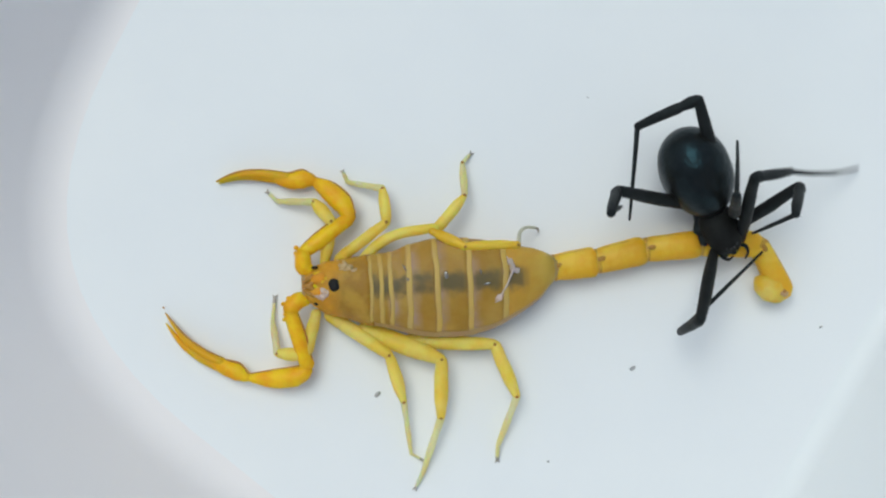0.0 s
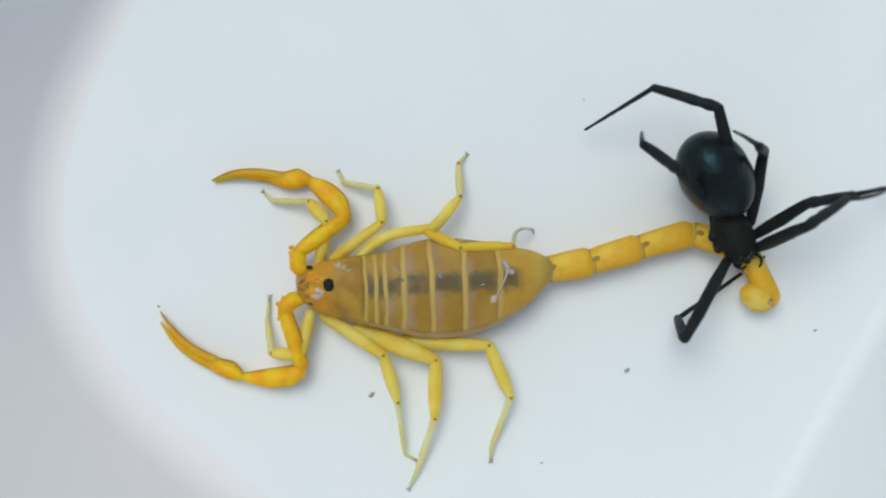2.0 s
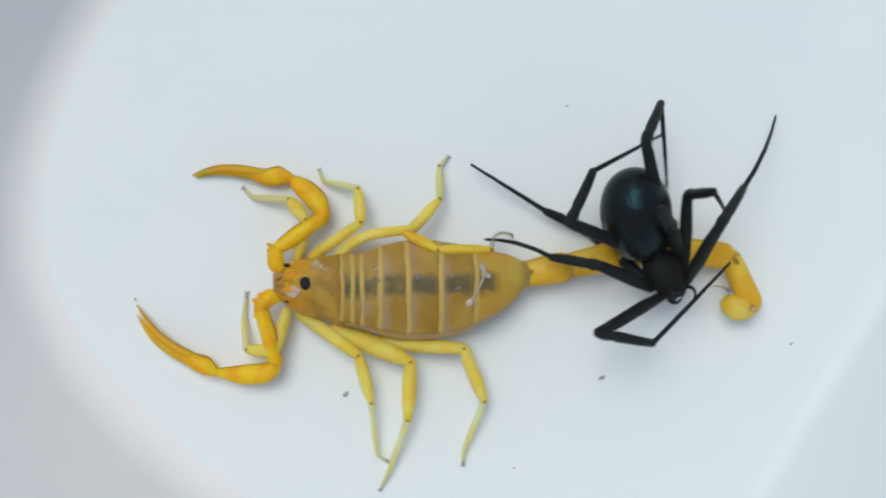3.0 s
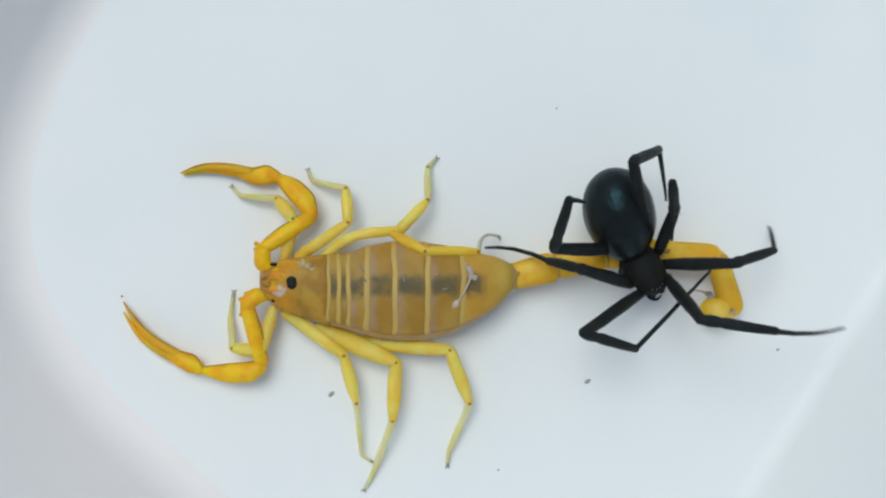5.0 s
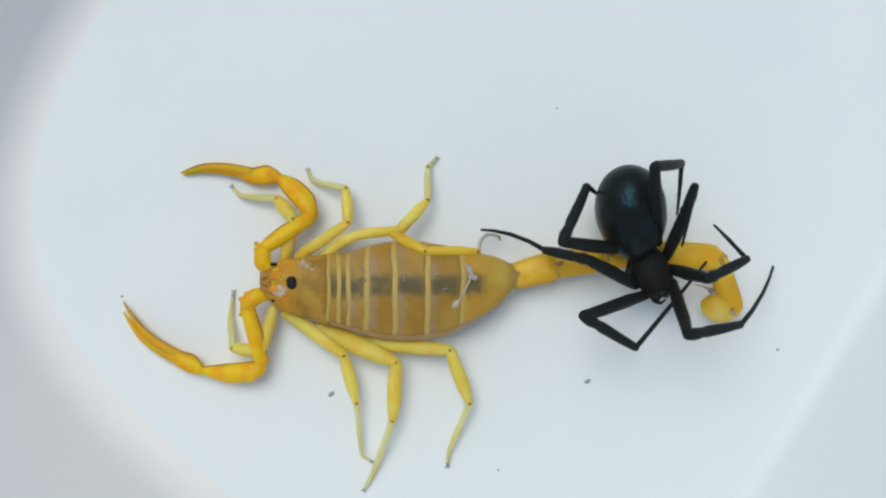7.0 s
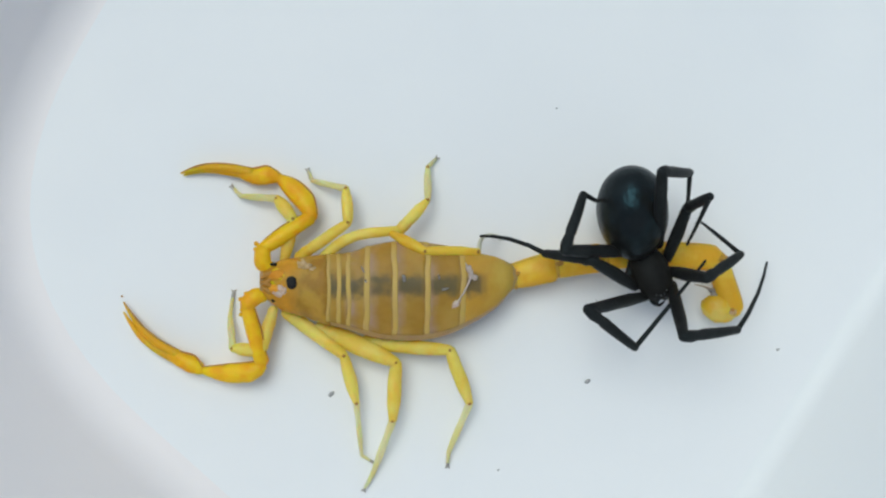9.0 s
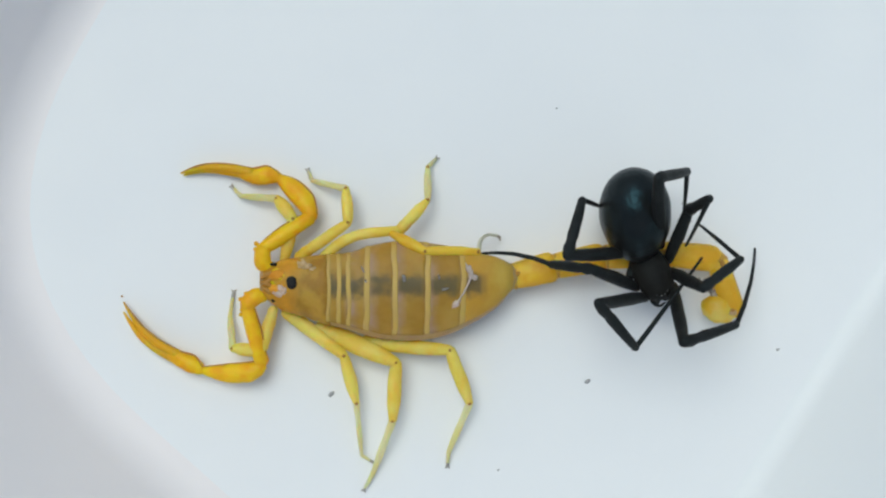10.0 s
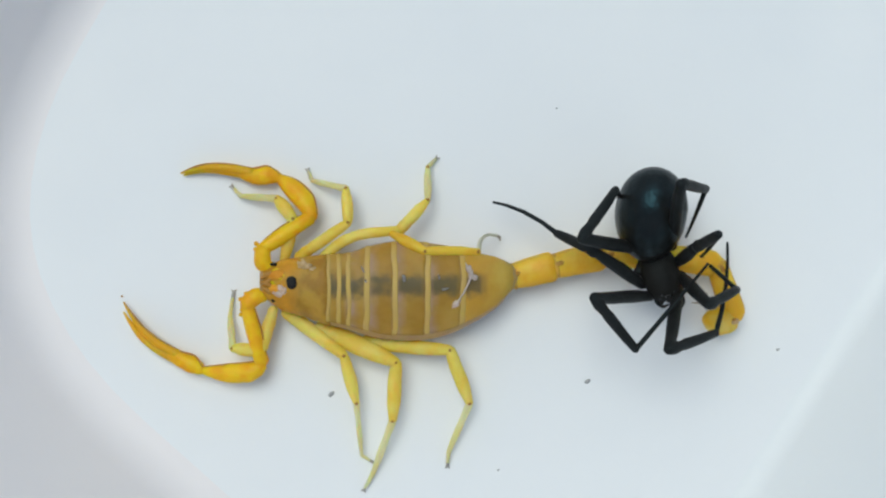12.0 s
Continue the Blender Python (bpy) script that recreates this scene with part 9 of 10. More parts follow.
    walk(SPIDER_LEGS["left 3"][2], [
        (0, pose(-0.00319, 0.0001, 0.01831, 0, 50.5, 136.2)), (0.1, pose(-0.00334, 0.00008, 0.01828, 0, 51.6, 132.9)), (0.2, pose(-0.00349, 0.00006, 0.01825, 0, 52.6, 129.3)),
        (0.3, pose(-0.00365, 0.00003, 0.01821, 0, 53.3, 125.4)), (0.4, pose(-0.00351, 0.00028, 0.01827, 0, 50.6, 126)), (0.5, pose(-0.00337, 0.00051, 0.01832, 0, 47.8, 126.3)),
        (0.6, pose(-0.00425, 0.00076, 0.0182, 0, 53.2, 130.8)), (0.7, pose(-0.00515, 0.00104, 0.0177, 0, 56.2, 123.5)), (0.8, pose(-0.00623, 0.00154, 0.01673, 0, 52.2, 150.4)),
        (0.9, pose(-0.00695, 0.00211, 0.01698, 0, 64.5, 155)), (1, pose(-0.00833, 0.00351, 0.01432, 0, 75.9, 159)), (1.1, pose(-0.00649, 0.0004, 0.01679, -25, 75.9, 102.6)),
        (1.2, pose(-0.00472, -0.00206, 0.01743, -33.2, 75.9, 63.2)), (1.3, pose(-0.00523, 0.00025, 0.01781, 0, 66.5, 103.4)), (1.4, pose(-0.00549, 0.00273, 0.0178, 0, 51, 113.5)),
        (1.5, pose(-0.0055, 0.0054, 0.01731, 0, 33.3, 116.9)), (1.6, pose(-0.00649, 0.00365, 0.01737, 0, 36.1, 125.9)), (1.7, pose(-0.00787, 0.00244, 0.01659, 0, 34.5, 136)),
        (1.8, pose(-0.00801, 0.00264, 0.01646, 0, 50.7, 137.7)), (1.9, pose(-0.00814, 0.00304, 0.01562, 0, 65, 143.1)), (2, pose(-0.00825, 0.00383, 0.01336, 0, 76, 164.4)),
        (2.1, pose(-0.00681, 0.00146, 0.01675, 0, 75.9, 140)), (2.2, pose(-0.00516, -0.00001, 0.01778, 0, 75.9, 113.3)), (2.3, pose(-0.00653, 0.00131, 0.01717, 0, 75.9, 87.9)),
        (2.4, pose(-0.00771, 0.00299, 0.016, 0, 75.9, 59.7)), (2.5, pose(-0.00864, 0.00521, 0.01335, 0, 75.9, 34.5)), (2.6, pose(-0.0066, 0.00665, 0.01663, 7.1, 73, 72.9)),
        (2.7, pose(-0.00353, 0.00823, 0.01506, 0, 58.7, 85.4)), (2.8, pose(-0.0051, 0.00624, 0.01654, 0, 71.1, 73.9)), (2.9, pose(-0.0061, 0.00362, 0.01751, 0, 75.9, 51.3)),
        (3, pose(-0.00676, 0.00124, 0.01728, -14.2, 75.9, 5.9)), (3.1, pose(-0.00659, 0.00165, 0.01737, 0, 75.9, 9.4)), (3.2, pose(-0.00644, 0.00206, 0.01744, 0, 75.9, 12.7)),
        (3.4, pose(-0.00651, 0.00254, 0.0174, 0, 75.4, 3.4)), (3.6, pose(-0.00657, 0.00302, 0.01734, 0, 72.5, -3.2)), (4, pose(-0.00668, 0.00401, 0.01717, 0, 66.1, -12)),
        (4.4, pose(-0.00676, 0.00501, 0.01692, 0, 59.1, -17.9)), (4.8, pose(-0.0068, 0.00604, 0.01658, 0, 51.4, -22.3)), (4.9, pose(-0.00687, 0.00566, 0.01667, 0, 52.4, -19.7)),
        (5, pose(-0.00692, 0.00529, 0.01675, 0, 53.4, -17.2)), (5.1, pose(-0.00712, 0.00587, 0.01651, 0, 49.3, -21.2)), (5.2, pose(-0.0075, 0.00713, 0.0157, 0, 41.2, -26.8)),
        (5.3, pose(-0.00771, 0.0068, 0.01582, 0, 42.1, -25.8)), (5.4, pose(-0.00789, 0.00648, 0.0159, 0, 42.9, -25)), (5.5, pose(-0.00807, 0.00617, 0.01595, 0, 43.7, -24.2)),
        (5.75, pose(-0.00757, 0.0059, 0.01635, 0, 47.3, -23.2)), (6, pose(-0.00709, 0.00565, 0.01671, 0, 50.6, -22.3)), (6.5, pose(-0.0069, 0.00573, 0.01678, 0, 51.8, -22.5)),
        (7, pose(-0.00671, 0.0058, 0.01684, 0, 53.1, -22.8)), (7.6, pose(-0.00634, 0.006, 0.01686, 0, 55.8, -24.2)), (8.2, pose(-0.00596, 0.00625, 0.01676, 0, 58.5, -26.1)),
        (8.8, pose(-0.00563, 0.00662, 0.01651, 0, 60.4, -29.5)), (9.2, pose(-0.00551, 0.00669, 0.01646, 0, 61.1, -30.8)), (9.5, pose(-0.00553, 0.00656, 0.01654, 0, 61.3, -30.6)),
        (9.75, pose(-0.00555, 0.00644, 0.01661, 0, 61.5, -30.4)), (10, pose(-0.00557, 0.00634, 0.01668, 0, 61.5, -30.2)), (10.25, pose(-0.00502, 0.00618, 0.01719, 0, 65.1, -28.1)),
        (10.5, pose(-0.00454, 0.00624, 0.01749, 0, 67.8, -27.6)), (10.75, pose(-0.00438, 0.00564, 0.01777, 0, 69.6, -21)), (11, pose(-0.0042, 0.00508, 0.01798, 0, 71, -13.4)),
        (11.5, pose(-0.00361, 0.00463, 0.01822, 0, 74.7, -9.8)), (12, pose(-0.00303, 0.00429, 0.01839, 0, 76.5, -7.6)),
    ])
    walk(SPIDER_LEGS["left 4"][0], [
        (0, pose(-0.0025, 0.0018, 0.0061, 0, -26.6, 176.7)), (0.1, pose(-0.0025, 0.0018, 0.0061, 0, -25.8, 177.1)), (0.2, pose(-0.0025, 0.0018, 0.0061, 0, -25, 177.5)),
        (0.3, pose(-0.0025, 0.0018, 0.0061, 0, -24.1, 177.8)), (0.4, pose(-0.0025, 0.0018, 0.0061, 0, -23, 173)), (0.5, pose(-0.0025, 0.0018, 0.0061, 0, -25, 163.2)),
        (0.6, pose(-0.0025, 0.0018, 0.0061, 0, -19.3, 169.8)), (0.7, pose(-0.0025, 0.0018, 0.0061, 0, -18.6, 172.2)), (0.8, pose(-0.0025, 0.0018, 0.0061, 0, -20.6, 173.1)),
        (0.9, pose(-0.0025, 0.0018, 0.0061, 0, -21.7, -176.1)), (1, pose(-0.0025, 0.0018, 0.0061, 0, -21.9, -165.9)), (1.1, pose(-0.0025, 0.0018, 0.0061, 0, -20.8, -164.7)),
        (1.2, pose(-0.0025, 0.0018, 0.0061, 0, -19.5, -163.5)), (1.3, pose(-0.0025, 0.0018, 0.0061, 0, -24.5, -160.7)), (1.4, pose(-0.0025, 0.0018, 0.0061, 0, -27.5, -158.3)),
        (1.5, pose(-0.0025, 0.0018, 0.0061, 0, -29.3, -156.1)), (1.6, pose(-0.0025, 0.0018, 0.0061, 0, -34.2, -165.9)), (1.7, pose(-0.0025, 0.0018, 0.0061, 0, -38.2, -176.6)),
        (1.8, pose(-0.0025, 0.0018, 0.0061, 0, -34.6, -178)), (1.9, pose(-0.0025, 0.0018, 0.0061, 0, -30.5, -179.4)), (2, pose(-0.0025, 0.0018, 0.0061, 0, -25.7, 179.2)),
        (2.1, pose(-0.0025, 0.0018, 0.0061, 0, -22.9, -174.9)), (2.2, pose(-0.0025, 0.0018, 0.0061, 0, -19.1, -169.2)), (2.3, pose(-0.0025, 0.0018, 0.0061, 0, -20.2, -173.7)),
        (2.4, pose(-0.0025, 0.0018, 0.0061, 0, -21, -178.2)), (2.5, pose(-0.0025, 0.0018, 0.0061, 0, -21.6, 177.2)), (2.6, pose(-0.0025, 0.0018, 0.0061, 0, -30.3, 170.3)),
        (2.7, pose(-0.0025, 0.0018, 0.0061, 0, -36.9, 160.9)), (2.8, pose(-0.0025, 0.0018, 0.0061, 0, -33.5, 163.1)), (2.9, pose(-0.0025, 0.0018, 0.0061, 0, -29.6, 164.7)),
        (3, pose(-0.0025, 0.0018, 0.0061, 0, -25, 165.6)), (3.1, pose(-0.0025, 0.0018, 0.0061, 0, -29.5, 166.1)), (3.2, pose(-0.0025, 0.0018, 0.0061, 0, -33.3, 166.5)),
        (3.4, pose(-0.0025, 0.0018, 0.0061, 0, -35.4, 166.4)), (3.6, pose(-0.0025, 0.0018, 0.0061, 0, -37.2, 166.4)), (4, pose(-0.0025, 0.0018, 0.0061, 0, -40.8, 166.3)),
        (4.4, pose(-0.0025, 0.0018, 0.0061, 0, -44, 166.1)), (4.8, pose(-0.0025, 0.0018, 0.0061, 0, -47.1, 165.9)), (4.9, pose(-0.0025, 0.0018, 0.0061, 0, -47, 167.8)),
        (5, pose(-0.0025, 0.0018, 0.0061, 0, -46.9, 169.6)), (5.1, pose(-0.0025, 0.0018, 0.0061, 0, -49.1, 167.7)), (5.2, pose(-0.0025, 0.0018, 0.0061, 0, -50.2, 169)),
        (5.3, pose(-0.0025, 0.0018, 0.0061, 0, -49.5, 169.1)), (5.4, pose(-0.0025, 0.0018, 0.0061, 0, -48.7, 169.2)), (5.5, pose(-0.0025, 0.0018, 0.0061, 0, -47.9, 169.4)),
        (5.75, pose(-0.0025, 0.0018, 0.0061, 0, -48.5, 169.3)), (6, pose(-0.0025, 0.0018, 0.0061, 0, -49, 169.1)), (6.5, pose(-0.0025, 0.0018, 0.0061, 0, -49.8, 169.3)),
        (7, pose(-0.0025, 0.0018, 0.0061, 0, -50.5, 169.5)), (7.6, pose(-0.0025, 0.0018, 0.0061, 0, -51.2, 168.9)), (8.2, pose(-0.0025, 0.0018, 0.0061, 0, -51.8, 168.2)),
        (8.8, pose(-0.0025, 0.0018, 0.0061, 0, -52.4, 167.4)), (9.2, pose(-0.0025, 0.0018, 0.0061, 0, -53.1, 168.5)), (9.5, pose(-0.0025, 0.0018, 0.0061, 0, -54, 170.5)),
        (9.75, pose(-0.0025, 0.0018, 0.0061, 0, -54.6, 172.3)), (10, pose(-0.0025, 0.0018, 0.0061, 0, -55.2, 174)), (10.25, pose(-0.0025, 0.0018, 0.0061, 0, -56.4, 174)),
        (10.5, pose(-0.0025, 0.0018, 0.0061, 0, -57.5, 174)), (10.75, pose(-0.0025, 0.0018, 0.0061, 0, -57.2, 175.2)), (11, pose(-0.0025, 0.0018, 0.0061, 0, -57, 176.3)),
        (11.5, pose(-0.0025, 0.0018, 0.0061, 0, -58, 175.7)), (12, pose(-0.0025, 0.0018, 0.0061, 0, -58.9, 175.1)),
    ])
    walk(SPIDER_LEGS["left 4"][1], [
        (0, pose(-0.01339, 0.00242, 0.01156, 0, 26.4, -92.6)), (0.1, pose(-0.01347, 0.00235, 0.01141, 0, 26.5, -91.4)), (0.2, pose(-0.01355, 0.00228, 0.01125, 0, 26, -90.3)),
        (0.3, pose(-0.01362, 0.00222, 0.01109, 0, 25.6, -89.2)), (0.4, pose(-0.01365, 0.00318, 0.01086, 0, -2.8, -90.9)), (0.5, pose(-0.01308, 0.005, 0.01126, 0, -19.5, -118.9)),
        (0.6, pose(-0.01383, 0.00384, 0.01012, 0, 25.7, -127.2)), (0.7, pose(-0.01396, 0.00336, 0.00999, 0, 25.9, -125.9)), (0.8, pose(-0.01384, 0.00318, 0.01039, 0, 39, -124.8)),
        (0.9, pose(-0.01381, 0.00102, 0.01061, 0, 40.3, -117.2)), (1, pose(-0.01348, -0.00096, 0.01066, 0, 41.5, -109.9)), (1.1, pose(-0.0135, -0.00121, 0.01043, 0, 44.5, -111.2)),
        (1.2, pose(-0.01352, -0.00147, 0.01018, 0, 47.5, -112.4)), (1.3, pose(-0.01298, -0.00187, 0.01116, 0, 45.2, -105.6)), (1.4, pose(-0.01255, -0.00219, 0.01174, 0, 40.2, -99.6)),
        (1.5, pose(-0.01223, -0.00251, 0.01207, 0, 31.7, -94.9)), (1.6, pose(-0.01229, -0.00065, 0.01296, 0, 35, -117.4)), (1.7, pose(-0.01208, 0.00124, 0.01364, 0, 28.8, -138)),
        (1.8, pose(-0.01254, 0.00145, 0.01302, 0, 25.2, -135.9)), (1.9, pose(-0.01301, 0.00169, 0.01229, 0, 20.3, -133.8)), (2, pose(-0.01349, 0.00195, 0.0114, 0, 17, -132)),
        (2.1, pose(-0.0137, 0.00079, 0.01084, 0, 19.7, -120.4)), (2.2, pose(-0.01382, -0.00036, 0.0101, 0, 22.1, -108.6)), (2.3, pose(-0.01388, 0.00053, 0.0103, 0, 20.8, -112.4)),
        (2.4, pose(-0.01388, 0.00144, 0.01048, 0, 25.4, -117)), (2.5, pose(-0.01383, 0.00236, 0.01058, 0, 29.9, -121.4)), (2.6, pose(-0.01288, 0.00357, 0.01226, -14.9, 61.6, -164.3)),
        (2.7, pose(-0.01172, 0.005, 0.01343, -42.8, 58.9, 131.3)), (2.8, pose(-0.01224, 0.00476, 0.01283, -17.2, 54.4, 126.2)), (2.9, pose(-0.01273, 0.00461, 0.01212, 0, 48.9, 122.3)),
        (3, pose(-0.01321, 0.00455, 0.01125, 0, 42.6, 119.4)), (3.1, pose(-0.01281, 0.00434, 0.0121, 0, 42.8, 121.3)), (3.2, pose(-0.01241, 0.00418, 0.0128, 0, 43, 123.2)),
        (3.4, pose(-0.01217, 0.00413, 0.01316, 0, 45.7, 119.1)), (3.6, pose(-0.01194, 0.00408, 0.01348, 0, 48, 114.6)), (4, pose(-0.01147, 0.004, 0.01407, 0, 51.8, 104.7)),
        (4.4, pose(-0.01102, 0.00391, 0.01458, 0, 54.3, 93.4)), (4.8, pose(-0.01056, 0.00383, 0.01503, 0, 55.4, 81.3)), (4.9, pose(-0.01063, 0.00356, 0.01502, 0, 55.3, 82.4)),
        (5, pose(-0.0107, 0.00331, 0.01501, 0, 55.2, 83.3)), (5.1, pose(-0.0103, 0.0035, 0.01533, 0, 51.9, 75.4)), (5.2, pose(-0.01016, 0.00329, 0.01548, 0, 52, 74.7)),
        (5.3, pose(-0.01028, 0.0033, 0.01537, 0, 54.2, 74.4)), (5.4, pose(-0.01041, 0.00331, 0.01527, 0, 56.3, 73.9)), (5.5, pose(-0.01054, 0.00331, 0.01515, 0, 58.3, 73.2)),
        (5.75, pose(-0.01044, 0.00331, 0.01524, 0, 57.7, 74.4)), (6, pose(-0.01035, 0.00331, 0.01531, 0, 57, 75.4)), (6.5, pose(-0.01024, 0.00326, 0.01542, 0, 56.6, 75.6)),
        (7, pose(-0.01013, 0.00322, 0.01551, 0, 55.9, 75.7)), (7.6, pose(-0.01001, 0.00327, 0.0156, 0, 55.9, 73.7)), (8.2, pose(-0.00989, 0.00335, 0.01568, 0, 55.9, 71.5)),
        (8.8, pose(-0.00977, 0.00342, 0.01576, 0, 55.7, 69.4)), (9.2, pose(-0.00967, 0.00327, 0.01586, 0, 55.4, 71.4)), (9.5, pose(-0.00958, 0.00298, 0.01596, 0, 54.9, 75.2)),
        (9.75, pose(-0.0095, 0.00275, 0.01605, 0, 54.5, 78.4)), (10, pose(-0.00942, 0.00253, 0.01612, 0, 53.9, 81.3)), (10.25, pose(-0.00921, 0.0025, 0.01626, 0, 51.1, 81.5)),
        (10.5, pose(-0.00902, 0.00249, 0.01639, 0, 48.2, 81.8)), (10.75, pose(-0.00908, 0.00236, 0.01636, 0, 49.4, 81.5)), (11, pose(-0.00913, 0.00223, 0.01633, 0, 50.5, 81.2)),
        (11.5, pose(-0.00895, 0.00228, 0.01645, 0, 54.4, 76.9)), (12, pose(-0.00878, 0.00234, 0.01655, 0, 57.6, 71.3)),
    ])
    walk(SPIDER_LEGS["left 4"][2], [
        (0, pose(-0.01367, -0.00384, 0.00845, 0, 9, -29.4)), (0.1, pose(-0.01362, -0.00392, 0.00829, 0, 9, -29.1)), (0.2, pose(-0.01358, -0.00401, 0.00819, 0, 9.2, -28.8)),
        (0.3, pose(-0.01354, -0.00409, 0.00806, 0, 9.4, -28.3)), (0.4, pose(-0.01376, -0.00381, 0.0112, 0, 12.3, -32.5)), (0.5, pose(-0.01628, -0.00077, 0.0136, 0, 53.2, -48.9)),
        (0.6, pose(-0.01765, -0.00118, 0.00709, 0, 27.8, -59.6)), (0.7, pose(-0.01764, -0.00174, 0.00693, 0, 18.8, -58.5)), (0.8, pose(-0.01694, -0.00128, 0.00598, 0, 20.3, -53.3)),
        (0.9, pose(-0.01625, -0.00372, 0.00608, 0, 21.9, -50.1)), (1, pose(-0.01526, -0.00589, 0.00602, 0, 26.2, -47.1)), (1.1, pose(-0.0153, -0.00587, 0.00552, 0, 26.8, -47.2)),
        (1.2, pose(-0.01533, -0.00584, 0.00502, 0, 23.6, -47.5)), (1.3, pose(-0.01431, -0.00662, 0.00619, 0, 25.5, -43)), (1.4, pose(-0.01345, -0.00746, 0.00722, 0, 17, -40.3)),
        (1.5, pose(-0.01274, -0.00844, 0.0084, 0, 12.8, -37.7)), (1.6, pose(-0.01493, -0.00574, 0.00895, 0, 28.4, -53.7)), (1.7, pose(-0.01663, -0.00287, 0.01026, 0, 37.6, -73.9)),
        (1.8, pose(-0.01709, -0.00295, 0.01005, 0, 39.5, -76.1)), (1.9, pose(-0.01755, -0.00306, 0.00987, 0, 41.1, -78.5)), (2, pose(-0.01797, -0.00302, 0.00935, 0, 41.7, -81.6)),
        (2.1, pose(-0.01703, -0.00489, 0.00848, 0, 34.7, -62.5)), (2.2, pose(-0.01589, -0.00651, 0.00746, 0, 10.2, -48.7)), (2.3, pose(-0.01637, -0.00552, 0.00781, 0, 19, -53.9)),
        (2.4, pose(-0.01675, -0.0042, 0.00748, 0, 20.4, -60.7)), (2.5, pose(-0.017, -0.00282, 0.00709, 0, 20.2, -67.8)), (2.6, pose(-0.01609, 0.00268, 0.0061, -0.3, -44.2, -66.4)),
        (2.7, pose(-0.0141, 0.00771, 0.00743, 0, -63.1, -52.7)), (2.8, pose(-0.01464, 0.00805, 0.00714, 0, -52.8, -44.5)), (2.9, pose(-0.01519, 0.0085, 0.00685, 0, -40.5, -38.3)),
        (3, pose(-0.01574, 0.00903, 0.00651, -2.2, 28.1, -21.9)), (3.1, pose(-0.01548, 0.00873, 0.00734, 0, 37.3, -21.4)), (3.2, pose(-0.01521, 0.00846, 0.00803, 0, 43.9, -21.7)),
        (3.4, pose(-0.01455, 0.00841, 0.00815, 0, 45.1, -20.4)), (3.6, pose(-0.01389, 0.00834, 0.00828, 0, 46.4, -18.9)), (4, pose(-0.01257, 0.00818, 0.00857, 0, 49.2, -15.5)),
        (4.4, pose(-0.01126, 0.00798, 0.00889, 0, 52.7, -11.1)), (4.8, pose(-0.00996, 0.00775, 0.00927, 0, 56.8, -5.6)), (4.9, pose(-0.0101, 0.00752, 0.00927, 0, 56.7, -6.2)),
        (5, pose(-0.01023, 0.00728, 0.00926, 0, 56.5, -6.7)), (5.1, pose(-0.00921, 0.00769, 0.00982, 0, 65.4, -7.2)), (5.2, pose(-0.00902, 0.00745, 0.00996, 0, 69.6, -1)),
        (5.3, pose(-0.00918, 0.00725, 0.0097, 0, 63.1, -8.8)), (5.4, pose(-0.00933, 0.00704, 0.00944, 0, 55.6, -13.5)), (5.5, pose(-0.00948, 0.00683, 0.00919, 0, 47.3, -16.6)),
        (5.75, pose(-0.00944, 0.00691, 0.00932, 0, 56.4, -11.5)), (6, pose(-0.00939, 0.007, 0.00944, 0, 64.3, -4.3)), (6.5, pose(-0.00928, 0.007, 0.00958, 0, 61.5, -8.7)),
        (7, pose(-0.00916, 0.00702, 0.00971, 0, 58.5, -12.4)), (7.6, pose(-0.0089, 0.00704, 0.00981, 0, 59.4, -10.8)), (8.2, pose(-0.00865, 0.00707, 0.00989, 0, 60.1, -9.1)),
        (8.8, pose(-0.00838, 0.00712, 0.00998, 0, 60.8, -7.5)), (9.2, pose(-0.0084, 0.00703, 0.0101, 0, 60.5, -7.5)), (9.5, pose(-0.00855, 0.00687, 0.01024, 0, 59.5, -8.3)),
        (9.75, pose(-0.00868, 0.00674, 0.01035, 0, 58.7, -8.9)), (10, pose(-0.0088, 0.0066, 0.01046, 0, 57.9, -9.4)), (10.25, pose(-0.00856, 0.00685, 0.01082, 0, 58.2, -10.4)),
        (10.5, pose(-0.00836, 0.00711, 0.01117, 0, 58.3, -11.3)), (10.75, pose(-0.0084, 0.00686, 0.01105, 0, 56.4, -15.3)), (11, pose(-0.00845, 0.00663, 0.01093, 0, 54.3, -18.8)),
        (11.5, pose(-0.00803, 0.00626, 0.01076, 0, 57.4, -18.5)), (12, pose(-0.00758, 0.00589, 0.01064, 0, 60.5, -18.3)),
    ])
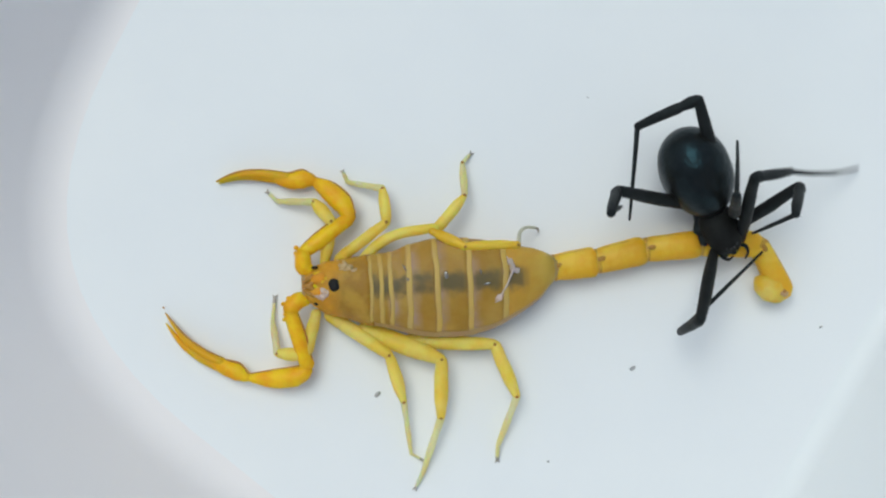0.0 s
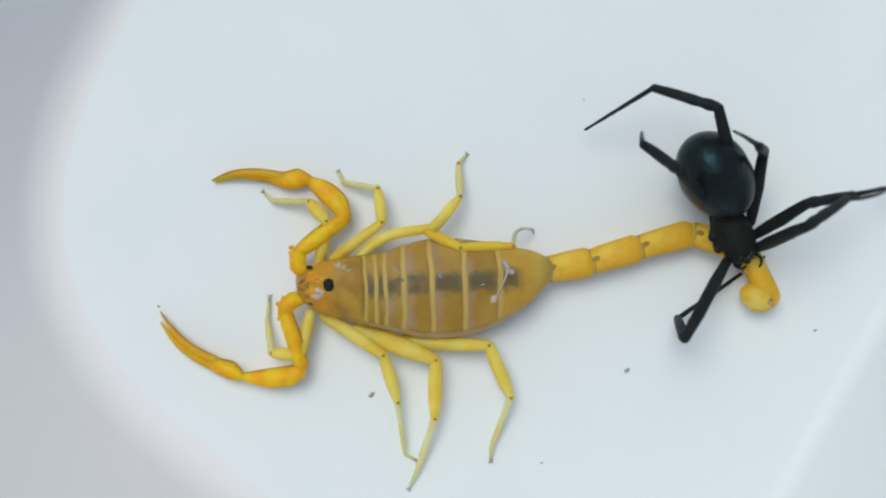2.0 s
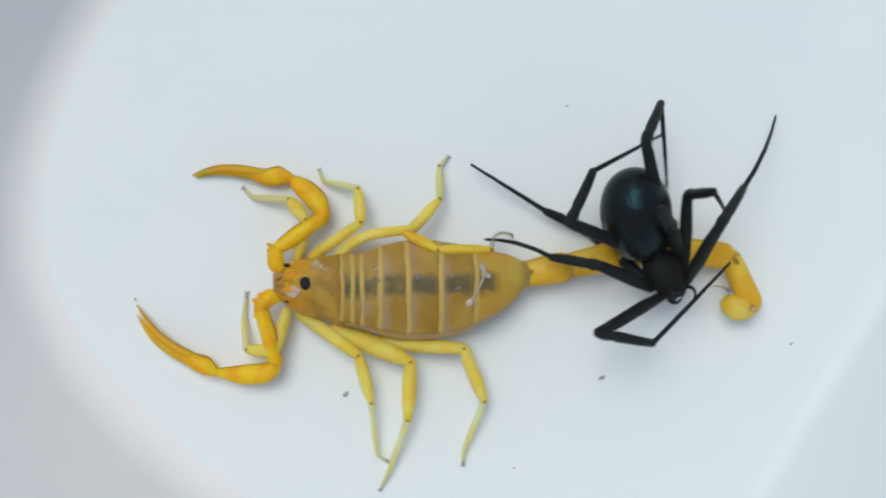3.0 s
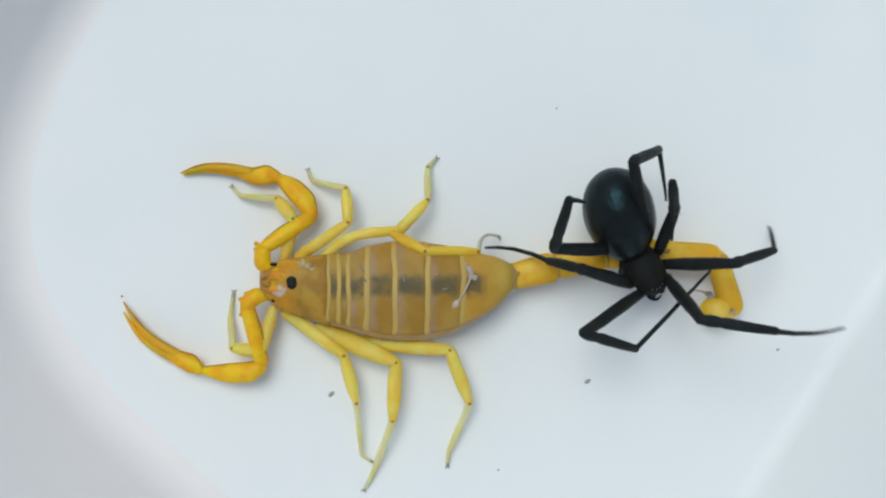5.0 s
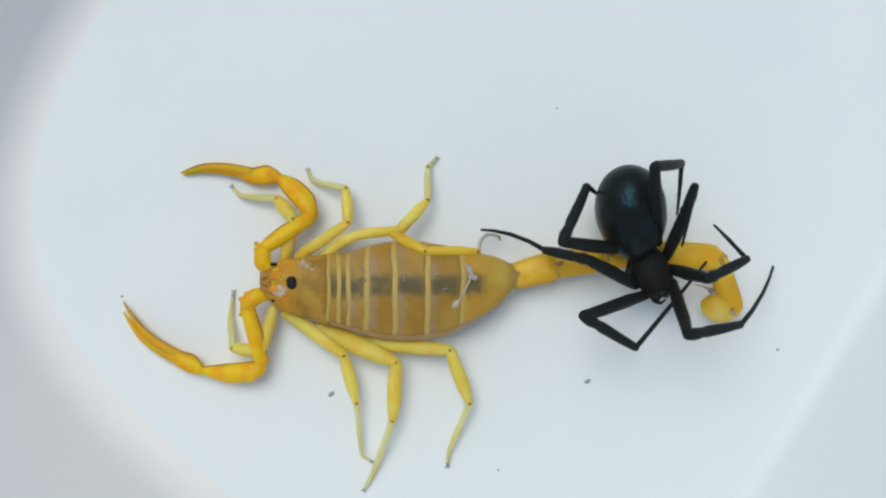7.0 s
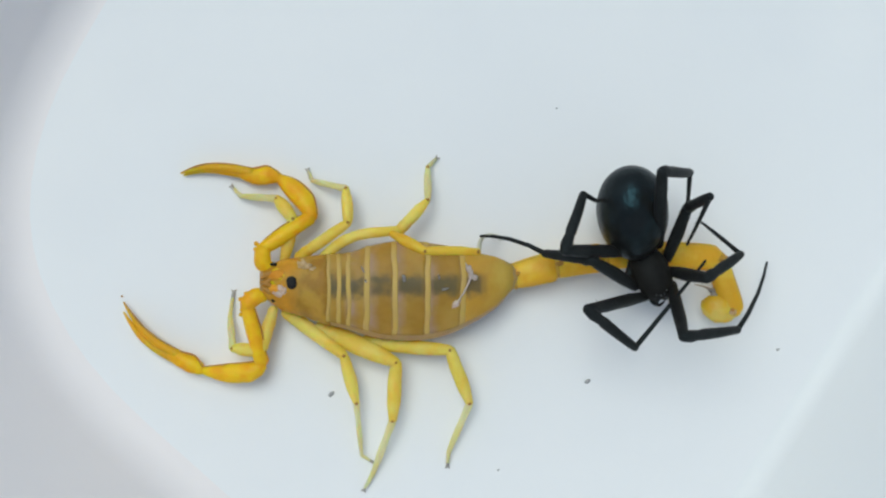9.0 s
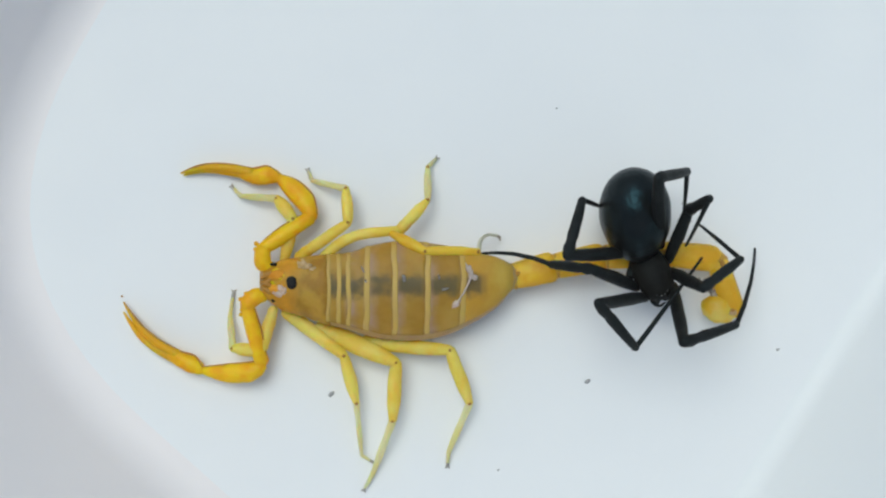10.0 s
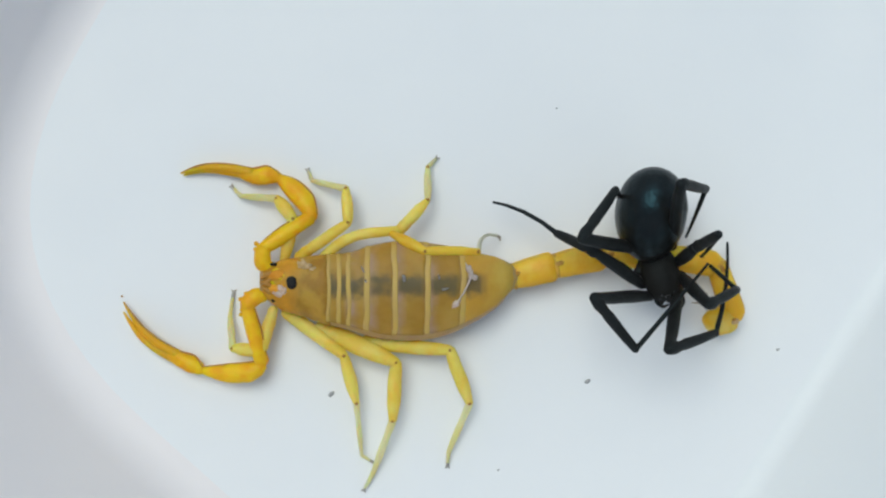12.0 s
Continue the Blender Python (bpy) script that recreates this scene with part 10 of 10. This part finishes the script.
    # the tail is tugged along and comes to rest
    walk(TAIL[0], [
        (0, pose(0.01357, 0.00165, 0.0026, 0, 0, 5.3)), (0.3, pose(0.01357, 0.00165, 0.0026, 0, 0, 5.3)), (0.5, pose(0.01357, 0.00165, 0.0026, 0, 0, 3.9)),
        (0.8, pose(0.01357, 0.00165, 0.0026, 0, 0, -0.5)), (1, pose(0.01357, 0.00165, 0.0026, 0, 0, -2)), (1.2, pose(0.01357, 0.00165, 0.0026, 0, 0, -2)),
        (1.5, pose(0.01357, 0.00165, 0.0026, 0, 0, 2.4)), (1.7, pose(0.01357, 0.00165, 0.0026, 0, 0, 3.9)), (2, pose(0.01357, 0.00165, 0.0026, 0, 0, 7.5)),
        (2.2, pose(0.01357, 0.00165, 0.0026, 0, 0, 8.4)), (2.5, pose(0.01357, 0.00165, 0.0026, 0, 0, 6.6)), (2.7, pose(0.01357, 0.00165, 0.0026, 0, 0, 14.8)),
        (3, pose(0.01357, 0.00165, 0.0026, 0, 0, 10.3)), (3.2, pose(0.01357, 0.00165, 0.0026, 0, 0, 12.3)), (4.8, pose(0.01357, 0.00165, 0.0026, 0, 0, 13.2)),
        (5.5, pose(0.01357, 0.00165, 0.0026, 0, 0, 14.2)), (10, pose(0.01357, 0.00165, 0.0026, 0, 0, 13.9)), (10.5, pose(0.01357, 0.00165, 0.0026, 0, 0, 13.7)),
        (12, pose(0.01357, 0.00165, 0.0026, 0, 0, 14.2)),
    ])
    walk(TAIL[1], [
        (0, pose(0.01843, 0.00211, 0.0026, 0, 0, 10.5)), (0.3, pose(0.01843, 0.00211, 0.0026, 0, 0, 10.5)), (0.5, pose(0.01844, 0.00198, 0.0026, 0, 0, 9.9)),
        (0.8, pose(0.01846, 0.00161, 0.0026, 0, 0, 9.3)), (1, pose(0.01845, 0.00149, 0.0026, 0, 0, 10.6)), (1.2, pose(0.01845, 0.00149, 0.0026, 0, 0, 8.7)),
        (1.5, pose(0.01845, 0.00186, 0.0026, 0, 0, 12.4)), (1.7, pose(0.01844, 0.00198, 0.0026, 0, 0, 16.4)), (2, pose(0.01841, 0.00229, 0.0026, 0, 0, 13.9)),
        (2.2, pose(0.0184, 0.00237, 0.0026, 0, 0, 11.3)), (2.5, pose(0.01842, 0.00222, 0.0026, 0, 0, 13.3)), (2.7, pose(0.01829, 0.0029, 0.0026, 0, 0, 14.5)),
        (3, pose(0.01838, 0.00253, 0.0026, 0, 0, 11.4)), (3.2, pose(0.01834, 0.00269, 0.0026, 0, 0, 11)), (4.8, pose(0.01833, 0.00277, 0.0026, 0, 0, 11.8)),
        (5.5, pose(0.01831, 0.00285, 0.0026, 0, 0, 10.6)), (10, pose(0.01831, 0.00283, 0.0026, 0, 0, 10.6)), (10.5, pose(0.01832, 0.00281, 0.0026, 0, 0, 11.1)),
        (12, pose(0.01831, 0.00285, 0.0026, 0, 0, 11.9)),
    ])
    walk(TAIL[2], [
        (0, pose(0.02392, 0.00313, 0.0026, 0, 0, 3.0)), (0.3, pose(0.02392, 0.00313, 0.0026, 0, 0, 3.0)), (0.5, pose(0.02394, 0.00294, 0.0026, 0, 0, 4.1)),
        (0.8, pose(0.02396, 0.00251, 0.0026, 0, 0, 2.9)), (1, pose(0.02394, 0.00251, 0.0026, 0, 0, 4.2)), (1.2, pose(0.02397, 0.00233, 0.0026, 0, 0, 3.4)),
        (1.5, pose(0.0239, 0.00306, 0.0026, 0, 0, 4.7)), (1.7, pose(0.0238, 0.00355, 0.0026, 0, 0, 10.9)), (2, pose(0.02383, 0.00364, 0.0026, 0, 0, 13.0)),
        (2.2, pose(0.02387, 0.00346, 0.0026, 0, 0, 10.0)), (2.5, pose(0.02385, 0.0035, 0.0026, 0, 0, 10.2)), (2.7, pose(0.02369, 0.0043, 0.0026, 0, 0, 6.4)),
        (3, pose(0.02385, 0.00363, 0.0026, 0, 0, 6.3)), (3.2, pose(0.02382, 0.00376, 0.0026, 0, 0, 7.2)), (4.8, pose(0.02379, 0.00391, 0.0026, 0, 0, 4.6)),
        (5.5, pose(0.02379, 0.00388, 0.0026, 0, 0, 4.0)), (10, pose(0.0238, 0.00385, 0.0026, 0, 0, 4.1)), (10.5, pose(0.02379, 0.00388, 0.0026, 0, 0, 2.4)),
        (12, pose(0.02377, 0.004, 0.0026, 0, 0, 0.1)),
    ])
    walk(TAIL[3], [
        (0, pose(0.02999, 0.00344, 0.0026, 0, 0, -2.8)), (0.3, pose(0.02999, 0.00344, 0.0026, 0, 0, -6.1)), (0.5, pose(0.03001, 0.00338, 0.0026, 0, 0, -6.7)),
        (0.8, pose(0.03003, 0.00282, 0.0026, 0, 0, -14.1)), (1, pose(0.03, 0.00295, 0.0026, 0, 0, -15.2)), (1.2, pose(0.03004, 0.00269, 0.0026, 0, 0, -14.4)),
        (1.5, pose(0.02996, 0.00356, 0.0026, 0, 0, -16.4)), (1.7, pose(0.02977, 0.00470, 0.0026, 0, 0, -13.7)), (2, pose(0.02975, 0.00500, 0.0026, 0, 0, -20.8)),
        (2.2, pose(0.02986, 0.00451, 0.0026, 0, 0, -15.9)), (2.5, pose(0.02984, 0.00457, 0.0026, 0, 0, -17.1)), (2.7, pose(0.02974, 0.00499, 0.0026, 0, 0, -13.2)),
        (3, pose(0.02989, 0.00430, 0.0026, 0, 0, -8.6)), (3.2, pose(0.02985, 0.00453, 0.0026, 0, 0, -4.2)), (4.8, pose(0.02981, 0.00438, 0.0026, 0, 0, -5.3)),
        (5.5, pose(0.02982, 0.00429, 0.0026, 0, 0, -4.7)), (10, pose(0.02982, 0.00427, 0.0026, 0, 0, -5.5)), (10.5, pose(0.02984, 0.00413, 0.0026, 0, 0, -7.4)),
        (12, pose(0.02983, 0.00400, 0.0026, 0, 0, -8.3)),
    ])
    walk(TAIL[4], [
        (0, pose(0.03651, 0.00313, 0.0026, 0, 0, -65.8)), (0.3, pose(0.03648, 0.00275, 0.0026, 0, 0, -68.1)), (0.5, pose(0.03648, 0.00262, 0.0026, 0, 0, -68.1)),
        (0.8, pose(0.03636, 0.00123, 0.0026, 0, 0, -64.2)), (1, pose(0.03629, 0.00125, 0.0026, 0, 0, -58.0)), (1.2, pose(0.03635, 0.00107, 0.0026, 0, 0, -63.0)),
        (1.5, pose(0.03622, 0.00171, 0.0026, 0, 0, -67.1)), (1.7, pose(0.03611, 0.00316, 0.0026, 0, 0, -72.4)), (2, pose(0.03585, 0.00269, 0.0026, 0, 0, -67.8)),
        (2.2, pose(0.03614, 0.00273, 0.0026, 0, 0, -71.8)), (2.5, pose(0.03607, 0.00265, 0.0026, 0, 0, -69.9)), (2.7, pose(0.03608, 0.00350, 0.0026, 0, 0, -73.5)),
        (3, pose(0.03634, 0.00332, 0.0026, 0, 0, -66.8)), (3.2, pose(0.03635, 0.00405, 0.0026, 0, 0, -68.4)), (4.8, pose(0.03630, 0.00378, 0.0026, 0, 0, -73.2)),
        (5.5, pose(0.03631, 0.00376, 0.0026, 0, 0, -73.5)), (10, pose(0.03631, 0.00364, 0.0026, 0, 0, -73.2)), (10.5, pose(0.03630, 0.00329, 0.0026, 0, 0, -74.0)),
        (12, pose(0.03629, 0.00306, 0.0026, 0, 0, -71.0)),
    ])
    walk(TAIL[5], [
        (0, pose(0.03908, -0.00259, 0.0026, 0, 0, 150.6)), (0.3, pose(0.03882, -0.00307, 0.0026, 0, 0, 152.9)), (0.5, pose(0.03882, -0.00320, 0.0026, 0, 0, 156.3)),
        (0.8, pose(0.03909, -0.00441, 0.0026, 0, 0, 140.1)), (1, pose(0.03962, -0.00407, 0.0026, 0, 0, 140.8)), (1.2, pose(0.03920, -0.00452, 0.0026, 0, 0, 154.1)),
        (1.5, pose(0.03866, -0.00406, 0.0026, 0, 0, 157.4)), (1.7, pose(0.03800, -0.00282, 0.0026, 0, 0, 166.9)), (2, pose(0.03822, -0.00312, 0.0026, 0, 0, 156.0)),
        (2.2, pose(0.03810, -0.00322, 0.0026, 0, 0, 168.0)), (2.5, pose(0.03822, -0.00323, 0.0026, 0, 0, 163.3)), (2.7, pose(0.03786, -0.00252, 0.0026, 0, 0, 163.6)),
        (3, pose(0.03880, -0.00244, 0.0026, 0, 0, 172.0)), (3.2, pose(0.03866, -0.00178, 0.0026, 0, 0, 176.0)), (4.8, pose(0.03807, -0.00219, 0.0026, 0, 0, 176.0)),
        (5.5, pose(0.03806, -0.00222, 0.0026, 0, 0, 167.8)), (10, pose(0.03809, -0.00232, 0.0026, 0, 0, 165.3)), (10.5, pose(0.03799, -0.00271, 0.0026, 0, 0, 168.2)),
        (12, pose(0.03834, -0.00324, 0.0026, 0, 0, 178.9)),
    ])


motions()
